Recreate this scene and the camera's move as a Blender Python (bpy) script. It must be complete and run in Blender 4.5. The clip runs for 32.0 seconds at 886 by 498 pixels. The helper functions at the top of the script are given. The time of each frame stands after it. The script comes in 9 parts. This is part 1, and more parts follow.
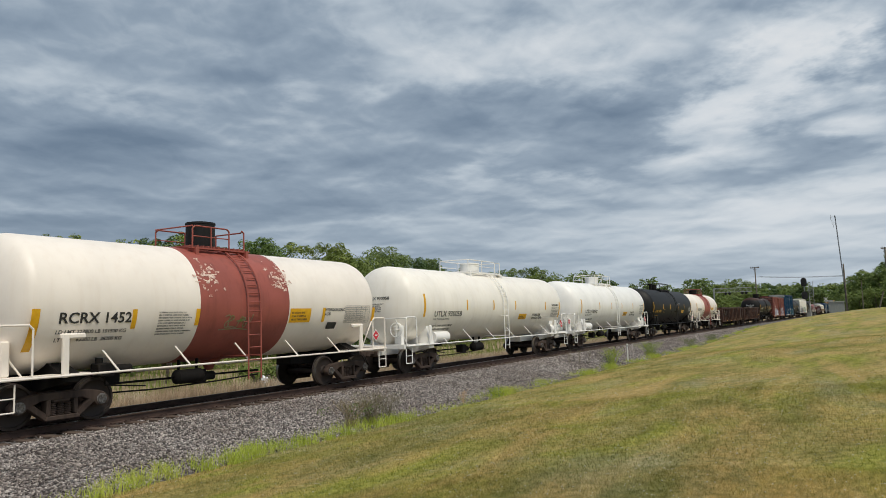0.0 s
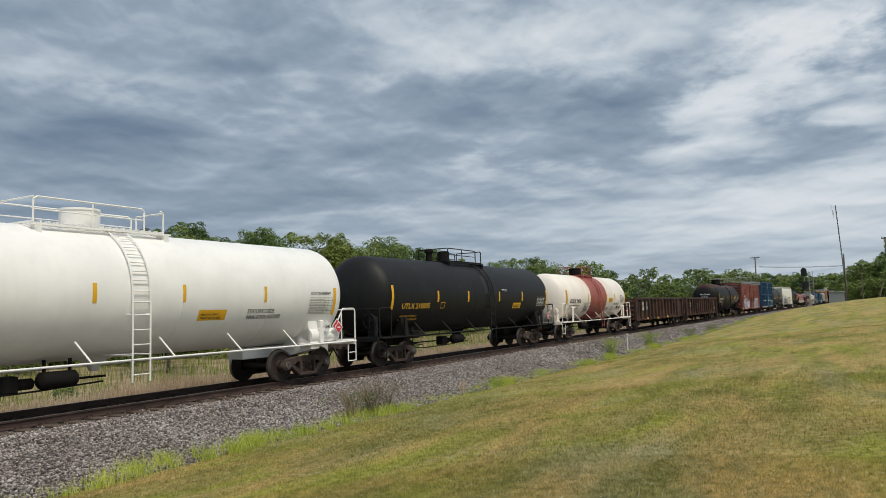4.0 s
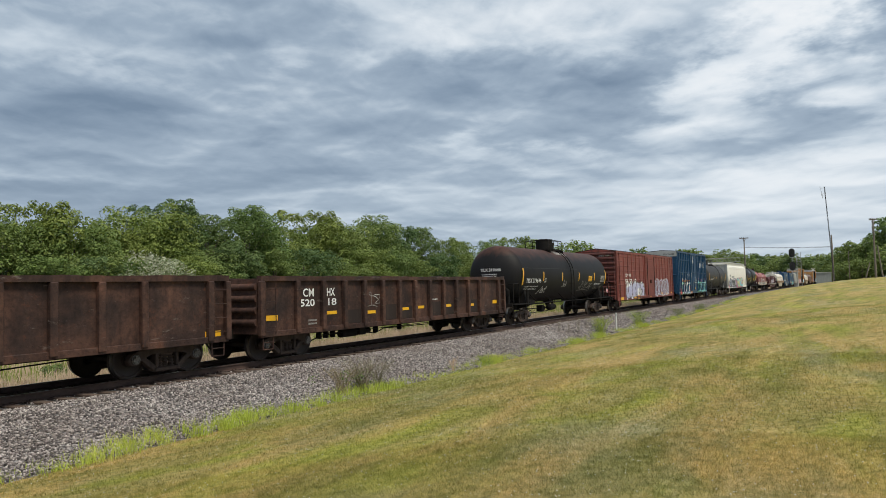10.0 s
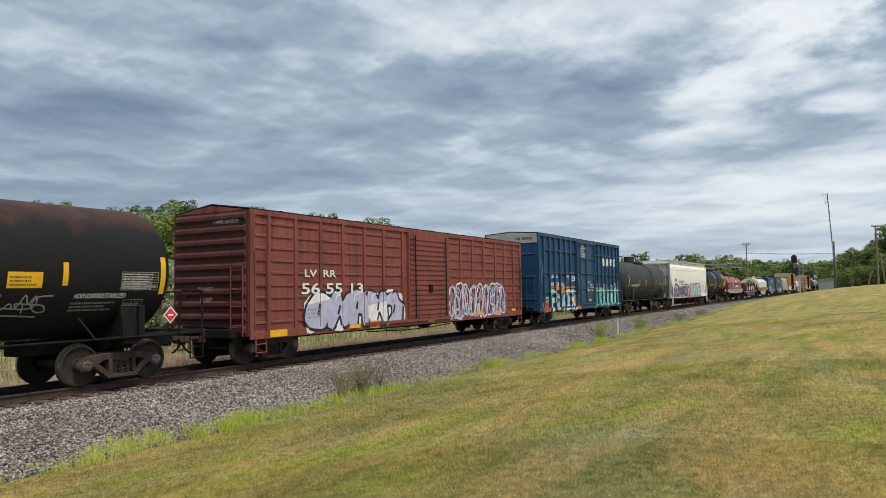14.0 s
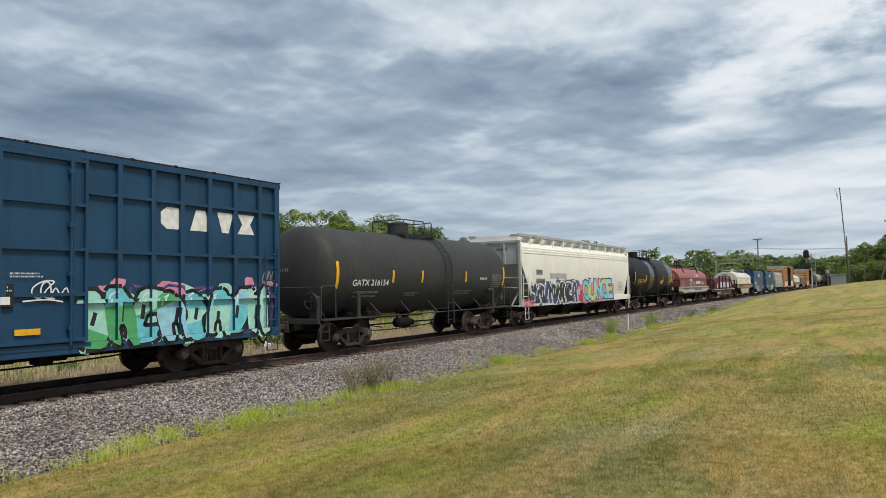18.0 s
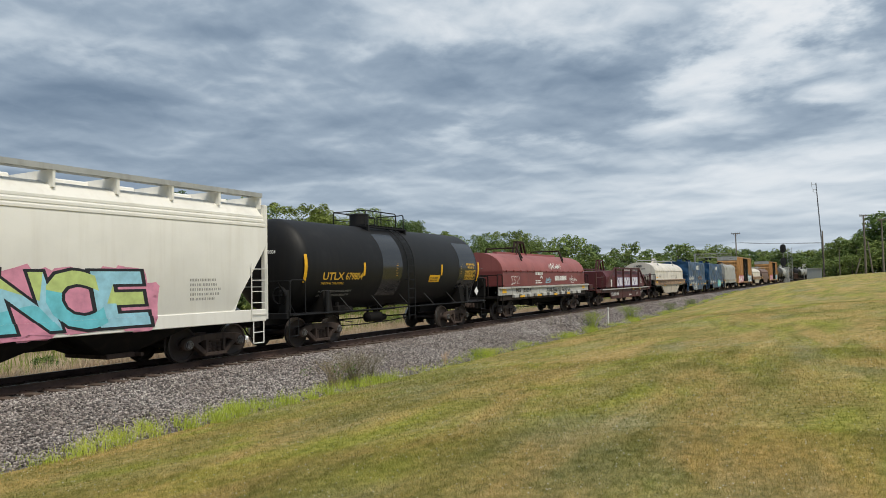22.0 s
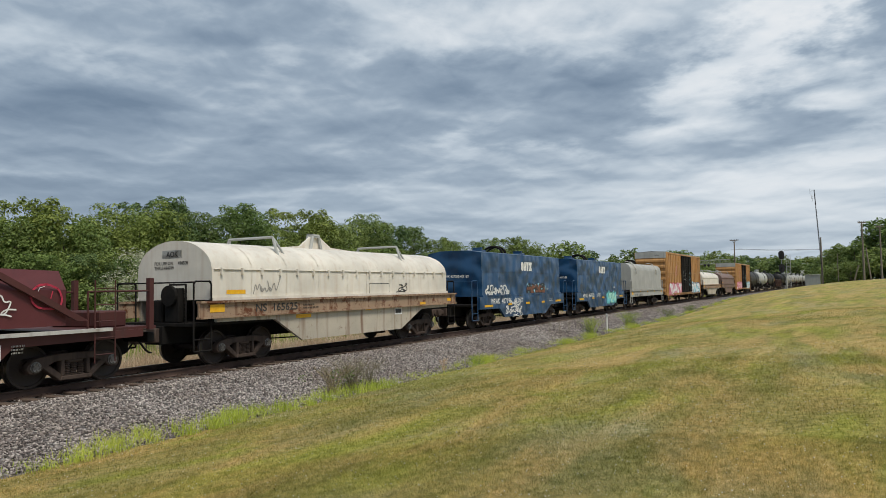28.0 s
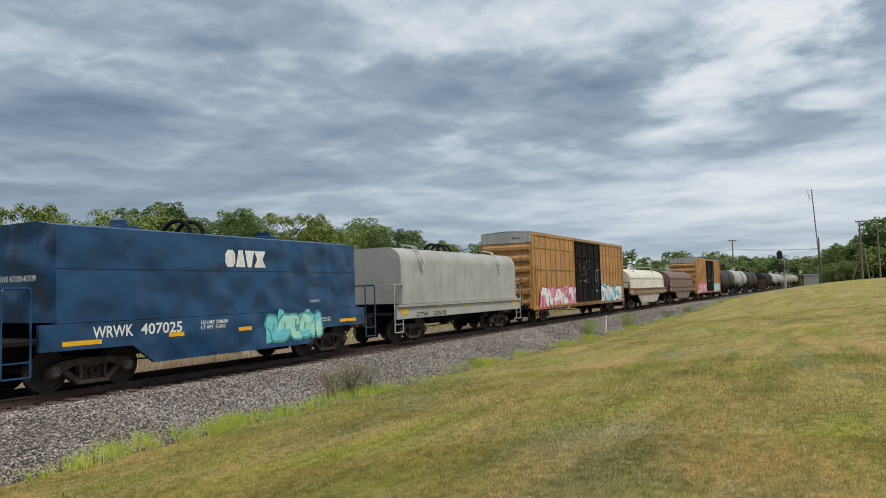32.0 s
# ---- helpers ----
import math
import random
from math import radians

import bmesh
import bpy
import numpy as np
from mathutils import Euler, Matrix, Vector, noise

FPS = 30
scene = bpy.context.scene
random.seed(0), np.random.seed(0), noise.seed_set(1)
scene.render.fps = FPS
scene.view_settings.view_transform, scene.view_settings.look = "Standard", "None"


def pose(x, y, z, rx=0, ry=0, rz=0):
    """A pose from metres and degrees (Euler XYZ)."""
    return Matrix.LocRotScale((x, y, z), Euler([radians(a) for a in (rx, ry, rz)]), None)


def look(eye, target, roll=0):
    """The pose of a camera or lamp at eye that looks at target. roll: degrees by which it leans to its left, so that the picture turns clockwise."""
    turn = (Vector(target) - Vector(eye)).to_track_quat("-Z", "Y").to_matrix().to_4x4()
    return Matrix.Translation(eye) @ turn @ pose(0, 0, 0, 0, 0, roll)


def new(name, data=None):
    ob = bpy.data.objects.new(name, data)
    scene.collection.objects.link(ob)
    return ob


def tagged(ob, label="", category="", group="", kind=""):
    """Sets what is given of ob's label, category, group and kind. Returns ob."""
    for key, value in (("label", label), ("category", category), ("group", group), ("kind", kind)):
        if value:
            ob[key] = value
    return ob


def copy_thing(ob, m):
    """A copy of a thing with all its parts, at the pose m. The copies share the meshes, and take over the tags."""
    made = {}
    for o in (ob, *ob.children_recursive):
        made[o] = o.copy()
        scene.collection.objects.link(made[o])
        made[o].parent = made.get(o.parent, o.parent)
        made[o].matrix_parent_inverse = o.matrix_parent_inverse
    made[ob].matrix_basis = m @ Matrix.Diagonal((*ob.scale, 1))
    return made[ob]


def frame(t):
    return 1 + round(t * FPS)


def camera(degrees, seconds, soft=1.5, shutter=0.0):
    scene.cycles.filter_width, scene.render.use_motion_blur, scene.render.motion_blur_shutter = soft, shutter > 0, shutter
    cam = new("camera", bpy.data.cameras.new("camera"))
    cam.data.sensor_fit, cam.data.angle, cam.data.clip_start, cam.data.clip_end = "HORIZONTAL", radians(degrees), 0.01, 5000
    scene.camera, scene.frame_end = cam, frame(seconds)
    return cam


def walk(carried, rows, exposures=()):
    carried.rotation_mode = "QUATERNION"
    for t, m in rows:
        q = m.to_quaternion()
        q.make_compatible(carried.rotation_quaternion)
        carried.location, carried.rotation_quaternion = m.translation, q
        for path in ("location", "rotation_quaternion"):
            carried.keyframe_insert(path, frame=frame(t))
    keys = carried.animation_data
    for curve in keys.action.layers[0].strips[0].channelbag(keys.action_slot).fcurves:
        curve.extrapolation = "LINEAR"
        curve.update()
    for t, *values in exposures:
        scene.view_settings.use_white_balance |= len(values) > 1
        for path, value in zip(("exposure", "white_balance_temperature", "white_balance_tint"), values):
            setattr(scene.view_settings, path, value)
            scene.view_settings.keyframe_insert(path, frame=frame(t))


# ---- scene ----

# ---------------------------------------------------------------- plan
# x runs along the track, away from the camera; y across it, away from the lawn; z = 0 is the top of the rails.
EYE = (0.0, 0.0, 1.953)
TRACK = 15.492            # the track's centre line at x = 0
BEND = 0.000145          # it bends gently towards the lawn side
CLIP = 32.0

cam = camera(63.78, CLIP, soft=0.5)


def aim(yaw, pitch):
    a, b = radians(yaw), radians(pitch)
    return (EYE[0] + 50 * math.cos(a) * math.cos(b), EYE[1] + 50 * math.sin(a) * math.cos(b), EYE[2] + 50 * math.sin(b))


# hand-held: one standpoint, small turns (seconds, yaw, pitch, roll)
walk(cam, [(t, look(EYE, aim(yaw, pitch), roll)) for t, yaw, pitch, roll in (
    (0, 29.693, 5.660, -1.699), (0.5, 29.739, 5.687, -1.392), (1, 29.793, 5.707, -1.273), (1.5, 29.801, 5.715, -1.173),
    (2, 29.824, 5.668, -1.024), (2.5, 29.874, 5.484, -1.036), (3, 29.904, 5.268, -1.217), (3.5, 29.854, 5.087, -1.512),
    (5.5, 29.288, 4.080, -1.916), (6, 29.219, 3.868, -1.953), (6.5, 29.192, 3.661, -1.824), (7, 29.231, 3.557, -1.879),
    (7.5, 29.223, 3.480, -1.768), (8, 29.181, 3.383, -1.687), (8.5, 29.136, 3.307, -1.623), (9, 29.104, 3.237, -1.584),
    (9.5, 29.083, 3.174, -1.521), (10, 29.025, 3.129, -1.427), (10.5, 28.977, 3.123, -1.415), (11, 28.981, 3.073, -1.345),
    (11.5, 28.980, 3.056, -1.376), (12, 28.980, 3.056, -1.376), (12.5, 29.021, 3.079, -1.224), (13, 29.018, 3.150, -1.268),
    (13.5, 29.083, 3.247, -1.129), (14, 29.169, 3.399, -0.935), (14.5, 29.244, 3.502, -0.594), (16.5, 29.953, 3.413, -0.543),
    (17, 30.077, 3.339, -0.721), (17.5, 30.042, 3.290, -1.039), (18, 29.945, 3.139, -1.140), (18.5, 29.765, 2.915, -1.241),
    (19, 29.485, 2.573, -1.121), (19.5, 29.079, 2.358, -1.160), (20, 28.659, 2.281, -1.059), (20.5, 28.401, 2.331, -1.124),
    (21, 28.318, 2.409, -1.070), (21.5, 28.354, 2.476, -1.063), (22, 28.461, 2.608, -1.117), (22.5, 28.489, 2.616, -1.002),
    (23, 28.450, 2.608, -1.024), (23.5, 28.350, 2.603, -1.160), (24, 28.292, 2.628, -1.065), (24.5, 28.293, 2.774, -0.997),
    (25, 28.355, 2.846, -0.956), (25.5, 28.414, 2.822, -1.010), (27.5, 28.350, 2.955, -1.046), (28, 28.349, 3.090, -1.036),
    (28.5, 28.348, 3.227, -1.029), (29, 28.331, 3.290, -1.152), (29.5, 28.286, 3.288, -1.060), (30, 28.287, 3.291, -1.024),
    (30.5, 28.284, 3.334, -1.077), (31, 28.307, 3.345, -1.160), (31.5, 28.275, 3.308, -1.368), (32, 28.219, 3.336, -1.569))], exposures=((0, -0.26), (3.2, -0.26), (6, -0.06), (7, -0.1), (8, -0.12), (9, 0.0), (11, 0.03), (14, 0.03), (17, 0.0), (20, 0.0), (22, -0.08), (24, 0.0), (25.5, -0.03), (28, -0.1), (32, -0.1)))
# ---------------------------------------------------------------- sky and light
def node(tree, kind, **inputs):
    """A node with its inputs set; a value may be a socket to link from."""
    n = tree.nodes.new(kind)
    for key, value in inputs.items():
        key = key.replace("_", " ")
        sock = n.inputs[int(key[1:])] if key[0] == "i" and key[1:].isdigit() else n.inputs[key]
        if isinstance(value, bpy.types.NodeSocket):
            tree.links.new(value, sock)
        else:
            sock.default_value = value
    return n


def ramp(tree, fac, stops):
    n = tree.nodes.new("ShaderNodeValToRGB")
    tree.links.new(fac, n.inputs[0])
    while len(n.color_ramp.elements) < len(stops):
        n.color_ramp.elements.new(0.5)
    for e, (p, c) in zip(n.color_ramp.elements, stops):
        e.position, e.color = p, (*c, 1) if len(c) == 3 else c
    return n.outputs[0]


def maths(tree, op, a, b=0.0, c=0.0):
    n = tree.nodes.new("ShaderNodeMath")
    n.operation = op
    for k, v in enumerate((a, b, c)):
        if isinstance(v, bpy.types.NodeSocket):
            tree.links.new(v, n.inputs[k])
        else:
            n.inputs[k].default_value = v
    return n.outputs[0]


def mixed(tree, fac, a, b, mode="MIX"):
    n = tree.nodes.new("ShaderNodeMix")
    n.data_type, n.blend_type = "RGBA", mode
    for k, v in ((0, fac), (6, a), (7, b)):
        if isinstance(v, bpy.types.NodeSocket):
            tree.links.new(v, n.inputs[k])
        else:
            n.inputs[k].default_value = (*v, 1) if isinstance(v, tuple) and len(v) == 3 else v
    return n.outputs[2]


SUN_ELEVATION, SUN_ROTATION = radians(58), radians(205)


def make_world():
    world = bpy.data.worlds.new("overcast_sky")
    scene.world = world
    world.use_nodes = True
    t = world.node_tree
    t.nodes.clear()
    sky = t.nodes.new("ShaderNodeTexSky")
    sky.sky_type, sky.sun_disc = "NISHITA", False
    sky.sun_elevation, sky.sun_rotation = SUN_ELEVATION, SUN_ROTATION
    way = node(t, "ShaderNodeTexCoord").outputs["Generated"]
    part = node(t, "ShaderNodeSeparateXYZ", Vector=way)
    # the cloud deck, laid out by azimuth and elevation: its rolls flatten towards the horizon
    bearing = maths(t, "ARCTAN2", part.outputs[1], part.outputs[0])
    rise = maths(t, "ARCSINE", part.outputs[2])
    level = maths(t, "LOGARITHM", maths(t, "ADD", maths(t, "MAXIMUM", rise, 0.0), 0.13), math.e)
    deck = node(t, "ShaderNodeCombineXYZ", X=bearing, Y=level, Z=0.0).outputs[0]

    def billow(scale, detail, rough, distort, lift=0.0):
        where = node(t, "ShaderNodeMapping", Vector=deck, Location=(7.3, 2.6 + lift, 0.0)).outputs[0]
        return node(t, "ShaderNodeTexNoise", Vector=where, Scale=scale, Detail=detail, Roughness=rough, Distortion=distort).outputs[0]

    big = billow(2.0, 2.0, 0.4, 0.2)
    mid = billow(5.0, 4.0, 0.45, 0.3)
    fine = billow(14.0, 5.0, 0.5, 0.4)
    c = maths(t, "ADD", maths(t, "MULTIPLY_ADD", big, 0.12, 0.304), maths(t, "ADD", maths(t, "MULTIPLY", mid, 0.20), maths(t, "MULTIPLY", fine, 0.085)))
    # each roll of cloud is darker on its underside
    c = maths(t, "MULTIPLY_ADD", maths(t, "SUBTRACT", mid, billow(5.0, 4.0, 0.45, 0.3, 0.045)), 0.14, c)
    c = maths(t, "MULTIPLY_ADD", maths(t, "SUBTRACT", fine, billow(14.0, 5.0, 0.5, 0.4, 0.018)), 0.08, c)
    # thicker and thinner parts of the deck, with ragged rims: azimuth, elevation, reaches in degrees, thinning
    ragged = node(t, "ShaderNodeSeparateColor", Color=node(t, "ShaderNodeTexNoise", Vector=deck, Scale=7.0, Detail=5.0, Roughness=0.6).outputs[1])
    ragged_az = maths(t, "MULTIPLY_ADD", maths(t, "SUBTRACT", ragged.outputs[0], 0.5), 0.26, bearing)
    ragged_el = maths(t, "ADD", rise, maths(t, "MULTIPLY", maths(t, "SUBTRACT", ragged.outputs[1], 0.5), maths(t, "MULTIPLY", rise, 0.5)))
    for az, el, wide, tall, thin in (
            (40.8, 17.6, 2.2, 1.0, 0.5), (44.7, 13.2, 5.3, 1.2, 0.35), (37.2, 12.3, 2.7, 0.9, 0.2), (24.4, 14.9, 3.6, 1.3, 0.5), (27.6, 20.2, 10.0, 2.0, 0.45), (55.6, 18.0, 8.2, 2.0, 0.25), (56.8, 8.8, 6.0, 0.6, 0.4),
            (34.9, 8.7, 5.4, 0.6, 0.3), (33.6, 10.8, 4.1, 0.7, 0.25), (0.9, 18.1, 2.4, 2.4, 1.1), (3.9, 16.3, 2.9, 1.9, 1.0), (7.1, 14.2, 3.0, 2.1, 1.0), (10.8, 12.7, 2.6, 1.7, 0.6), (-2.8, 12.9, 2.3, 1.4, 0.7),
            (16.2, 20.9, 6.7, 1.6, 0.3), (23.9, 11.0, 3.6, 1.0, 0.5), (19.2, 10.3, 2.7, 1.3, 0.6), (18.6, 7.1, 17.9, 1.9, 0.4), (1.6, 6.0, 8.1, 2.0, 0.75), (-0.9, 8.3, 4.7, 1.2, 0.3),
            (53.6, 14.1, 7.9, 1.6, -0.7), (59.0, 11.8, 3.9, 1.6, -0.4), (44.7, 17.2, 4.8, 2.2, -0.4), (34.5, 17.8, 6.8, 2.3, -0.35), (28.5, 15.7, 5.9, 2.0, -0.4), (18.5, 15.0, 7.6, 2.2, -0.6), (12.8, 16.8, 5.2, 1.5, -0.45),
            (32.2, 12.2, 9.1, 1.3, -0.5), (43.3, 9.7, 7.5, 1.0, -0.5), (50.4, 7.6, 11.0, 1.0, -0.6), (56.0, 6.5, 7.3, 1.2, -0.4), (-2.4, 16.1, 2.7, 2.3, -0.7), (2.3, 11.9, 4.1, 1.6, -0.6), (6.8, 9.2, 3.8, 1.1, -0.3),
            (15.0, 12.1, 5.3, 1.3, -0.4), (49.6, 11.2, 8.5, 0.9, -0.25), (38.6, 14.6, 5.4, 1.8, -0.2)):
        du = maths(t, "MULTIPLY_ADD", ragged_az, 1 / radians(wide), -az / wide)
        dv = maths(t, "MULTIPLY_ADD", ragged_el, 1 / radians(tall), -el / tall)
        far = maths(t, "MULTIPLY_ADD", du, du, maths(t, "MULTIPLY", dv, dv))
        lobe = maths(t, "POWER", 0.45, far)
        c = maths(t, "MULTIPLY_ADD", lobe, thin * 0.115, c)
    # the deck is thinner and brighter towards the far end of the track
    side = maths(t, "MULTIPLY", maths(t, "SUBTRACT", part.outputs[0], maths(t, "MULTIPLY", part.outputs[1], 0.75)), 0.02)
    c = maths(t, "ADD", c, maths(t, "SUBTRACT", side, 0.008))
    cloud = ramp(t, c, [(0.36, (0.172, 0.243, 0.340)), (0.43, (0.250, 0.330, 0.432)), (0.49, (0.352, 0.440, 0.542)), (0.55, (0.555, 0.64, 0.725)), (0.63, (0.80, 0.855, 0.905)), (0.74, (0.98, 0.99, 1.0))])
    # a little brighter towards the horizon
    glow = maths(t, "POWER", maths(t, "SUBTRACT", 1.0, maths(t, "MAXIMUM", part.outputs[2], 0.0)), 9.0)
    cloud = mixed(t, maths(t, "MULTIPLY", glow, 0.35), cloud, (0.66, 0.74, 0.82))
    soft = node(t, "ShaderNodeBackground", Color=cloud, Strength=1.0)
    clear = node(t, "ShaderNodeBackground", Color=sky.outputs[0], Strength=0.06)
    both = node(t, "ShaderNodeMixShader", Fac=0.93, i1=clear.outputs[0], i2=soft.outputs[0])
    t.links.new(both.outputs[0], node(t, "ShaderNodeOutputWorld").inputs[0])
    sun = new("sun", bpy.data.lights.new("sun", "SUN"))
    sun.data.energy, sun.data.angle, sun.data.color = 3.1, radians(16), (1.0, 0.93, 0.80)
    a, e = SUN_ROTATION, SUN_ELEVATION
    sun.matrix_world = look((math.sin(a) * math.cos(e) * 100, math.cos(a) * math.cos(e) * 100, math.sin(e) * 100), (0, 0, 0))
    scene.view_settings.exposure = 0.0


make_world()

# ---------------------------------------------------------------- materials
def material(name, build, roughness=0.7, metallic=0.0, bump=0.0, scale=30.0, spec=0.5, fine=4.0):
    """A Principled material. build(tree, place) gives its colour; bump: metres of fine relief at that scale."""
    m = bpy.data.materials.new(name)
    m.use_nodes = True
    t = m.node_tree
    p = t.nodes["Principled BSDF"]
    p.inputs["Roughness"].default_value, p.inputs["Metallic"].default_value = roughness, metallic
    p.inputs["Specular IOR Level"].default_value = spec
    place = node(t, "ShaderNodeTexCoord").outputs["Object"]
    colour = build(t, place) if callable(build) else build
    if isinstance(colour, bpy.types.NodeSocket):
        t.links.new(colour, p.inputs["Base Color"])
    else:
        p.inputs["Base Color"].default_value = (*colour, 1)
    if bump:
        n = node(t, "ShaderNodeTexNoise", Vector=place, Scale=scale, Detail=fine, Roughness=0.6)
        b = node(t, "ShaderNodeBump", Height=n.outputs[0], Distance=bump, Strength=1.0)
        t.links.new(b.outputs[0], p.inputs["Normal"])
    return m


def noisy(t, place, scale, stops, detail=5.0, stretch=(1, 1, 1), rough=0.55, distort=0.0):
    where = node(t, "ShaderNodeMapping", Vector=place, Scale=stretch).outputs[0]
    n = node(t, "ShaderNodeTexNoise", Vector=where, Scale=scale, Detail=detail, Roughness=rough, Distortion=distort)
    return ramp(t, n.outputs[0], stops)


def paint(name, colour, dirt=(0.10, 0.075, 0.055), amount=0.5, roughness=0.5, rust=0.0, spec=0.4, streak=True, relief=(0.003, 3.0, 4.0), fade=0.82):
    """Weathered car paint: blotchy fading, dirt running down in streaks, a few rust spots."""
    def build(t, place):
        d = tuple(c * fade for c in colour)
        l = tuple(min(0.97, c * (2 - fade) * 0.93 + 0.01) for c in colour)
        base = noisy(t, place, 0.9, [(0.35, d), (0.6, colour), (0.8, l)], detail=6)
        if streak:
            s = noisy(t, place, 1.0, [(0.50, (0, 0, 0)), (0.72, (1, 1, 1))], stretch=(5.0, 5.0, 0.35), detail=6)
            base = mixed(t, maths(t, "MULTIPLY", s, amount), base, dirt)
        f = noisy(t, place, 14.0, [(0.58, (0, 0, 0)), (0.75, (1, 1, 1))], detail=4)
        base = mixed(t, maths(t, "MULTIPLY", f, amount * 0.35), base, dirt)
        if rust:
            r = noisy(t, place, 3.3, [(0.66 - 0.2 * rust, (0, 0, 0)), (0.74 - 0.2 * rust, (1, 1, 1))], detail=9, rough=0.7)
            base = mixed(t, maths(t, "MULTIPLY", r, min(1.0, rust + 0.3)), base, (0.13, 0.045, 0.02))
        return base
    return material(name, build, roughness, bump=relief[0], scale=relief[1], spec=spec, fine=relief[2])


M = {}
M["white_tank"] = paint("weathered white tank paint", (0.93, 0.855, 0.775), dirt=(0.62, 0.47, 0.36), amount=0.12, roughness=0.42, fade=0.93)
M["white_clean"] = paint("clean white tank paint", (0.92, 0.905, 0.875), dirt=(0.55, 0.5, 0.4), amount=0.10, roughness=0.36, fade=0.93)
M["white_warm"] = paint("warm white tank paint", (0.93, 0.885, 0.81), dirt=(0.58, 0.47, 0.33), amount=0.14, roughness=0.4, fade=0.93)


def stained_cream(t, p):
    """Off-white paint, browned by spills beside the red band and under the manway."""
    base = noisy(t, p, 0.9, [(0.35, (0.84, 0.775, 0.70)), (0.65, (0.91, 0.845, 0.765))], detail=6)
    at = node(t, "ShaderNodeSeparateXYZ", Vector=p)
    near = ramp(t, maths(t, "MULTIPLY", maths(t, "SUBTRACT", maths(t, "ABSOLUTE", at.outputs[0]), 1.4), 0.4), [(0.0, (1, 1, 1)), (0.75, (0, 0, 0))])
    high = ramp(t, maths(t, "MULTIPLY", maths(t, "SUBTRACT", at.outputs[2], 1.2), 0.36), [(0.15, (0.1, 0.1, 0.1)), (0.8, (1, 1, 1))])
    run = noisy(t, p, 1.0, [(0.34, (0, 0, 0)), (0.66, (1, 1, 1))], stretch=(2.6, 2.6, 0.5), detail=6)
    spill = maths(t, "MULTIPLY", maths(t, "MULTIPLY", near, high), maths(t, "MULTIPLY", run, 0.75))
    base = mixed(t, spill, base, (0.56, 0.33, 0.16))
    spots = noisy(t, p, 1.7, [(0.66, (0, 0, 0)), (0.74, (1, 1, 1))], detail=7, rough=0.65)
    return mixed(t, maths(t, "MULTIPLY", spots, 0.45), base, (0.42, 0.27, 0.18))


M["cream_tank"] = material("spill-stained cream tank paint", stained_cream, 0.42, 0, 0.003, 3.0, spec=0.4)
M["red_band"] = paint("faded red oxide band", (0.36, 0.098, 0.075), dirt=(0.16, 0.05, 0.04), amount=0.45, roughness=0.5)
M["black_tank"] = paint("weathered black tank paint", (0.0105, 0.0105, 0.0115), dirt=(0.022, 0.02, 0.018), amount=0.4, roughness=0.55, spec=0.28)
M["grey_black"] = paint("faded grey-black tank paint", (0.043, 0.043, 0.044), dirt=(0.062, 0.058, 0.053), amount=0.5, roughness=0.62, spec=0.3)


def rusty_colour(t, p):
    """Black paint whose crown has weathered to rust."""
    base = noisy(t, p, 0.9, [(0.35, (0.0085, 0.008, 0.0085)), (0.65, (0.0125, 0.0115, 0.012))], detail=6)
    high = node(t, "ShaderNodeSeparateXYZ", Vector=p).outputs[2]
    n = node(t, "ShaderNodeTexNoise", Vector=node(t, "ShaderNodeMapping", Vector=p, Scale=(1.6, 1.6, 0.6)).outputs[0], Scale=0.8, Detail=8.0, Roughness=0.65)
    f = maths(t, "ADD", maths(t, "MULTIPLY", maths(t, "SUBTRACT", high, 3.38), 1.3), maths(t, "MULTIPLY", maths(t, "SUBTRACT", n.outputs[0], 0.5), 1.5))
    f = ramp(t, f, [(0.0, (0, 0, 0)), (0.55, (1, 1, 1))])
    tone = noisy(t, p, 2.5, [(0.35, (0.036, 0.019, 0.015)), (0.65, (0.088, 0.038, 0.027))], detail=8, rough=0.7)
    return mixed(t, f, base, tone)


M["rusty_black"] = material("black paint with a rusty crown", rusty_colour, 0.6, 0, 0.003, 3.0, spec=0.25)


def gondola_colour(t, p):
    """Bare brown steel: dark grime, worn brown fields, rust blooms, pale scrapes."""
    wear = noisy(t, p, 0.75, [(0.34, (0.026, 0.0165, 0.0145)), (0.46, (0.048, 0.027, 0.0215)), (0.56, (0.078, 0.040, 0.029)), (0.68, (0.115, 0.058, 0.040))], detail=8, rough=0.68, distort=0.5)
    down = noisy(t, p, 1.0, [(0.36, (0.62, 0.60, 0.60)), (0.54, (1.0, 1.0, 1.0)), (0.72, (1.2, 1.15, 1.1))], stretch=(2.4, 2.4, 0.5), detail=6)
    grain = noisy(t, p, 9.0, [(0.34, (0.62, 0.60, 0.60)), (0.5, (1.0, 1.0, 1.0)), (0.68, (1.35, 1.28, 1.24))], detail=7, rough=0.7)
    base = mixed(t, 1.0, mixed(t, 1.0, wear, down, "MULTIPLY"), grain, "MULTIPLY")
    bloom = noisy(t, p, 3.1, [(0.58, (0, 0, 0)), (0.68, (1, 1, 1))], detail=9, rough=0.72)
    base = mixed(t, maths(t, "MULTIPLY", bloom, 0.75), base, (0.105, 0.040, 0.022))
    scrape = noisy(t, p, 2.2, [(0.61, (0, 0, 0)), (0.66, (1, 1, 1))], stretch=(0.7, 1.0, 3.2), detail=10, rough=0.75)
    return mixed(t, maths(t, "MULTIPLY", scrape, 0.55), base, (0.20, 0.165, 0.145))


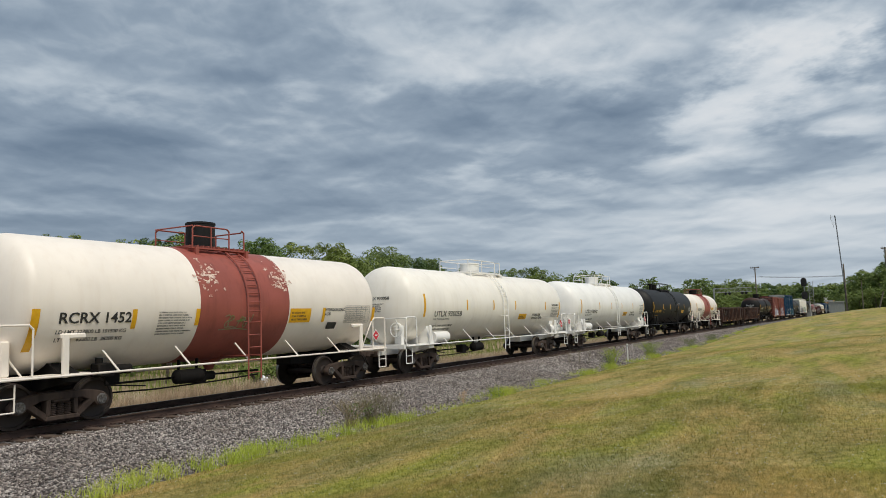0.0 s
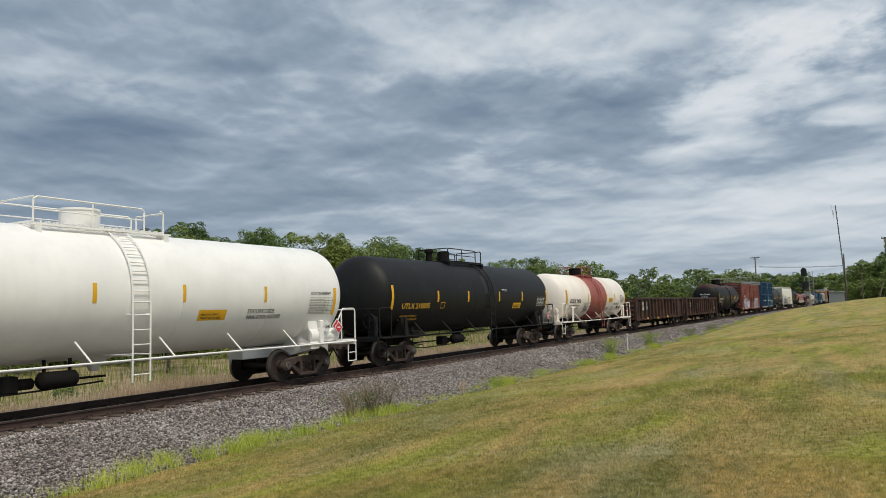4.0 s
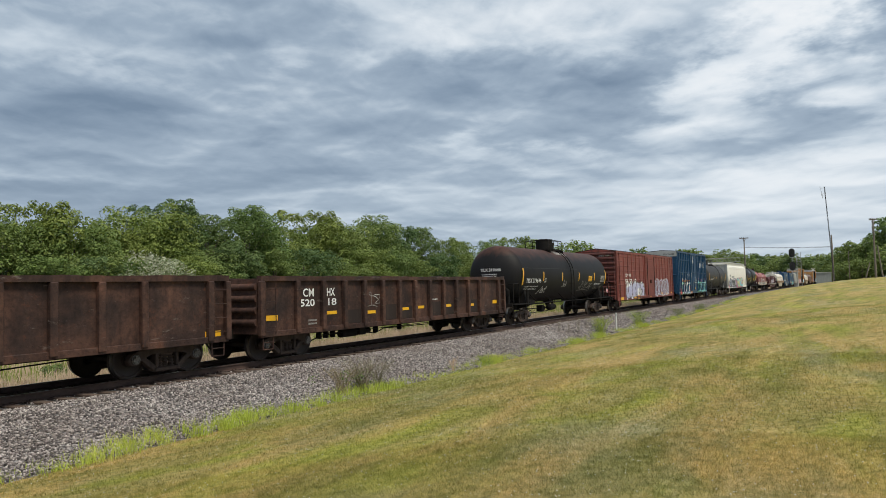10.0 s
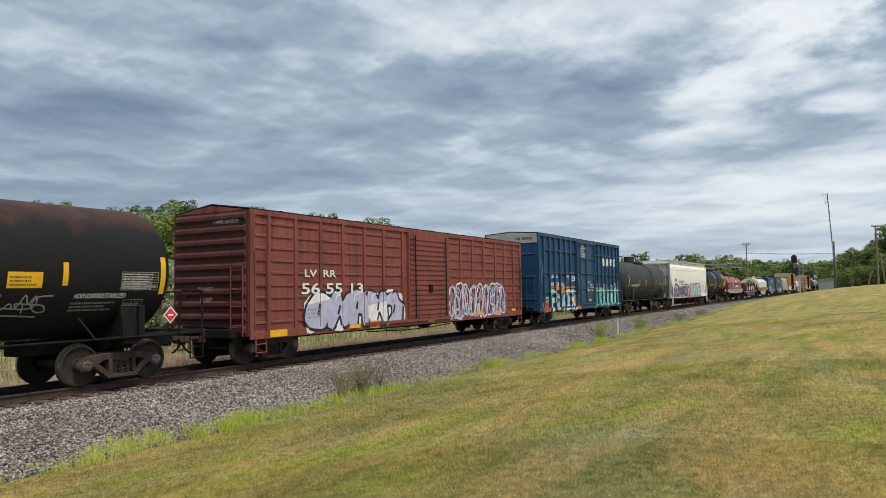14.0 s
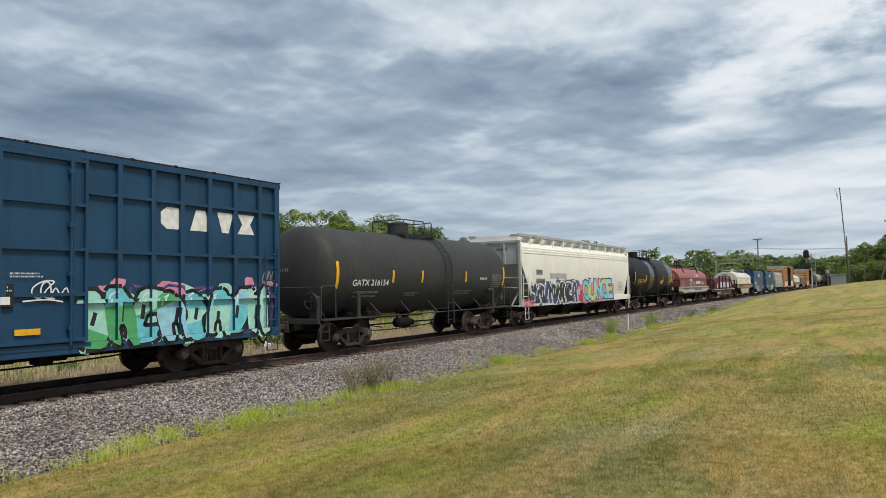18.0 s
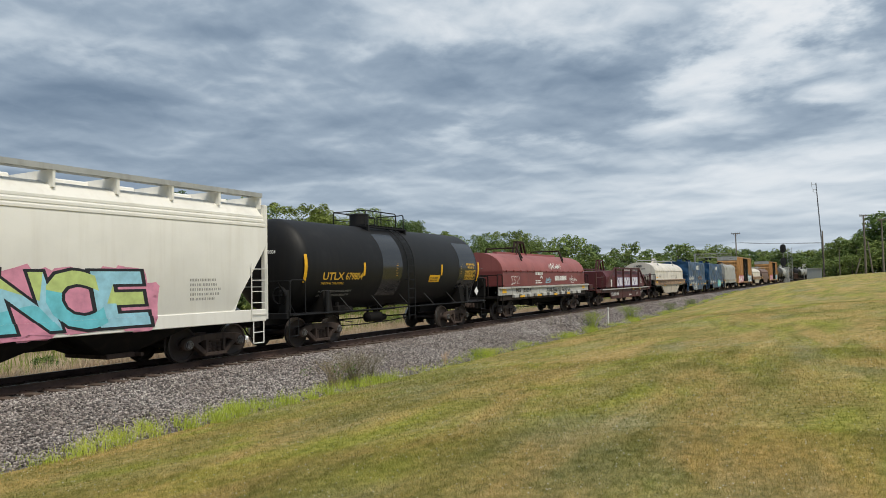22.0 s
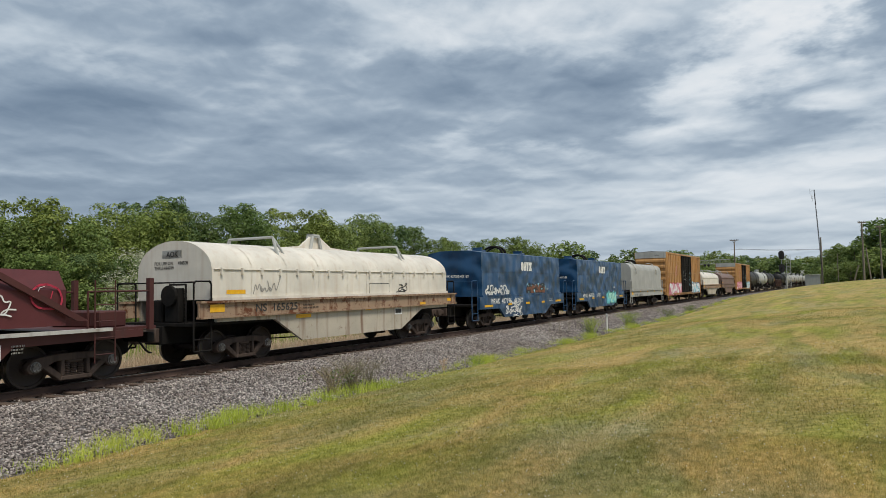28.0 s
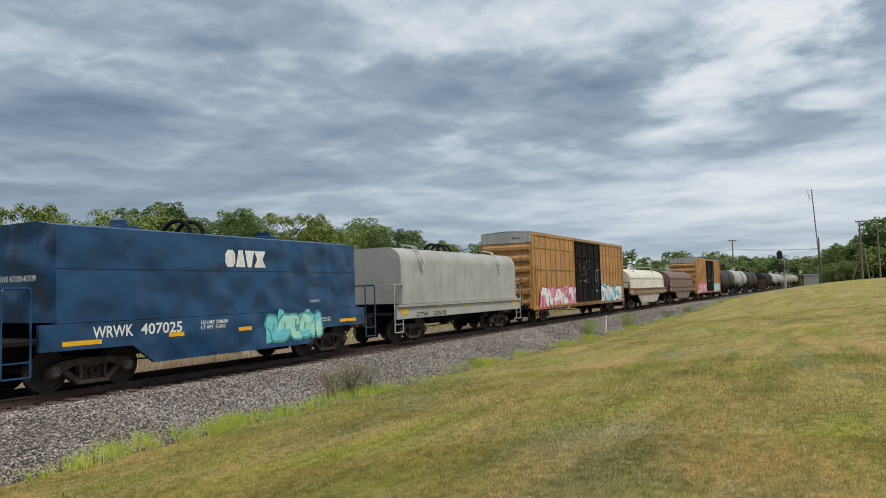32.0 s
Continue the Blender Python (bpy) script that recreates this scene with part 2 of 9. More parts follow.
M["gondola"] = material("rust-brown gondola steel", gondola_colour, 0.72, 0, 0.012, 2.2, spec=0.3)
M["worn_stencil"] = material("smeared worn white paint", lambda t, p: noisy(t, p, 2.6, [(0.40, (0.06, 0.042, 0.036)), (0.50, (0.22, 0.20, 0.18)), (0.66, (0.55, 0.53, 0.50))], detail=9, rough=0.75), 0.7)
M["grimy_plate"] = paint("grimy dark steel plate", (0.032, 0.023, 0.020), dirt=(0.06, 0.040, 0.031), amount=0.6, roughness=0.75, rust=0.1, spec=0.25)
M["boxcar_roof"] = paint("sooty brown roof sheet", (0.040, 0.026, 0.023), dirt=(0.02, 0.016, 0.015), amount=0.6, roughness=0.8, rust=0.15, spec=0.25)
# the end walls' shade is put into this darker red, along with their dirt
M["boxcar_end"] = paint("shade-darkened sooty oxide red end paint", (0.105, 0.033, 0.028), dirt=(0.03, 0.018, 0.017), amount=0.8, roughness=0.7, rust=0.15)
M["boxcar_red"] = paint("oxide red boxcar paint", (0.235, 0.064, 0.050), dirt=(0.055, 0.026, 0.022), amount=0.75, roughness=0.65, rust=0.2)
M["boxcar_blue"] = paint("dark blue boxcar paint", (0.012, 0.060, 0.132), dirt=(0.014, 0.028, 0.05), amount=0.5, roughness=0.5)
M["boxcar_yellow"] = paint("weathered yellow boxcar paint", (0.47, 0.25, 0.090), dirt=(0.16, 0.09, 0.05), amount=0.55, roughness=0.6, rust=0.12)
M["hopper_white"] = paint("off-white hopper paint", (0.84, 0.82, 0.76), dirt=(0.5, 0.44, 0.35), amount=0.16, roughness=0.5, fade=0.93)
M["hopper_grey"] = paint("pale grey hopper end paint", (0.42, 0.43, 0.42), dirt=(0.2, 0.18, 0.15), amount=0.4, roughness=0.6)


def hood_red(t, p):
    """Red hood paint, lighter on the round top than on the upright sides."""
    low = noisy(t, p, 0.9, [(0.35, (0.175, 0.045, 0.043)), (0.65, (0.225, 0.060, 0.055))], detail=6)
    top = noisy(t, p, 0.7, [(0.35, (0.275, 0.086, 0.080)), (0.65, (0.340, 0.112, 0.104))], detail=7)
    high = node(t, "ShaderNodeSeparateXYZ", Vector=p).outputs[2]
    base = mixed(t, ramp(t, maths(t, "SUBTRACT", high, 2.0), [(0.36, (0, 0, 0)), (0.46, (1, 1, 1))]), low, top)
    s = noisy(t, p, 1.0, [(0.52, (0, 0, 0)), (0.75, (1, 1, 1))], stretch=(4.0, 4.0, 0.4), detail=6)
    base = mixed(t, maths(t, "MULTIPLY", s, 0.4), base, (0.11, 0.045, 0.042))
    r = noisy(t, p, 3.3, [(0.66, (0, 0, 0)), (0.72, (1, 1, 1))], detail=9, rough=0.7)
    return mixed(t, maths(t, "MULTIPLY", r, 0.5), base, (0.10, 0.035, 0.025))


M["coil_red"] = material("red coil hood paint with a lighter top", hood_red, 0.5, 0, 0.05, 0.7, spec=0.35, fine=0.5)
M["coil_maroon"] = paint("dark maroon hood paint", (0.105, 0.024, 0.027), dirt=(0.045, 0.018, 0.02), amount=0.4, roughness=0.5)
M["coil_cream"] = paint("rust-stained cream coil hood", (0.73, 0.69, 0.615), dirt=(0.42, 0.26, 0.15), amount=0.25, roughness=0.5, rust=0.05)
M["coil_blue"] = paint("smooth blue coil hood", (0.010, 0.058, 0.146), dirt=(0.025, 0.045, 0.08), amount=0.2, roughness=0.34, spec=0.5, relief=(0.26, 1.3, 0.5))
M["channel_rusty"] = paint("rust-stained cream channel", (0.36, 0.255, 0.175), dirt=(0.14, 0.06, 0.033), amount=0.9, roughness=0.75, rust=0.7)
M["coil_grey"] = paint("pale grey coil hood", (0.40, 0.40, 0.38), dirt=(0.22, 0.2, 0.17), amount=0.3, roughness=0.5)
M["coil_brown"] = paint("dull brown coil hood", (0.20, 0.13, 0.11), dirt=(0.1, 0.06, 0.05), amount=0.4, roughness=0.6)
M["frame_grey"] = paint("grimy grey underframe", (0.50, 0.49, 0.46), dirt=(0.14, 0.09, 0.06), amount=0.6, roughness=0.6, rust=0.15)
M["frame_cream"] = paint("rust-streaked cream sill", (0.50, 0.45, 0.37), dirt=(0.20, 0.11, 0.065), amount=1.0, roughness=0.6, rust=0.3)
M["frame_red"] = paint("grimy maroon underframe", (0.080, 0.023, 0.021), dirt=(0.05, 0.03, 0.025), amount=0.6, roughness=0.6, rust=0.15)
M["under"] = paint("dirty black underframe", (0.011, 0.010, 0.0095), dirt=(0.030, 0.022, 0.017), amount=0.5, roughness=0.85, spec=0.2)
M["truck"] = paint("greasy rust-brown cast steel", (0.082, 0.058, 0.048), dirt=(0.016, 0.012, 0.010), amount=0.6, roughness=0.8, rust=0.15, spec=0.25)
M["wheel"] = paint("dark wheel steel", (0.038, 0.027, 0.023), dirt=(0.022, 0.016, 0.014), amount=0.6, roughness=0.65, streak=False)
M["tread"] = material("bright worn tread steel", (0.28, 0.26, 0.24), 0.35, 0.9)
M["cap"] = material("dull grey bearing cap", lambda t, p: noisy(t, p, 20, [(0.4, (0.10, 0.09, 0.085)), (0.7, (0.26, 0.25, 0.24))]), 0.5, 0.4)
M["silver"] = paint("galvanised roof sheet", (0.42, 0.43, 0.43), dirt=(0.2, 0.18, 0.15), amount=0.4, roughness=0.5)
M["yellow"] = material("yellow reflective tape", lambda t, p: noisy(t, p, 9, [(0.3, (0.72, 0.36, 0.01)), (0.7, (0.86, 0.48, 0.015))]), 0.45)
M["lettering_white"] = material("white stencil paint", lambda t, p: noisy(t, p, 6, [(0.3, (0.6, 0.6, 0.58)), (0.6, (0.8, 0.8, 0.78))]), 0.6)
M["lettering_black"] = material("black stencil paint", lambda t, p: noisy(t, p, 6, [(0.3, (0.02, 0.02, 0.02)), (0.7, (0.045, 0.043, 0.04))]), 0.6)
M["lettering_yellow"] = material("yellow stencil paint", lambda t, p: noisy(t, p, 6, [(0.3, (0.62, 0.34, 0.03)), (0.7, (0.78, 0.46, 0.04))]), 0.6)
M["dull_spill"] = material("dried chalky spill", lambda t, p: noisy(t, p, 2.4, [(0.40, (0.05, 0.035, 0.03)), (0.58, (0.42, 0.40, 0.38))], detail=8, rough=0.7), 0.7)
M["faint"] = material("faded small lettering", (0.30, 0.29, 0.27), 0.7)
M["placard_red"] = material("red hazard placard", (0.62, 0.035, 0.05), 0.5)
M["placard_white"] = material("white hazard placard", (0.8, 0.8, 0.8), 0.5)
for key, colour in dict(pink=(0.74, 0.30, 0.42), cyan=(0.17, 0.62, 0.72), teal=(0.10, 0.42, 0.38), mint=(0.42, 0.78, 0.66), lilac=(0.50, 0.50, 0.68), chalk=(0.84, 0.84, 0.85),
                        ink=(0.018, 0.018, 0.024), orange=(0.80, 0.28, 0.02), violet=(0.12, 0.07, 0.22), lime=(0.56, 0.68, 0.24), crimson=(0.5, 0.03, 0.07), rust=(0.20, 0.07, 0.035), navy=(0.035, 0.06, 0.17), sky=(0.36, 0.68, 0.82), green=(0.10, 0.45, 0.17)).items():
    M["spray_" + key] = material(key + " spray paint", lambda t, p, c=colour: noisy(t, p, 5, [(0.3, tuple(a * 0.75 for a in c)), (0.65, c)]), 0.5)


M["white_roller"] = material("thin rolled-on white paint", lambda t, p: noisy(t, p, 3.0, [(0.36, (0.36, 0.34, 0.42)), (0.52, (0.74, 0.73, 0.77))], stretch=(3.0, 1.0, 0.7), detail=7), 0.6)
M["chipped"] = material("worn red paint over white undercoat", lambda t, p: noisy(t, p, 9.0, [(0.42, (0.40, 0.15, 0.12)), (0.55, (0.78, 0.62, 0.53))], detail=7, rough=0.7), 0.55)


def rail_colour(t, p):
    return noisy(t, p, 6, [(0.3, (0.045, 0.027, 0.022)), (0.6, (0.085, 0.052, 0.041)), (0.8, (0.13, 0.080, 0.062))], stretch=(0.4, 1, 1), detail=7)


M["rail"] = material("rusty rail steel", rail_colour, 0.75, 0.2, 0.002, 60)
M["railtop"] = material("polished rail head", lambda t, p: noisy(t, p, 3, [(0.3, (0.20, 0.18, 0.17)), (0.7, (0.34, 0.32, 0.31))]), 0.3, 0.85)
M["tie"] = material("weathered timber tie", lambda t, p: noisy(t, p, 4, [(0.3, (0.045, 0.030, 0.023)), (0.7, (0.15, 0.105, 0.08))], stretch=(6, 0.5, 6), detail=8), 0.9, 0, 0.01, 20)


def stone_colour(t, p):
    r = node(t, "ShaderNodeNewGeometry").outputs["Random Per Island"]
    base = ramp(t, r, [(0.0, (0.075, 0.063, 0.059)), (0.25, (0.189, 0.164, 0.156)), (0.5, (0.326, 0.288, 0.271)), (0.75, (0.466, 0.420, 0.393)), (0.92, (0.590, 0.538, 0.502)), (1.0, (0.686, 0.638, 0.595))])
    dust = noisy(t, p, 0.55, [(0.35, (0.70, 0.665, 0.64)), (0.65, (1.04, 1.04, 1.04))], detail=5)
    return mixed(t, 1.0, base, dust, "MULTIPLY")


M["stone"] = material("crushed grey ballast stone", stone_colour, 0.9, 0, 0.004, 60)


def bed_colour(t, p):
    v = node(t, "ShaderNodeTexVoronoi", Vector=p, Scale=17.0)
    c = node(t, "ShaderNodeSeparateColor", Color=v.outputs["Color"]).outputs[0]
    base = ramp(t, c, [(0.0, (0.04, 0.035, 0.034)), (0.4, (0.13, 0.115, 0.11)), (0.75, (0.25, 0.23, 0.22)), (1.0, (0.45, 0.42, 0.40))])
    gap = ramp(t, v.outputs["Distance"], [(0.0, (1, 1, 1)), (0.5, (0.85, 0.85, 0.85)), (0.85, (0.25, 0.24, 0.23))])
    return mixed(t, 1.0, base, gap, "MULTIPLY")


M["bed"] = material("ballast bed", bed_colour, 0.95, 0, 0.03, 16)


def lawn_colour(t, p):
    """Tired summer turf: olive, with yellow-green, tan and greyish patches, mowing streaks and tufts."""
    base = noisy(t, p, 0.8, [(0.34, (0.219, 0.201, 0.059)), (0.5, (0.324, 0.274, 0.096)), (0.66, (0.410, 0.328, 0.134))], detail=5, stretch=(0.7, 1.3, 1), rough=0.55)
    fresh = noisy(t, p, 0.33, [(0.48, (0, 0, 0)), (0.64, (1, 1, 1))], detail=4, stretch=(0.6, 1.5, 1), distort=0.9)
    base = mixed(t, maths(t, "MULTIPLY", fresh, 0.75), base, (0.327, 0.336, 0.063))
    shifted = node(t, "ShaderNodeMapping", Vector=p, Location=(13.7, 41.3, 0.0)).outputs[0]
    dry = noisy(t, shifted, 0.42, [(0.46, (0, 0, 0)), (0.62, (1, 1, 1))], detail=5, stretch=(0.5, 1.6, 1), distort=0.8)
    base = mixed(t, maths(t, "MULTIPLY", dry, 0.8), base, (0.488, 0.340, 0.144))
    shifted = node(t, "ShaderNodeMapping", Vector=p, Location=(71.1, 23.9, 0.0)).outputs[0]
    grey = noisy(t, shifted, 0.28, [(0.52, (0, 0, 0)), (0.68, (1, 1, 1))], detail=5, stretch=(0.6, 1.4, 1), distort=0.6)
    base = mixed(t, maths(t, "MULTIPLY", grey, 0.6), base, (0.350, 0.327, 0.207))
    shifted = node(t, "ShaderNodeMapping", Vector=p, Location=(33.3, 87.0, 0.0)).outputs[0]
    deep = noisy(t, shifted, 0.55, [(0.52, (0, 0, 0)), (0.66, (1, 1, 1))], detail=5, stretch=(0.5, 1.5, 1), distort=0.7)
    base = mixed(t, maths(t, "MULTIPLY", deep, 0.55), base, (0.189, 0.189, 0.051))
    mow = noisy(t, p, 0.5, [(0.3, (0.86, 0.88, 0.84)), (0.7, (1.12, 1.10, 1.10))], stretch=(0.22, 1.7, 1), detail=3)
    tuft = noisy(t, p, 7.0, [(0.36, (0.66, 0.70, 0.62)), (0.52, (1.0, 1.0, 1.0)), (0.66, (1.22, 1.18, 1.24))], detail=4, rough=0.6)
    fine = noisy(t, p, 40.0, [(0.34, (0.66, 0.69, 0.64)), (0.66, (1.28, 1.27, 1.24))], detail=4, rough=0.65)
    base = mixed(t, 1.0, base, mow, "MULTIPLY")
    return mixed(t, 1.0, mixed(t, 1.0, base, tuft, "MULTIPLY"), fine, "MULTIPLY")


M["lawn"] = material("patchy mown lawn", lawn_colour, 0.95, 0, 0.03, 40, spec=0.15)
M["field"] = material("rough field with dry grass", lambda t, p: noisy(t, p, 0.7, [(0.3, (0.17, 0.13, 0.065)), (0.5, (0.31, 0.235, 0.145)), (0.7, (0.45, 0.355, 0.24))], detail=7), 0.95, 0, 0.05, 8, spec=0.15)


def let_light_through(m, share):
    t = m.node_tree
    p = t.nodes["Principled BSDF"]
    thin = node(t, "ShaderNodeBsdfTranslucent", Color=p.inputs["Base Color"].links[0].from_socket)
    both = node(t, "ShaderNodeMixShader", Fac=share, i1=p.outputs[0], i2=thin.outputs[0])
    t.links.new(both.outputs[0], t.nodes["Material Output"].inputs[0])


def leafy(name, stops, roughness=0.6):
    def build(t, p):
        r = node(t, "ShaderNodeNewGeometry").outputs["Random Per Island"]
        spray_tone = node(t, "ShaderNodeTexNoise", Vector=p, Scale=0.9, Detail=3.0, Roughness=0.6).outputs[0]
        r = maths(t, "ADD", maths(t, "MULTIPLY", r, 0.45), maths(t, "MULTIPLY_ADD", spray_tone, 1.9, -0.68))
        base = ramp(t, r, stops)
        o = node(t, "ShaderNodeObjectInfo").outputs["Random"]
        tone = ramp(t, o, [(0.0, (0.78, 0.86, 0.8)), (0.5, (1.0, 1.0, 1.0)), (1.0, (1.2, 1.12, 0.9))])
        return mixed(t, 1.0, base, tone, "MULTIPLY")
    m = material(name, build, roughness, spec=0.25)
    let_light_through(m, 0.25)
    return m


M["leaf"] = leafy("green leaves", [(0.0, (0.059, 0.097, 0.024)), (0.45, (0.155, 0.221, 0.060)), (1.0, (0.281, 0.348, 0.118))])
M["leaf_dark"] = leafy("dark green leaves", [(0.0, (0.042, 0.077, 0.025)), (0.45, (0.114, 0.176, 0.060)), (1.0, (0.216, 0.288, 0.110))])
M["leaf_yellow"] = leafy("yellow-green leaves", [(0.0, (0.067, 0.101, 0.024)), (0.45, (0.174, 0.234, 0.060)), (1.0, (0.296, 0.359, 0.119))])
M["leaf_grey"] = leafy("grey-green leaves", [(0.0, (0.20, 0.24, 0.16)), (0.5, (0.36, 0.40, 0.30)), (1.0, (0.56, 0.59, 0.49))])
M["bark"] = material("rough grey-brown bark", lambda t, p: noisy(t, p, 3, [(0.3, (0.05, 0.04, 0.03)), (0.7, (0.15, 0.12, 0.095))], stretch=(4, 4, 0.7), detail=7), 0.9, 0, 0.02, 12)
M["straw"] = leafy("pale dry grass", [(0.0, (0.40, 0.27, 0.175)), (0.5, (0.62, 0.46, 0.33)), (1.0, (0.80, 0.66, 0.51))], 0.8)
M["green_grass"] = leafy("lush grass blades", [(0.0, (0.23, 0.31, 0.035)), (0.5, (0.42, 0.52, 0.08)), (1.0, (0.60, 0.62, 0.17))], 0.6)
M["weed"] = leafy("wiry grey-brown weed", [(0.0, (0.17, 0.14, 0.105)), (0.55, (0.33, 0.28, 0.21)), (1.0, (0.20, 0.27, 0.08))], 0.8)


def blade_colour(t, p):
    geo = node(t, "ShaderNodeNewGeometry")
    base = lawn_colour(t, p)
    tone = ramp(t, geo.outputs["Random Per Island"], [(0.0, (0.78, 0.86, 0.66)), (0.35, (0.95, 1.02, 0.82)), (0.6, (1.15, 1.15, 1.08)), (0.85, (1.3, 1.26, 1.26)), (1.0, (1.5, 1.42, 1.45))])
    return mixed(t, 1.0, base, tone, "MULTIPLY")


M["blade"] = material("short mown grass blades", blade_colour, 0.8, spec=0.2)
let_light_through(M["blade"], 0.45)
M["clover"] = material("white clover heads", (0.72, 0.70, 0.64), 0.8)
M["wood_pole"] = material("weathered pole timber", lambda t, p: noisy(t, p, 2, [(0.3, (0.09, 0.075, 0.06)), (0.7, (0.24, 0.21, 0.18))], stretch=(6, 6, 0.4), detail=7), 0.9, 0, 0.006, 30)
M["galvanised"] = material("dull galvanised steel", lambda t, p: noisy(t, p, 5, [(0.3, (0.28, 0.29, 0.30)), (0.7, (0.45, 0.46, 0.47))]), 0.5, 0.5)
M["dark_steel"] = material("dark weathered steel", lambda t, p: noisy(t, p, 5, [(0.3, (0.03, 0.03, 0.032)), (0.7, (0.07, 0.07, 0.072))]), 0.6, 0.3)
M["matt_black"] = material("matt black signal paint", lambda t, p: noisy(t, p, 5, [(0.3, (0.008, 0.008, 0.009)), (0.7, (0.02, 0.02, 0.022))]), 0.7)
M["shed"] = material("grey sheet metal cladding", lambda t, p: noisy(t, p, 2, [(0.3, (0.24, 0.26, 0.28)), (0.7, (0.34, 0.36, 0.38))], stretch=(4, 4, 0.4)), 0.5, 0.2)
M["post_white"] = paint("scuffed white marker paint", (0.75, 0.75, 0.72), amount=0.4, roughness=0.6)
M["litter"] = material("white plastic litter", (0.78, 0.80, 0.82), 0.4)
M["glass_dark"] = material("dark lens glass", (0.02, 0.02, 0.02), 0.15)

# ---------------------------------------------------------------- mesh helpers
def centre_y(x):
    """The track's centre line."""
    return TRACK - 0.5 * BEND * max(0.0, x) ** 2


def smooth(a, b, x):
    u = min(1.0, max(0.0, (x - a) / (b - a)))
    return u * u * (3 - 2 * u)


def mesh_of(name, bm, mat, shade=False):
    me = bpy.data.meshes.new(name)
    bm.normal_update()
    bm.to_mesh(me)
    bm.free()
    for m in (mat if isinstance(mat, (list, tuple)) else [mat]):
        me.materials.append(m)
    if shade:
        me.polygons.foreach_set("use_smooth", [True] * len(me.polygons))
        me.set_sharp_from_angle(angle=radians(38))
    return me


def part(name, bm, mat, parent, label="", shade=False):
    """One mesh object under a thing or a part. bm may also be a finished mesh."""
    me = bm if isinstance(bm, bpy.types.Mesh) else mesh_of(name, bm, mat, shade)
    ob = new(name, me)
    ob.parent = parent
    if label:
        tagged(ob, label)
    return ob


def thing(name, m, label, category, group="", kind=""):
    ob = new(name)
    ob.empty_display_size = 0.3
    ob.matrix_world = m
    return tagged(ob, label, category, group, kind)


def soup(name, verts, faces, mat):
    """A mesh from numpy corners and triangles (all faces of one size)."""
    me = bpy.data.meshes.new(name)
    verts, faces = np.asarray(verts, np.float32), np.asarray(faces, np.int32)
    k = faces.shape[1]
    me.vertices.add(len(verts))
    me.vertices.foreach_set("co", verts.ravel())
    me.loops.add(faces.size)
    me.loops.foreach_set("vertex_index", faces.ravel())
    me.polygons.add(len(faces))
    me.polygons.foreach_set("loop_start", np.arange(0, faces.size, k, dtype=np.int32))
    me.update(calc_edges=True)
    me.materials.append(mat)
    return me


def box(bm, x0, x1, y0, y1, z0, z1, m=None, bevel=0.0):
    v = [bm.verts.new(p) for p in ((x0, y0, z0), (x1, y0, z0), (x1, y1, z0), (x0, y1, z0), (x0, y0, z1), (x1, y0, z1), (x1, y1, z1), (x0, y1, z1))]
    f = [bm.faces.new([v[i] for i in q]) for q in ((0, 3, 2, 1), (4, 5, 6, 7), (0, 1, 5, 4), (1, 2, 6, 5), (2, 3, 7, 6), (3, 0, 4, 7))]
    if bevel:
        bmesh.ops.bevel(bm, geom=list({e for q in f for e in q.edges}), offset=bevel, segments=1, affect="EDGES")
    if m is not None:
        for p in v:
            if p.is_valid:
                p.co = m @ p.co
    return bm


def cyl(bm, a, b, r, seg=8, r2=None, caps=True):
    """A round bar from a to b."""
    a, b = Vector(a), Vector(b)
    q = (b - a).to_track_quat("Z", "Y")
    r2 = r if r2 is None else r2
    rings = []
    for c, rad in ((a, r), (b, r2)):
        rings.append([bm.verts.new(c + q @ Vector((rad * math.cos(2 * math.pi * k / seg), rad * math.sin(2 * math.pi * k / seg), 0))) for k in range(seg)])
    for k in range(seg):
        j = (k + 1) % seg
        bm.faces.new((rings[0][k], rings[0][j], rings[1][j], rings[1][k]))
    if caps:
        bm.faces.new(rings[0][::-1])
        bm.faces.new(rings[1])
    return bm


def pipe(bm, points, r, seg=6):
    """A bent bar through the points."""
    for a, b in zip(points, points[1:]):
        cyl(bm, a, b, r, seg)
    return bm


def lathe(bm, profile, seg=32, axis="x", centre=(0, 0, 0), caps=True):
    """Turn (along, radius) pairs about an axis."""
    rings = []
    c = Vector(centre)
    for s, r in profile:
        ring = []
        for k in range(seg):
            a = 2 * math.pi * k / seg
            p = {"x": (s, r * math.cos(a), r * math.sin(a)), "y": (r * math.sin(a), s, r * math.cos(a)), "z": (r * math.cos(a), r * math.sin(a), s)}[axis]
            ring.append(bm.verts.new(c + Vector(p)))
        rings.append(ring)
    for p, q in zip(rings, rings[1:]):
        for k in range(seg):
            j = (k + 1) % seg
            bm.faces.new((p[k], p[j], q[j], q[k]))
    if caps:
        bm.faces.new(rings[0][::-1])
        bm.faces.new(rings[-1])
    return bm


def prism(bm, outline, y0, y1):
    """An outline in the x-z plane, made solid from y0 to y1."""
    a = [bm.verts.new((x, y0, z)) for x, z in outline]
    b = [bm.verts.new((x, y1, z)) for x, z in outline]
    n = len(a)
    bm.faces.new(a)
    bm.faces.new(b[::-1])
    for k in range(n):
        j = (k + 1) % n
        bm.faces.new((a[j], a[k], b[k], b[j]))
    return bm


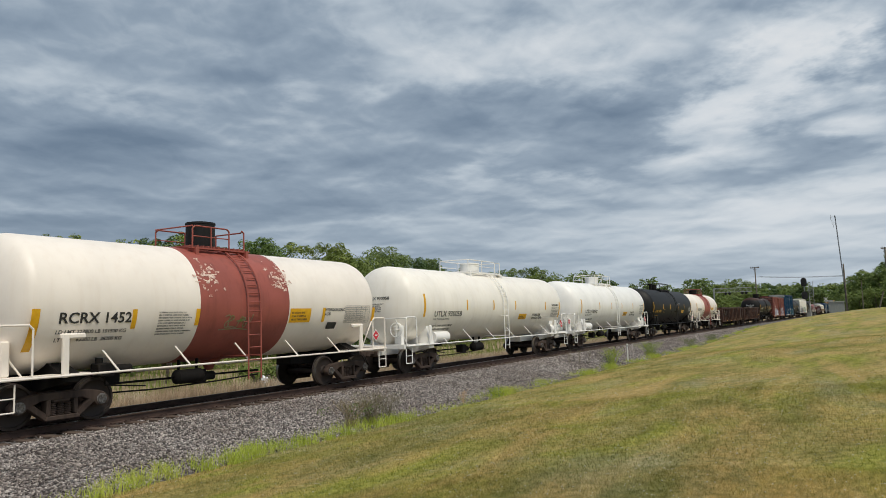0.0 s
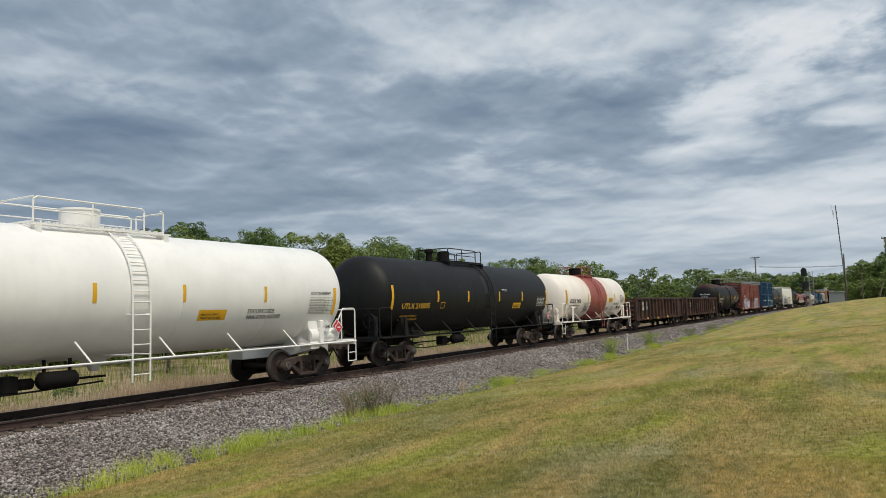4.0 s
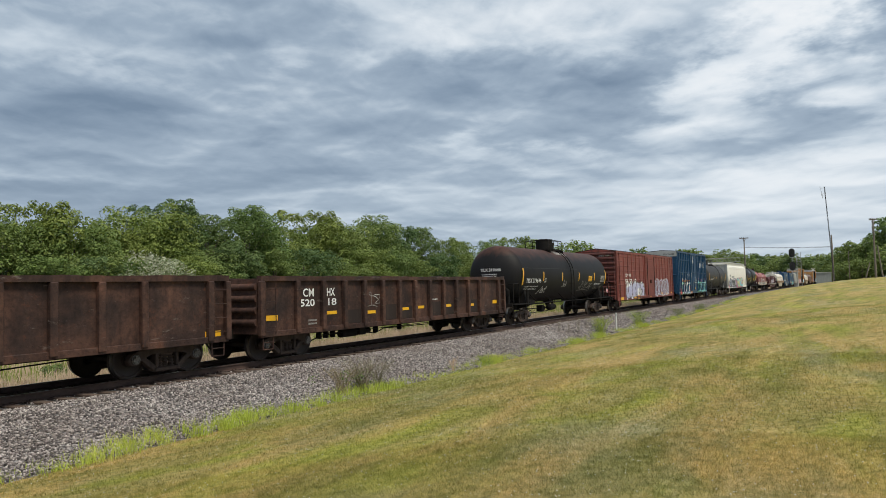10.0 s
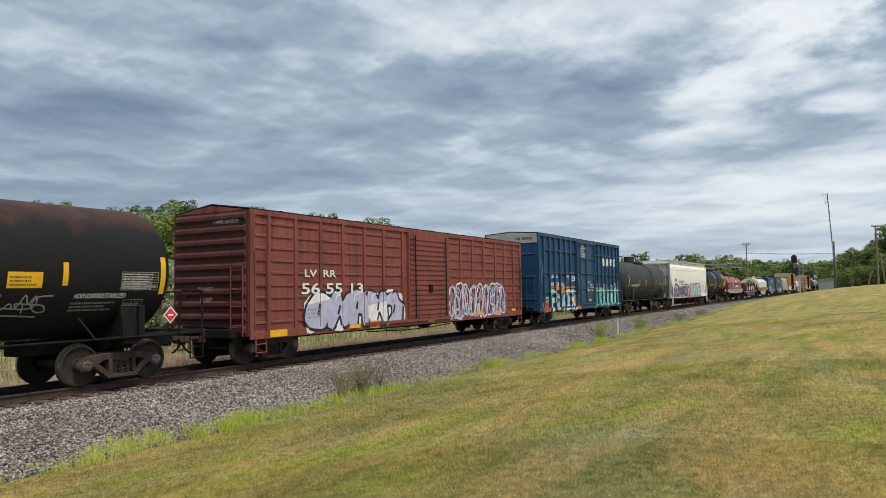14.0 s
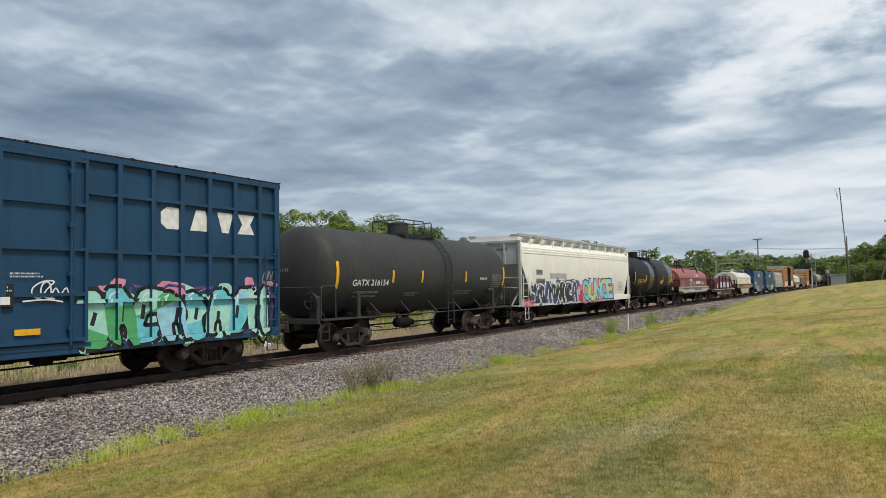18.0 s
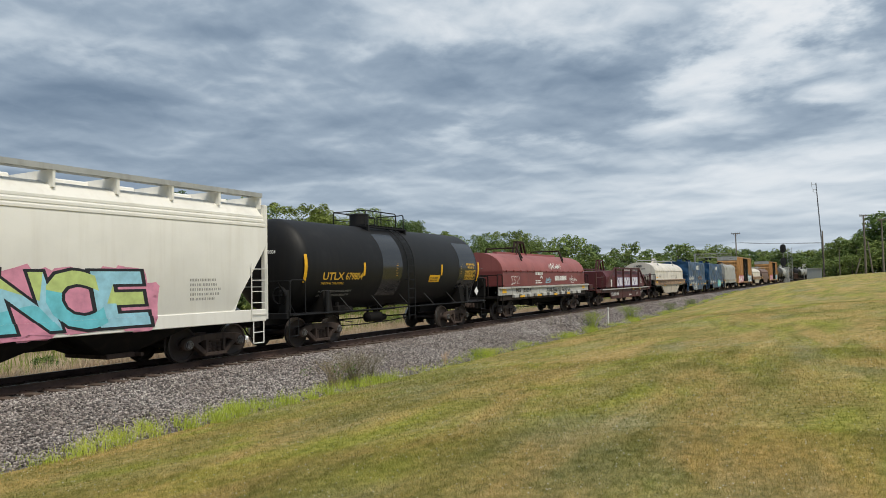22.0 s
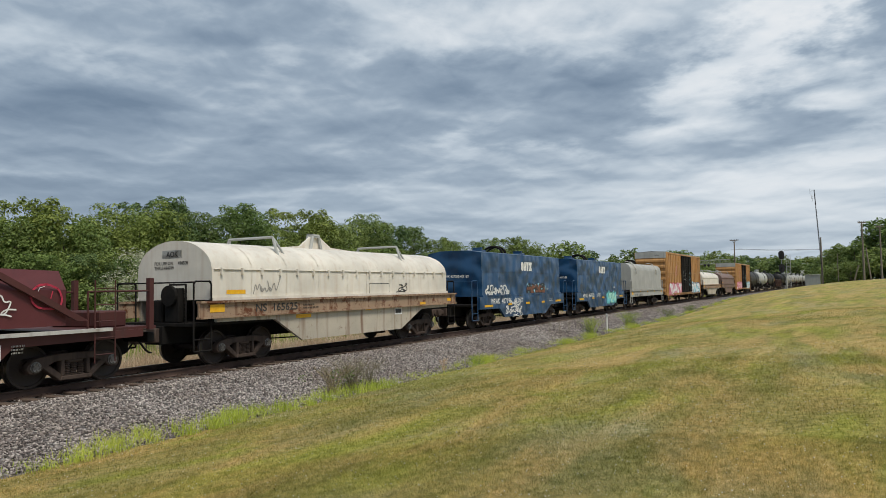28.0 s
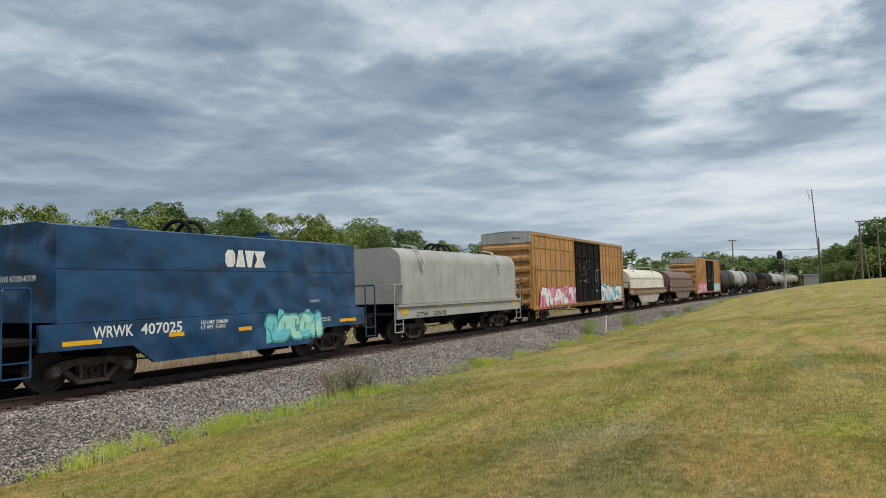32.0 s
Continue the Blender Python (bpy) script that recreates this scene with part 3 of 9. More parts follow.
def extrude_x(bm, outline, x0, x1):
    """An outline in the y-z plane, made solid from x0 to x1."""
    a = [bm.verts.new((x0, y, z)) for y, z in outline]
    b = [bm.verts.new((x1, y, z)) for y, z in outline]
    n = len(a)
    bm.faces.new(a[::-1])
    bm.faces.new(b)
    for k in range(n):
        j = (k + 1) % n
        bm.faces.new((a[k], a[j], b[j], b[k]))
    return bm


BM = bmesh.new

# ---------------------------------------------------------------- ground
EDGE = 4.9     # from the track's centre to the foot of the ballast, on the lawn side
FOOT = -0.62
SHOULDER = -0.20   # the stones lie a little below the tops of the ties


def edge_at(x):
    """Past the first stretch the lawn's weeds creep up the ballast."""
    return EDGE - 2.3 * smooth(48, 125, x)


def foot_at(x):
    return SHOULDER + (FOOT - SHOULDER) * (edge_at(x) - 1.9) / (EDGE - 1.9)


def ground_z(x, y):
    d = centre_y(x) - y            # distance from the track, positive on the lawn side
    if d >= 0:
        u = max(0.0, d - edge_at(x))
        rise = (0.088 + 0.085 * smooth(0, 110, x))
        z = foot_at(x) - 0.05 + 0.09 * smooth(0, 0.8, u) * smooth(48, 70, x) - 0.3 * (d < edge_at(x) - 0.3) + rise * 15.5 * (1 - math.exp(-u / 15.5 * 1.05)) * 1.12
        z += 0.05 * math.sin(x * 0.21 + y * 0.13) * smooth(1, 6, u) + 0.03 * math.sin(x * 0.47 - y * 0.6) * smooth(1, 6, u)
    else:
        z = FOOT - 0.15 + 0.05 * math.sin(x * 0.3) - 0.25 * smooth(3, 7, -d) + 0.3 * smooth(9, 22, -d) + 0.04 * math.sin(0.7 * x + y)
    return z


def steps(*spans):
    out = [spans[0][0]]
    for a, b, n in spans:
        out += [a + (b - a) * (k + 1) / n for k in range(n)]
    return out


def make_ground():
    xs = steps((-2500, -60, 6), (-60, -4, 14), (-4, 60, 64), (60, 200, 56), (200, 600, 50), (600, 4500, 8))
    ds = steps((-4000, -200, 6), (-200, -40, 12), (-40, -4, 24), (-4, 1.5, 4), (1.5, 8, 26), (8, 40, 40), (40, 160, 20), (160, 3500, 8))
    verts = []
    for x in xs:
        xc = min(max(x, -100), 500)
        for d in ds:
            y = centre_y(xc) - d
            verts.append((x, y, ground_z(xc, y)))
    n = len(ds)
    faces = [(i * n + j, i * n + j + 1, (i + 1) * n + j + 1, (i + 1) * n + j) for i in range(len(xs) - 1) for j in range(n - 1)]
    me = bpy.data.meshes.new("ground")
    me.from_pydata(verts, [], [f[::-1] for f in faces])
    me.materials.append(M["lawn"])
    me.materials.append(M["field"])
    me.update()
    far = [0 if ds[j] >= 2.0 else 1 for i in range(len(xs) - 1) for j in range(n - 1)]
    me.polygons.foreach_set("material_index", far)
    me.polygons.foreach_set("use_smooth", [True] * len(me.polygons))
    up = sum(p.normal.z for p in me.polygons)
    if up < 0:
        me.flip_normals()
    tagged(new("ground", me), "patchy mown lawn with rough field beyond the track", "ground", kind="structure")


make_ground()


def strip(name, section, x0, x1, step, mat, label, category, shade=False):
    """A section of (offset towards the field, z) swept along the track."""
    bm = BM()
    prev = None
    x = x0
    while x <= x1 + 1e-6:
        c = centre_y(x)
        row = [bm.verts.new((x, c + o, z)) for o, z in section]
        if prev:
            for k in range(len(row)):
                j = (k + 1) % len(row)
                bm.faces.new((prev[k], row[k], row[j], prev[j]))
        else:
            first = row
        prev = row
        x += step
    bm.faces.new(first)
    bm.faces.new(prev[::-1])
    bmesh.ops.recalc_face_normals(bm, faces=bm.faces[:])
    me = mesh_of(name, bm, mat, shade)
    return tagged(new(name, me), label, category, kind="structure")


BED = [(-EDGE - 0.3, FOOT - 0.35), (-EDGE - 0.25, FOOT - 0.05), (-EDGE, FOOT), (-1.9, SHOULDER), (-1.25, -0.205), (1.25, -0.205), (1.9, -0.22), (3.9, FOOT - 0.2), (3.9, FOOT - 0.5)]
strip("ballast_bed", BED, -60, 700, 4.0, M["bed"], "bed of crushed grey stone under the track", "ballast")
RAIL = [(-0.07, -0.172), (0.07, -0.172), (0.07, -0.158), (0.012, -0.135), (0.010, -0.045), (0.036, -0.034), (0.036, -0.006), (0.028, 0.0), (-0.028, 0.0), (-0.036, -0.006), (-0.036, -0.034), (-0.010, -0.045), (-0.012, -0.135), (-0.07, -0.158)]


def make_track():
    for side in (-0.752, 0.752):
        ob = strip("rail", [(o + side, z) for o, z in RAIL], -60, 700, 4.0, [M["rail"], M["railtop"]], "rusty steel rail with a worn bright head", "rail")
        for p in ob.data.polygons:
            if p.normal.z > 0.9 and p.center.z > -0.02:
                p.material_index = 1
    bm = BM()
    box(bm, -0.115, 0.115, -1.38, 1.38, -0.36, -0.155, bevel=0.012)
    tie = mesh_of("tie", bm, M["tie"])
    bm = BM()
    box(bm, -0.1, 0.1, -0.17, 0.17, -0.186, -0.168)
    for dx in (-0.06, 0.06):
        for dy in (-0.09, 0.09):
            box(bm, dx - 0.012, dx + 0.012, dy - 0.012, dy + 0.02, -0.17, -0.145)
    plate = mesh_of("tie_plate", bm, M["rail"])
    track = thing("track", Matrix(), "timber ties with steel plates bedded in the stone", "track", kind="structure")
    for k in range(220):
        x = -6 + 0.51 * k + random.uniform(-0.03, 0.03)
        ob = part("tie", tie, None, track)
        ob.matrix_local = pose(x, centre_y(x), random.uniform(-0.015, 0.004), 0, 0, random.uniform(-1.2, 1.2))
        if k < 90:
            for s in (-0.752, 0.752):
                p = part("tie_plate", plate, None, ob)
                p.matrix_local = pose(0, s, 0.026)


make_track()

# ---------------------------------------------------------------- lettering and marks
GLYPHS = {}


def glyphs(words, weight=0.018, plain=False):
    """Flat outlines of a text, set to 1 x 1 (by the plain weight's bounds, if asked): corners and triangles."""
    key = (words, weight, plain)
    if key not in GLYPHS:
        cu = bpy.data.curves.new("text", "FONT")
        cu.body, cu.resolution_u = words, 3
        ob = bpy.data.objects.new("text", cu)
        bounds = None
        for off in ((0.03, weight) if plain else (weight,)):
            cu.offset = off
            me = bpy.data.meshes.new_from_object(ob)
            me.calc_loop_triangles()
            co = np.array([v.co[:2] for v in me.vertices])
            tri = [tuple(t.vertices) for t in me.loop_triangles]
            bpy.data.meshes.remove(me)
            bounds = (co.min(0), co.max(0)) if bounds is None else bounds
        lo, hi = bounds
        GLYPHS[key] = ((co - lo) / np.maximum(hi - lo, 1e-6), tri)
        bpy.data.objects.remove(ob)
    return GLYPHS[key]


def flat(y, out=0.006):
    """Lays (x, z) on a flat side at y, a little proud of it."""
    s = -1 if y < 0 else 1
    return lambda x, z: (x, y + s * out, z)


def round_side(zc, r, out=0.006):
    """Lays (x, z) on the near side of a drum whose centre is at height zc."""
    def lay(x, z):
        a = math.asin(max(-0.999, min(0.999, (z - zc) / r)))
        return (x, -(r + out) * math.cos(a), zc + (r + out) * math.sin(a))
    return lay


def on_end(x, out=0.006):
    """Lays (across, z) on an end wall that faces -x."""
    return lambda u, z: (x - out, -u, z)


def on_head(tank, r, head, zc, out=0.007):
    """Lays (across, z) on a tank's rounded end that faces -x."""
    def lay(u, z):
        q = min(0.98, (u * u + (z - zc) ** 2) / (r * r))
        return (-(tank - head) - head * math.sqrt(1 - q) - out, -u, z)
    return lay


def letters(words, x0, x1, z0, z1, lay, mat, parent, name="lettering", label=""):
    co, tri = glyphs(words)
    bm = BM()
    vs = [bm.verts.new(lay(x0 + (x1 - x0) * u, z0 + (z1 - z0) * v)) for u, v in co]
    for t in tri:
        try:
            bm.faces.new([vs[i] for i in t])
        except ValueError:
            pass
    return part(name, bm, mat, parent, label)


def patch(bm, lay, x0, x1, z0, z1, n=5, m=1):
    g = [[bm.verts.new(lay(x0 + (x1 - x0) * i / m, z0 + (z1 - z0) * j / n)) for j in range(n + 1)] for i in range(m + 1)]
    for i in range(m):
        for j in range(n):
            bm.faces.new((g[i][j], g[i + 1][j], g[i + 1][j + 1], g[i][j + 1]))
    return bm


def mark(name, lay, x0, x1, z0, z1, mat, parent, label=""):
    return part(name, patch(BM(), lay, x0, x1, z0, z1), mat, parent, label)


def bars(lay, x0, x1, z0, z1, rows, mat, parent, seed=0, label=""):
    """Small writing too fine to read: rows of short bars in word-like groups."""
    rnd = random.Random(seed)
    bm = BM()
    h = (z1 - z0) / (rows * 1.9)
    cell, gap = h * 0.46, h * 0.34
    if (x1 - x0) / (cell + gap) > 56:
        cell, gap = (x1 - x0) / 56 * 0.6, (x1 - x0) / 56 * 0.4
    for r in range(rows):
        z = z1 - (r + 1) * (z1 - z0) / rows
        x = x0
        end = x0 + (x1 - x0) * rnd.uniform(0.7, 1.0)
        left = rnd.randint(2, 7)
        while x < end - cell:
            patch(bm, lay, x, x + cell, z, z + h, 1)
            x += cell + gap
            left -= 1
            if left == 0:
                x += cell
                left = rnd.randint(2, 7)
    return tagged(part("small_print", bm, mat, parent, label), kind="stuff")


def data_table(lay, x0, x1, z0, z1, rows, parent, seed, line, print_mat):
    """A framed table of tiny figures."""
    bm = BM()
    for k in range(rows + 1):
        z = z0 + (z1 - z0) * k / rows
        patch(bm, lay, x0, x1, z - 0.006, z + 0.006, 1)
    for u in (0.0, 0.45, 0.64, 0.82, 1.0):
        x = x0 + (x1 - x0) * u
        patch(bm, lay, x - 0.006, x + 0.006, z0, z1, 4)
    t = part("data_table", bm, line, parent, "framed data table")
    bars(lay, x0 + 0.03, x1 - 0.03, z0 + 0.015, z1 - 0.01, rows, print_mat, t, seed)


def diamond(lay, x, z, r, mat, parent, label):
    bm = BM()
    bm.faces.new([bm.verts.new(lay(x + dx * r, z + dz * r)) for dx, dz in ((-1, 0), (0, -1), (1, 0), (0, 1))])
    ob = part("hazard_placard", bm, mat, parent, label)
    if mat is M["placard_red"]:
        bm = BM()
        bm.faces.new([bm.verts.new(tuple(Vector(lay(x + dx * r * 1.22, z + dz * r * 1.22)) + Vector((0, 0.003, 0)))) for dx, dz in ((-1, 0), (0, -1), (1, 0), (0, 1))])
        part("placard_border", bm, M["placard_white"], ob)
    lay2 = lambda a, b: tuple(Vector(lay(a, b)) + Vector((0, -0.004, 0)))
    inner = M["placard_white"] if mat is M["placard_red"] else M["lettering_black"]
    if mat is M["placard_red"]:
        part("placard_print", patch(BM(), lay2, x - 0.45 * r, x + 0.45 * r, z - 0.13 * r, z + 0.13 * r, 1), inner, ob)
    return ob


def blob(bm, lay, x, z, w, h, rnd, slot, out, wob=0.25, n=18):
    """A loose rounded patch of sprayed colour."""
    pts = []
    ph = [rnd.uniform(0, 6.28) for _ in range(3)]
    for k in range(n):
        a = 2 * math.pi * k / n
        q = 1 + wob * (0.5 * math.sin(2 * a + ph[0]) + 0.35 * math.sin(3 * a + ph[1]) + 0.25 * math.sin(5 * a + ph[2]))
        c, s = math.cos(a), math.sin(a)
        e = 0.6
        pts.append((x + w * q * math.copysign(abs(c) ** e, c), z + h * q * math.copysign(abs(s) ** e, s)))
    off = Vector((0, -out, 0))
    f = bm.faces.new([bm.verts.new(Vector(lay(a, b)) + off) for a, b in pts])
    f.material_index = slot


def stroke(bm, lay, pts, w, slot, out):
    off = Vector((0, -out, 0))
    for (xa, za), (xb, zb) in zip(pts, pts[1:]):
        d = math.hypot(xb - xa, zb - za) or 1
        nx, nz = -(zb - za) / d * w / 2, (xb - xa) / d * w / 2
        f = bm.faces.new([bm.verts.new(Vector(lay(a, b)) + off) for a, b in ((xa - nx, za - nz), (xb - nx, zb - nz), (xb + nx, zb + nz), (xa + nx, za + nz))])
        f.material_index = slot


def disc(bm, lay, x, z, r, slot, out, n=10):
    off = Vector((0, -out, 0))
    f = bm.faces.new([bm.verts.new(Vector(lay(x + r * math.cos(6.2832 * k / n), z + r * math.sin(6.2832 * k / n))) + off) for k in range(n)])
    f.material_index = slot


CHUNKS = (((-0.9, -1.0), (-0.3, -1.0), (-0.2, -0.2), (0.3, -0.3), (0.35, -1.0), (0.95, -0.9), (0.8, 0.3), (0.4, 0.95), (-0.5, 1.0), (-1.0, 0.4)),
          ((-0.8, -1.0), (0.9, -0.95), (1.0, -0.4), (-0.1, -0.35), (0.0, 0.1), (0.8, 0.2), (0.9, 0.9), (-0.7, 1.0), (-1.0, 0.3)),
          ((-1.0, -0.6), (-0.4, -1.0), (0.5, -0.9), (0.4, -0.1), (1.0, 0.2), (0.2, 1.0), (-0.9, 0.7), (-0.5, 0.1)),
          ((-1.0, 1.0), (-0.9, -0.8), (-0.2, -1.0), (0.1, -0.1), (0.5, -1.0), (1.0, -0.7), (0.8, 1.0), (0.3, 0.9), (0.1, 0.4), (-0.3, 1.0)),
          ((-0.6, -1.0), (0.6, -1.0), (1.0, -0.3), (0.9, 0.6), (0.3, 1.0), (-0.5, 0.95), (-1.0, 0.3), (-0.95, -0.5)),
          ((-1.0, 0.2), (-0.2, 0.1), (-0.3, -0.5), (-0.9, -0.9), (0.6, -1.0), (0.8, 0.0), (1.0, 0.15), (0.5, 0.4), (0.4, 1.0), (-0.2, 0.8), (-0.9, 0.75)))


def rounded(poly):
    out = []
    for (xa, za), (xb, zb) in zip(poly, poly[1:] + poly[:1]):
        out += [(xa * 0.82 + xb * 0.18, za * 0.82 + zb * 0.18), (xa * 0.18 + xb * 0.82, za * 0.18 + zb * 0.82)]
    return out


def drape(bm, wall, proud, uprights, rails):
    """Presses flat paint at its height y onto a wall: cut along posts and rails, then stepped out over them."""
    for centre, half, axis in [(c, h, 0) for c, h in uprights] + [(c, h, 2) for c, h in rails]:
        for edge in (centre - half, centre + half):
            co, no = [0, 0, 0], [0, 0, 0]
            co[axis], no[axis] = edge, 1
            cut = bmesh.ops.bisect_plane(bm, geom=bm.verts[:] + bm.edges[:] + bm.faces[:], plane_co=co, plane_no=no, dist=1e-5)
            seam = [e for e in cut["geom_cut"] if isinstance(e, bmesh.types.BMEdge)]
            if seam:
                bmesh.ops.split_edges(bm, edges=seam)
    for v in bm.verts:
        if v.link_faces:
            c = v.link_faces[0].calc_center_median()
            over = any(abs(c.x - p) < h for p, h in uprights) or any(abs(c.z - p) < h for p, h in rails)
            v.co.y += proud if over else wall


def spray(lay, x0, x1, z0, z1, keys, parent, seed, chunks=6, label="", dense=True, words="", relief=None, halo=0.0, lift=0.0):
    """A sprayed piece: a ragged cloud (first colour), fat interlocking shapes in fading tones with a heavy rim (second colour), pale glints (last)."""
    rnd = random.Random(seed)
    bm = BM()
    here = lambda x, z: (x, 0.0, z)
    w, h = x1 - x0, z1 - z0
    fills = list(range(2, max(3, len(keys) - 1)))
    glint = len(keys) - 1
    if dense:
        for k in range(chunks * 2):
            blob(bm, here, x0 + w * (k + 0.5) / (chunks * 2), z0 + h * rnd.uniform(0.42, 0.58), w / chunks * 0.42, h * rnd.uniform(0.36, 0.5), rnd, 0, 0.0004 + 0.0001 * (k % 4))
    if halo:
        for k in range(chunks * 3):
            blob(bm, here, x0 + w * rnd.random(), z1 - h * 0.08 + halo * rnd.uniform(-0.4, 0.6), rnd.uniform(0.06, 0.3), halo * rnd.uniform(0.2, 0.5), rnd, 0, 0.0003 + 0.00002 * k, 0.5)
    cells = list(words) if words else [None] * chunks
    n = len(cells)
    last = -1
    for k, ch in enumerate(cells):
        if ch == " ":
            continue
        o = 0.0012 + 0.0006 * (k % 2)
        cx, cz = x0 + w * (k + 0.5) / n, z0 + h * 0.5
        sx, sz = w / n * (0.60 if not words else 0.54), h * rnd.uniform(0.42, 0.5)
        lean, shift = rnd.uniform(-0.16, 0.16) * h, rnd.uniform(-0.03, 0.03) * h
        put = lambda px, pz: (cx + px * sx + lean * pz, cz + pz * sz + shift)
        rim = (0.035 + 0.045 * h) * (1.0 if dense else 0.36)
        if words:
            co, tri = glyphs(ch, 0.085, True)
            for q in tri:
                corners = [put(*(co[i] * 2 - 1)) for i in q]
                bm.faces.new([bm.verts.new((x, -o, z)) for x, z in corners]).material_index = 1
            co, tri = glyphs(ch, 0.045, True)
            shapes = [[put(*(co[i] * 2 - 1)) for i in q] for q in tri]
        else:
            last = rnd.choice([q for q in range(len(CHUNKS)) if q != last])
            flip = rnd.choice((-1, 1))
            outline = rounded([put(px * flip + rnd.uniform(-0.1, 0.1), pz + rnd.uniform(-0.08, 0.08)) for px, pz in CHUNKS[last]])
            ring = outline + outline[:1]
            stroke(bm, here, ring, rim * 2, 1, o)
            for p in outline[::2]:
                disc(bm, here, p[0], p[1], rim, 1, o, 8)
            shapes = [outline] if dense else []
        # three tones, one above the other
        tones = [rnd.choice(fills) for _ in range(3)]
        inner = BM()
        for q in shapes:
            inner.faces.new([inner.verts.new((x, -o - 0.0012, z)) for x, z in q])
        for lvl in (0.36, 0.66):
            bmesh.ops.bisect_plane(inner, geom=inner.verts[:] + inner.edges[:] + inner.faces[:], plane_co=(cx, 0, z0 + h * (lvl + rnd.uniform(-0.08, 0.08))), plane_no=(rnd.uniform(-0.4, 0.4), 0, 1))
        for f in inner.faces:
            u = (f.calc_center_median().z - z0) / h
            g = bm.faces.new([bm.verts.new(v.co) for v in f.verts])
            g.material_index = tones[0 if u < 0.36 else 1 if u < 0.66 else 2]
        inner.free()
        if not words:
            a = put(rnd.uniform(-0.3, 0.2), rnd.uniform(-0.4, 0.0))
            stroke(bm, here, [a, (a[0] + rnd.uniform(0.05, 0.2) * sx, a[1] + sz * rnd.uniform(0.4, 0.7))], rim * 1.1, 1, o + 0.0022)
            a = put(-0.55, 0.45)
            stroke(bm, here, [a, (a[0] + 0.12 * sx, a[1] + 0.3 * sz), (a[0] + 0.45 * sx, a[1] + 0.42 * sz)], rim * 0.45, glint, o + 0.0026)
    for v in bm.verts:
        v.co.y -= lift
    if relief:
        drape(bm, *relief)
    else:
        for v in bm.verts:
            v.co = Vector(lay(v.co.x, v.co.z)) + Vector((0, v.co.y, 0))
    return tagged(part("graffiti", bm, [M["spray_" + k] for k in keys], parent, label or "sprayed graffiti in several colours"), kind="stuff")


FLICKS = (((0.0, 0.2), (0.1, 0.9), (0.35, 0.95), (0.45, 0.5), (0.3, 0.1), (0.6, 0.05), (0.8, 0.5)), ((0.0, 0.1), (0.15, 0.8), (0.4, 0.2), (0.6, 0.85), (0.8, 0.15), (1.0, 0.4)),
          ((0.7, 0.8), (0.3, 0.95), (0.1, 0.6), (0.6, 0.4), (0.55, 0.05), (0.1, 0.1)), ((0.1, 0.5), (0.6, 0.6), (0.75, 0.9), (0.4, 1.0), (0.1, 0.6), (0.2, 0.1), (0.8, 0.1)),
          ((0.1, 1.0), (0.8, 0.95), (0.45, 0.6), (0.2, 0.05), (0.9, 0.0)), ((0.0, 0.9), (0.3, 0.0), (0.55, 0.9), (0.75, 0.1), (1.0, 0.95)), ((0.5, 1.1), (0.45, 0.4), (0.3, -0.15), (0.0, 0.0), (0.3, 0.3), (0.9, 0.35)))


def tag(lay, x0, x1, z0, z1, mat, parent, seed, label="", weight=0.03):
    """A hand-drawn scrawl of loops and flicks."""
    rnd = random.Random(seed)
    bm = BM()
    w, h = x1 - x0, z1 - z0
    n = max(2, round(w / h * 1.7))
    line = []
    for k in range(n):
        turn_x, turn_z = rnd.random() < 0.5, rnd.random() < 0.5
        shape = [(1 - px if turn_x else px, 1 - pz if turn_z else pz) for px, pz in rnd.choice(FLICKS)]
        up, wide = rnd.uniform(0.6, 1.1), rnd.uniform(1.3, 2.1)
        pts = [(x0 + w * (k + px * wide) / n + 0.12 * h * pz, z0 + h * (pz * up + rnd.uniform(-0.05, 0.05))) for px, pz in shape]
        if rnd.random() < 0.2 or not line:
            if line:
                lines_of(bm, lay, line, weight)
            line = []
        line += pts
    lines_of(bm, lay, line, weight)
    if rnd.random() < 0.7:
        lines_of(bm, lay, [(x0, z0 - 0.10 * h), (x0 + 0.6 * w, z0 - 0.02 * h), (x1, z0 - 0.16 * h)], weight)
    return tagged(part("graffiti_tag", bm, mat, parent, label or "thin sprayed scrawl"), kind="stuff")


def lines_of(bm, lay, pts, weight):
    """A brushed line through the points, its corners rounded off."""
    for _ in range(2):
        pts = pts[:1] + [q for a, b in zip(pts, pts[1:]) for q in ((a[0] * 0.75 + b[0] * 0.25, a[1] * 0.75 + b[1] * 0.25), (a[0] * 0.25 + b[0] * 0.75, a[1] * 0.25 + b[1] * 0.75))] + pts[-1:]
    stroke(bm, lay, pts, weight, 0, 0.004)
    for p in pts[::2]:
        disc(bm, lay, p[0], p[1], weight * 0.5, 0, 0.0042, 6)


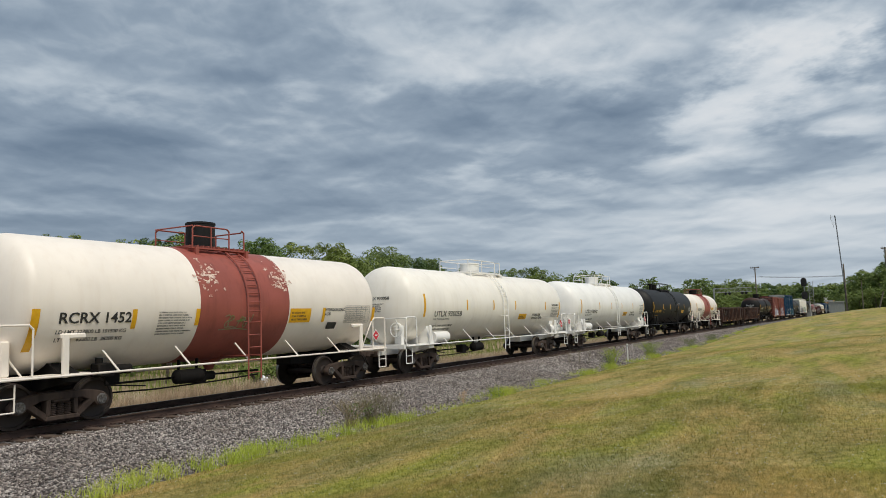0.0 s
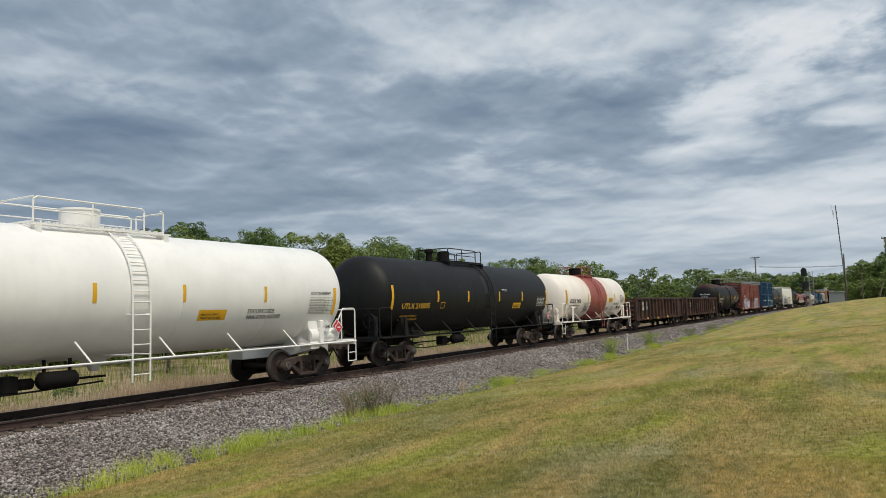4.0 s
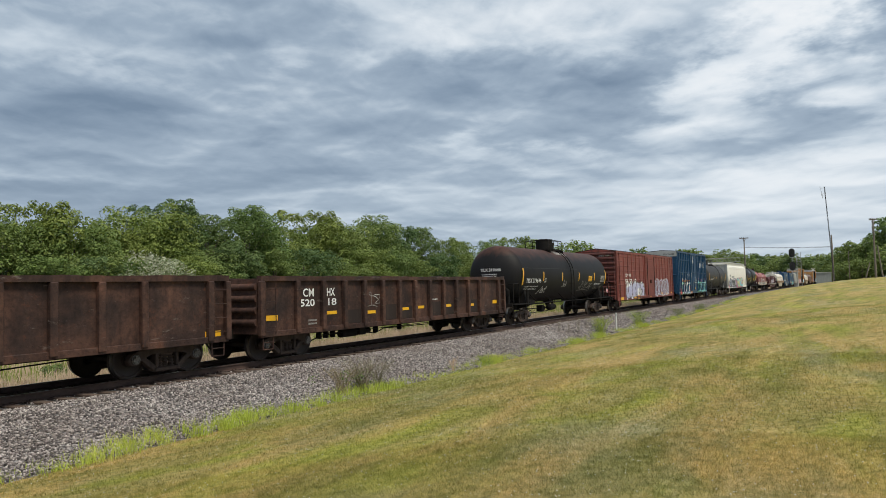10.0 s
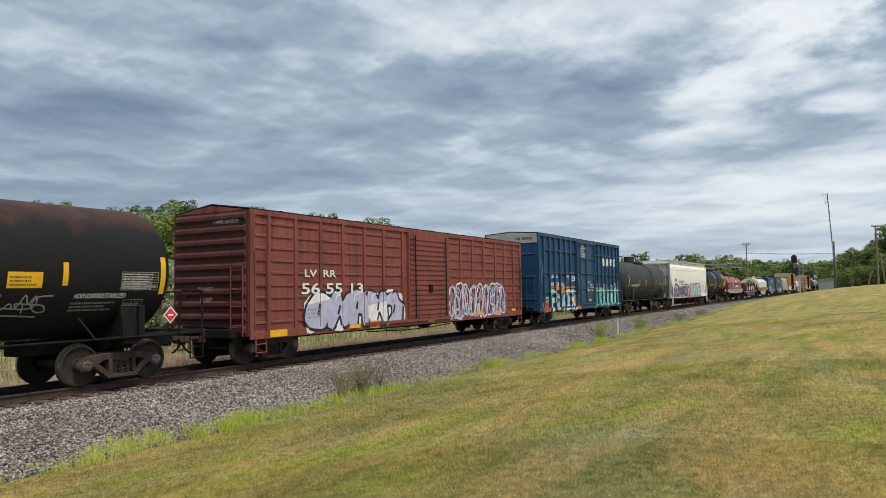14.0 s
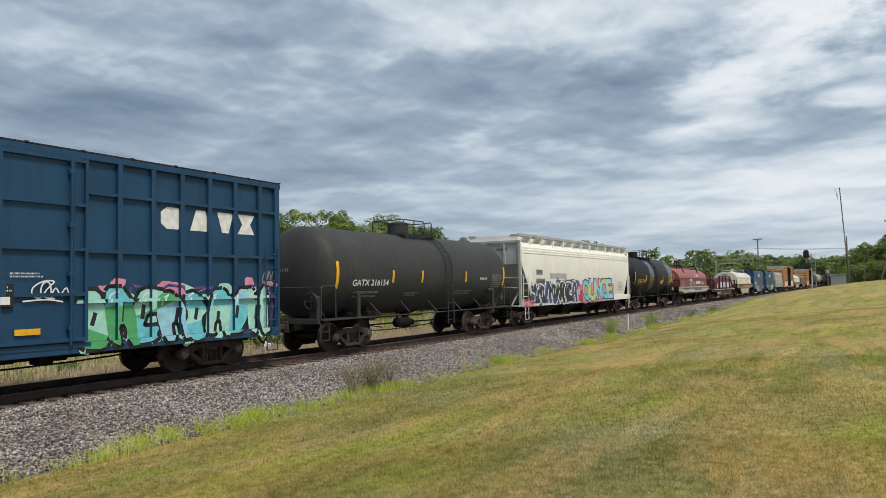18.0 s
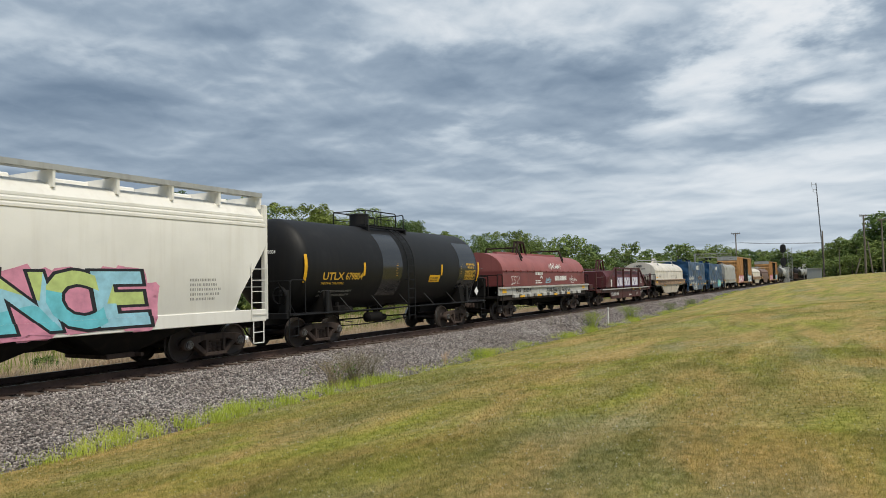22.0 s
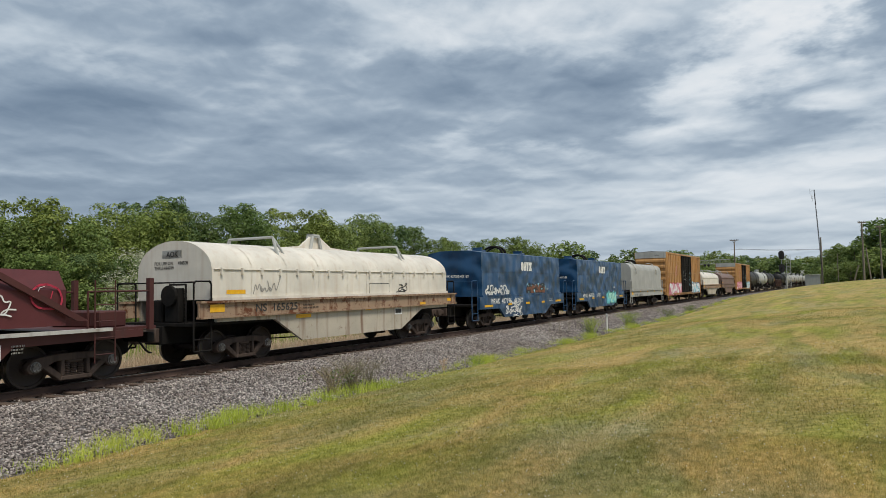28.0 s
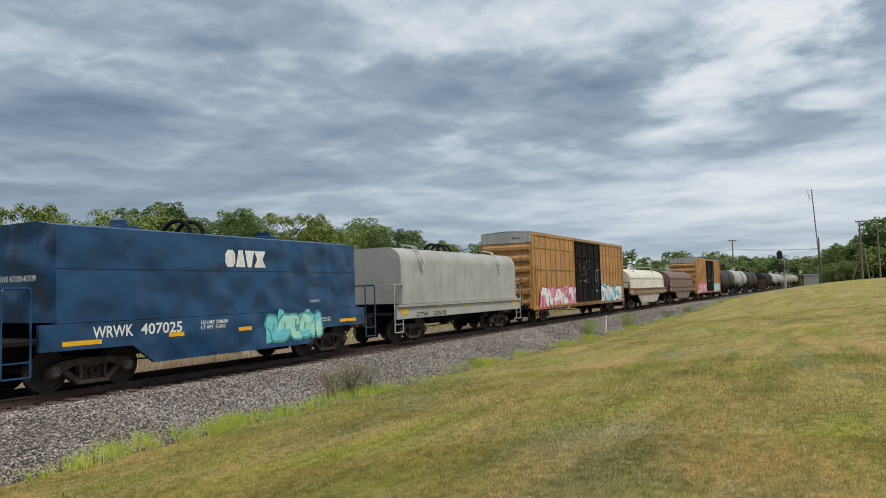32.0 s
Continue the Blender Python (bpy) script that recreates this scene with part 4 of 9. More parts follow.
# ---------------------------------------------------------------- running gear
def wheel_meshes():
    bm = BM()
    cyl(bm, (0, -0.7, 0), (0, 0.7, 0), 0.085, 12)
    for s in (-1, 1):
        prof = [(0.665, 0.16), (0.69, 0.20), (0.70, 0.38), (0.685, 0.395), (0.685, 0.482), (0.70, 0.486), (0.718, 0.468), (0.735, 0.459), (0.825, 0.452), (0.828, 0.40), (0.80, 0.385), (0.765, 0.30), (0.775, 0.17), (0.84, 0.145), (0.84, 0.07)]
        lathe(bm, [(s * a, r) for a, r in prof], 36, "y", caps=False)
        lathe(bm, [(s * a, r) for a, r in ((0.84, 0.07), (0.95, 0.075), (0.95, 0.12), (1.09, 0.12), (1.10, 0.10), (1.125, 0.095), (1.125, 0.02), (1.12, 0.0))], 16, "y", caps=False)
        for k in range(3):
            a = 2.094 * k
            cyl(bm, (0.062 * math.cos(a), s * 1.12, 0.062 * math.sin(a)), (0.062 * math.cos(a), s * 1.15, 0.062 * math.sin(a)), 0.022, 6)
    bmesh.ops.recalc_face_normals(bm, faces=bm.faces[:])
    me = mesh_of("wheelset", bm, [M["wheel"], M["tread"], M["cap"]], True)
    for p in me.polygons:
        r = math.hypot(p.center.x, p.center.z)
        if 0.735 < abs(p.center.y) < 0.827 and r > 0.44:
            p.material_index = 1
        elif abs(p.center.y) > 1.09:
            p.material_index = 2
    return me


def truck_meshes():
    out = {"wheelset": wheel_meshes()}
    bm = BM()
    y0, y1 = -0.09, 0.09
    top = [(-1.06, 0.50), (-1.08, 0.42), (-1.02, 0.33), (-0.90, 0.30), (-0.78, 0.34), (-0.72, 0.42), (-0.60, 0.47), (-0.44, 0.54), (0.44, 0.54), (0.60, 0.47), (0.72, 0.42), (0.78, 0.34), (0.90, 0.30), (1.02, 0.33), (1.08, 0.42), (1.06, 0.50), (0.96, 0.60), (0.80, 0.655), (0.45, 0.69), (0.0, 0.70), (-0.45, 0.69), (-0.80, 0.655), (-0.96, 0.60)]
    prism(bm, top, y0, y1)
    for s in (-1, 1):
        prism(bm, [(s * 0.76, 0.44), (s * 0.60, 0.48), (s * 0.27, 0.22), (s * 0.36, 0.13)][::s], y0, y1)
        prism(bm, [(s * 0.34, 0.55), (s * 0.25, 0.55), (s * 0.25, 0.24), (s * 0.34, 0.20)][::s], y0 - 0.015, y1 + 0.015)
    prism(bm, [(-0.38, 0.13), (0.38, 0.13), (0.34, 0.22), (-0.34, 0.22)], y0 - 0.05, y1 + 0.05)
    bmesh.ops.recalc_face_normals(bm, faces=bm.faces[:])
    bmesh.ops.bevel(bm, geom=bm.edges[:], offset=0.014, segments=1, affect="EDGES", clamp_overlap=True)
    out["side_frame"] = mesh_of("side_frame", bm, M["truck"], True)
    bm = BM()
    for cx in (-0.165, 0.0, 0.165):
        prof = []
        for k in range(7):
            z = 0.22 + k * 0.037
            prof += [(z, 0.055), (z + 0.009, 0.078), (z + 0.022, 0.078), (z + 0.031, 0.055)]
        lathe(bm, prof, 10, "z", (cx, 0, 0))
    out["spring_nest"] = mesh_of("spring_nest", bm, M["truck"], True)
    bm = BM()
    box(bm, -0.2, 0.2, -1.06, 1.06, 0.475, 0.60, bevel=0.03)
    box(bm, -0.24, 0.24, -0.5, 0.5, 0.55, 0.70, bevel=0.03)
    out["truck_bolster"] = mesh_of("truck_bolster", bm, M["truck"])
    bm = BM()
    for s in (-1, 1):
        cyl(bm, (s * 0.36, -0.72, 0.36), (s * 0.36, 0.72, 0.36), 0.045, 8)
        for y in (-0.755, 0.755):
            box(bm, s * 0.42 - 0.04, s * 0.42 + 0.04, y - 0.06, y + 0.06, 0.27, 0.50, bevel=0.01)
    out["brake_beams"] = mesh_of("brake_beams", bm, M["under"])
    return out


TRUCK = truck_meshes()
AXLES = ([], [])     # leading and trailing wheelsets


def add_truck(car, x):
    t = part("truck", TRUCK["truck_bolster"], None, car, "greasy brown cast steel four-wheel truck")
    t.location = (x, 0, 0)
    for s in (-1, 1):
        part("side_frame", TRUCK["side_frame"], None, t).location = (0, s * 0.985, 0)
        part("spring_nest", TRUCK["spring_nest"], None, t).location = (0, s * 0.985, 0)
    part("brake_beams", TRUCK["brake_beams"], None, t)
    for k, s in enumerate((-1, 1)):
        w = part("wheelset", TRUCK["wheelset"], None, t, "dark steel wheels with bright worn treads")
        w.location = (s * 0.889, 0, 0.457)
        AXLES[k].append(w)
    return t


def coupler_mesh():
    bm = BM()
    box(bm, -0.75, -0.2, -0.09, 0.09, 0.76, 0.93, bevel=0.02)
    box(bm, -0.25, 0.04, -0.15, 0.17, 0.68, 1.0, bevel=0.04)
    box(bm, -0.02, 0.09, -0.16, -0.03, 0.72, 0.96, bevel=0.03)
    cyl(bm, (-0.05, 0.1, 0.64), (-0.05, 0.1, 1.04), 0.04, 8)
    box(bm, -0.7, -0.55, -0.22, 0.22, 0.66, 1.03, bevel=0.02)
    return mesh_of("coupler", bm, M["truck"], True)


def hose_mesh():
    bm = BM()
    pipe(bm, [(-0.45, -0.32, 0.82), (-0.35, -0.33, 0.70), (-0.2, -0.32, 0.52), (-0.05, -0.28, 0.44), (0.06, -0.22, 0.43)], 0.025, 6)
    return mesh_of("air_hose", bm, M["under"], True)


COUPLER, HOSE = coupler_mesh(), hose_mesh()


def add_ends(car, half):
    for s in (-1, 1):
        c = part("coupler", COUPLER, None, car, "rusty cast steel knuckle coupler")
        c.matrix_local = pose(s * (half - 0.02), 0, 0, 0, 0, 0 if s > 0 else 180)
        h = part("air_hose", HOSE, None, car)
        h.matrix_local = pose(s * half, 0, 0, 0, 0, 0 if s > 0 else 180)


def new_car(name, label, x, half, trucks):
    """A car at rest with its middle at x, its trucks at +-trucks and its couplers at +-half."""
    car = thing(name, pose(x, centre_y(x), 0), label, "freight car", "cars of the freight train")
    add_truck(car, -trucks)
    add_truck(car, trucks)
    add_ends(car, half)
    THINGS.append((car, x))
    return car


THINGS = []


def ladder(parent, x, w, z0, z1, y, mat, rungs, r=0.016, name="ladder"):
    bm = BM()
    for s in (-1, 1):
        cyl(bm, (x + s * w / 2, y, z0), (x + s * w / 2, y, z1), r, 6)
    for k in range(rungs):
        z = z0 + (z1 - z0) * (k + 0.5) / rungs
        cyl(bm, (x - w / 2, y, z), (x + w / 2, y, z), r * 0.8, 6)
    return part(name, bm, mat, parent)


def grabs(parent, x0, x1, zs, y, mat, r=0.014):
    for z in zs:
        bm = BM()
        s = -1 if y < 0 else 1
        pipe(bm, [(x0, y, z), (x0, y + s * 0.07, z), (x1, y + s * 0.07, z), (x1, y, z)], r, 6)
        part("grab_iron", bm, mat, parent)


def sill_step(parent, x, y, mat, z0=0.35, z1=0.9, w=0.4):
    bm = BM()
    pipe(bm, [(x - w / 2, y, z1), (x - w / 2, y, z0), (x + w / 2, y, z0), (x + w / 2, y, z1)], 0.018, 6)
    cyl(bm, (x - w / 2, y, (z0 + z1) / 2), (x + w / 2, y, (z0 + z1) / 2), 0.015, 6)
    return part("sill_step", bm, mat, parent)


def brake_gear(parent, x, mat, tank=True):
    bm = BM()
    cyl(bm, (x - 0.45, -0.45, 0.72), (x + 0.45, -0.45, 0.72), 0.15, 14)
    if tank:
        part("air_reservoir", bm, mat, parent, "dark steel air reservoir", True)
    else:
        bm.free()
    bm = BM()
    box(bm, x + 0.9, x + 1.25, -0.6, -0.25, 0.5, 0.85, bevel=0.03)
    cyl(bm, (x + 1.25, -0.42, 0.66), (x + 1.6, -0.42, 0.66), 0.12, 10)
    part("brake_cylinder", bm, mat, parent)
    bm = BM()
    pipe(bm, [(x - 3.0, -0.5, 0.55), (x - 0.4, -0.62, 0.48), (x + 1.6, -0.55, 0.50), (x + 3.2, -0.5, 0.56)], 0.022, 6)
    pipe(bm, [(x - 3.2, -0.3, 0.7), (x + 3.4, -0.3, 0.66)], 0.03, 6)
    part("brake_rigging", bm, mat, parent)

# ---------------------------------------------------------------- tank cars
def tank_profile(half, r, head):
    out = []
    for k in range(9):
        a = math.pi / 2 * k / 8
        out.append((-half + head - head * math.cos(a), r * math.sin(a)))
    out[0] = (-half, 0.001)
    return out + [(-x, y) for x, y in reversed(out)]


def tank_car(label, x, half, tank, trucks, shell, trim, rails, zc=2.55, r=1.5, band=None, band_mat=None, ladder_x=0.3, deck=(-2.0, 1.7), dome=(-0.6, 0.6), dome_mat=None, stripes=(), seams=(), far_rail=True, hoops=True, extra_dome=None, head=0.62, bent=False, placard=True, dome_h=0.5):
    car = new_car("tank_car", label, x, half, trucks)
    bm = BM()
    lathe(bm, tank_profile(tank, r, head), 64, "x", (0, 0, zc), caps=False)
    part("tank", bm, shell, car, shade=True)
    lay = round_side(zc, r)
    if band:
        bm = BM()
        lathe(bm, [(band[0], r), (band[0], r + 0.006), (band[1], r + 0.006), (band[1], r)], 64, "x", (0, 0, zc), caps=False)
        part("painted_band", bm, band_mat, car, "wide faded red oxide band", True)
        lay = round_side(zc, r, 0.012)
    for sx in seams:
        bm = BM()
        lathe(bm, [(sx - 0.02, r), (sx - 0.012, r + 0.007), (sx + 0.012, r + 0.007), (sx + 0.02, r)], 48, "x", (0, 0, zc), caps=False)
        part("weld_seam", bm, shell, car, shade=True)
    for sx, z0, z1, w in stripes:
        mark("reflector_stripe", lay, sx - w / 2, sx + w / 2, z0, z1, M["yellow"], car, "yellow reflective stripe")
    # stub sills, bolsters, saddles
    for s in (-1, 1):
        bm = BM()
        a, b = trucks - 1.9, half - 0.62
        box(bm, min(s * a, s * b), max(s * a, s * b), -0.3, 0.3, 0.70, 1.02, bevel=0.02)
        # on banded cars the shade under the tank is put in as near-black sills and saddles
        part("stub_sill", bm, M["under"] if band else trim, car)
        bm = BM()
        foot = 1.0 if bent else 0.58
        arc = [(-r * math.cos(t), zc - r * math.sin(t)) for t in [foot + (math.pi / 2 - foot) * k / 8 for k in range(9)]]
        outline = [(-1.36, 0.90), (-1.36, 1.06)] + arc + [(-y, z) for y, z in reversed(arc[:-1])] + [(1.36, 1.06), (1.36, 0.90), (0.5, 0.70), (-0.5, 0.70)]
        extrude_x(bm, outline, s * trucks - 0.2, s * trucks + 0.2)
        part("saddle", bm, M["under"] if band else trim, car)
        bm = BM()
        box(bm, s * half - s * 0.64 - 0.06, s * half - s * 0.64 + 0.06, -1.42, 1.42, 0.93, 1.10, bevel=0.015)
        for y in (-1.2, 1.2):
            box(bm, min(s * (trucks - 0.4), s * (half - 0.66)), max(s * (trucks - 0.4), s * (half - 0.66)), y - 0.22, y + 0.22, 1.03, 1.07)
        part("end_platform", bm, rails, car)
        bm = BM()
        box(bm, min(s * (trucks + 0.12), s * (trucks + 0.27)), max(s * (trucks + 0.12), s * (trucks + 0.27)), -1.50, -1.40, 1.0, 1.9 if bent else 1.75, bevel=0.03)
        if bent:
            box(bm, min(s * (trucks - 0.25), s * (trucks + 0.3)), max(s * (trucks - 0.25), s * (trucks + 0.3)), -1.48, -1.37, 1.78, 1.90, bevel=0.03)
        part("bracket", bm, rails, car)
        sill_step(car, s * (half - 0.85), -1.45, rails, 0.42, 0.95)
        sill_step(car, s * (half - 0.85), 1.45, rails, 0.42, 0.95)
        if hoops:
            bm = BM()
            p = half - 0.68
            q = tank - 0.75
            y = -1.45
            pipe(bm, [(s * p, y, 1.05), (s * p, y, 2.0), (s * (p - 0.07), y, 2.08), (s * (p - 0.62), y, 2.08), (s * (p - 0.70), y, 2.0), (s * (p - 0.70), y, 1.05)], 0.022, 8)
            pipe(bm, [(s * p, y, 2.05), (s * p, 1.45, 2.05), (s * p, 1.45, 1.05)], 0.02, 8)
            pipe(bm, [(s * (p - 0.02), y + 0.5, 2.05), (s * (p - 0.75), y + 0.45, 1.05)], 0.022, 8)
            part("end_handrail", bm, rails, car, shade=True)
    # running rails along both sides
    for y in ((-1.52, 1.52) if far_rail else (-1.52,)):
        bm = BM()
        cyl(bm, (-half + 0.7, y, 1.04), (half - 0.7, y, 1.04), 0.024, 8)
        n = max(4, int(2 * (trucks - 1) / 2.0))
        for k in range(n + 1):
            bx = -trucks + 1 + 2 * (trucks - 1) * k / n
            if y < 0:
                cyl(bm, (bx, y, 1.04), (bx - 0.16, -1.16, 1.50), 0.024, 6)
            else:
                cyl(bm, (bx, y, 1.04), (bx, 1.17, 1.55), 0.02, 6)
                cyl(bm, (bx, y, 1.04), (bx, y, 0.80), 0.018, 6)
        if y > 0:
            cyl(bm, (-trucks + 1, y, 0.80), (trucks - 1, y, 0.80), 0.018, 8)
        part("side_handrail", bm, rails, car, shade=True)
    # ladder hugging the shell
    bm = BM()
    w = 0.46
    line = [(-1.58, 0.55), (-1.58, 2.2)] + [(-(r + 0.07) * math.cos(t), zc + (r + 0.07) * math.sin(t)) for t in [0.1 + 1.25 * k / 9 for k in range(10)]]
    for s in (-1, 1):
        pipe(bm, [(ladder_x + s * w / 2, y, z) for y, z in line], 0.022, 6)
    for k in range(len(line) - 1):
        (ya, za), (yb, zb) = line[k], line[k + 1]
        n = max(1, round(math.hypot(yb - ya, zb - za) / 0.32))
        for j in range(n):
            u = (j + 0.5) / n
            cyl(bm, (ladder_x - w / 2, ya + (yb - ya) * u, za + (zb - za) * u), (ladder_x + w / 2, ya + (yb - ya) * u, za + (zb - za) * u), 0.015, 6)
    for z in (1.15, 2.05):
        for s in (-1, 1):
            cyl(bm, (ladder_x + s * w / 2, -1.58, z), (ladder_x + s * w / 2, -math.sqrt(max(0.05, r * r - (z - zc) ** 2)), z), 0.018, 6)
    part("ladder", bm, trim if band else rails, car, shade=True)
    # walkway, manway housing and its rails
    top = zc + r
    bm = BM()
    a, b = deck[0] + 0.75, deck[1] - 0.55
    bm.free()
    wm = trim if band else rails
    for y in (-0.75, 0.60):
        bearer = part("walkway_bearer", box(BM(), a, b, y, y + 0.16, top - 0.06, top - 0.02), wm, car)
    slat = mesh_of("slat", box(BM(), 0, 0.05, -0.75, 0.75, top - 0.015, top + 0.03), wm)
    for k in range(int((b - a) / 0.18)):
        part("slat", slat, None, bearer).location = (a + 0.18 * k, 0, 0)
    for s in (a + 0.15, b - 0.15):
        part("walkway_foot", box(BM(), s - 0.05, s + 0.05, -0.8, 0.8, top - 0.40, top - 0.02), wm, car)
    bm = BM()
    d0, d1 = dome
    rr = (d1 - d0) / 2 * 0.68
    lathe(bm, [(top - 0.15, rr * 0.92), (top + 0.06, rr * 0.92), (top + 0.06, rr), (top + dome_h - 0.08, rr), (top + dome_h - 0.08, rr * 1.04), (top + dome_h - 0.03, rr * 1.03), (top + dome_h, rr * 0.6), (top + dome_h + 0.005, 0.01)], 28, "z", ((d0 + d1) / 2, 0, 0), caps=False)
    part("manway_housing", bm, dome_mat or shell, car, shade=True)
    if extra_dome:
        bm = BM()
        lathe(bm, [(top - 0.15, 0.13), (top + 0.38, 0.13), (top + 0.38, 0.2), (top + 0.5, 0.2), (top + 0.51, 0.01)], 16, "z", (extra_dome, 0, 0), caps=False)
        part("vent_valve", bm, dome_mat or shell, car, shade=True)
    bm = BM()
    hz = top + 0.54
    for y in (-0.72, 0.72):
        ends = (a + 0.05, b - 0.05) if y > 0 else (a + 0.05, b - 0.75)
        pipe(bm, [(ends[0], y, top - 0.05), (ends[0], y, hz - 0.06), (ends[0] + 0.08, y, hz), (ends[1] - 0.08, y, hz), (ends[1], y, hz - 0.06), (ends[1], y, top - 0.05)], 0.022, 6)
        cyl(bm, ((ends[0] + ends[1]) / 2, y, top - 0.05), ((ends[0] + ends[1]) / 2, y, hz), 0.02, 6)
        cyl(bm, (ends[0], y, top + 0.27), (ends[1], y, top + 0.27), 0.016, 6)
    pipe(bm, [(b - 0.2, -0.72, top - 0.05), (b - 0.2, -0.72, hz - 0.05), (b - 0.28, -0.72, hz), (b + 0.1, -0.3, hz + 0.02), (b + 0.1, 0.72, hz + 0.02), (b + 0.1, 0.72, top - 0.05)], 0.022, 6)
    cyl(bm, (a + 0.05, -0.72, hz), (a + 0.05, 0.72, hz), 0.02, 6)
    part("platform_rail", bm, trim if band else rails, car, shade=True)
    # bottom outlet and brake gear
    bm = BM()
    lathe(bm, [(zc - r - 0.28, 0.10), (zc - r - 0.15, 0.16), (zc - r - 0.02, 0.3), (zc - r + 0.1, 0.55)], 16, "z", (0, 0, 0))
    part("bottom_outlet", bm, trim, car, shade=True)
    brake_gear(car, -trucks + 3.0, M["under"], False)
    hb = -half + 1.05
    bm = BM()
    box(bm, hb - 0.07, hb + 0.12, -1.05, -0.72, 1.07, 1.78, bevel=0.03)
    cyl(bm, (hb - 0.07, -0.88, 1.62), (hb - 0.16, -0.88, 1.62), 0.05, 8)
    part("hand_brake", bm, rails, car)
    bm = BM()
    lathe(bm, [(hb - 0.20, 0.25), (hb - 0.18, 0.28), (hb - 0.15, 0.28), (hb - 0.13, 0.25), (hb - 0.20, 0.25)], 18, "x", (0, -0.88, 1.62), caps=False)
    for a in range(4):
        cyl(bm, (hb - 0.165, -0.88, 1.62), (hb - 0.165, -0.88 + 0.25 * math.cos(a * 1.571), 1.62 + 0.25 * math.sin(a * 1.571)), 0.014, 5)
    part("brake_wheel", bm, rails, car, shade=True)
    bm = BM()
    box(bm, -trucks + 0.75, -trucks + 1.15, -1.18, -0.85, 0.92, 1.22, bevel=0.03)
    cyl(bm, (-trucks + 1.2, -1.02, 1.06), (-trucks + 1.62, -1.02, 1.06), 0.11, 10)
    cyl(bm, (-trucks + 0.85, -1.02, 1.2), (-trucks + 0.85, -1.02, 1.34), 0.08, 8)
    pipe(bm, [(-trucks + 1.0, -0.98, 0.95), (-trucks + 1.1, -0.9, 0.72), (-trucks + 2.4, -0.55, 0.58)], 0.02, 6)
    part("control_valve", bm, M["under"], car, "black brake control valve", True)
    bm = BM()
    lathe(bm, [(-1.75, 0.02), (-1.73, 0.13), (-1.68, 0.18), (-0.95, 0.18), (-0.90, 0.13), (-0.88, 0.02)], 14, "x", (0, -0.72, 0.72), caps=False)
    for px in (-1.6, -1.03):
        box(bm, px - 0.02, px + 0.02, -0.74, -0.66, 0.88, 1.15)
    part("air_reservoir", bm, M["under"], car, "dark steel air reservoir", True)
    if placard:
        diamond(lambda u, z: (u, -1.52, z), trucks + 0.95, 1.5, 0.17, M["dark_steel" if shell is M["grey_black"] else "placard_red"], car, "diamond hazard placard")
    return car, lay


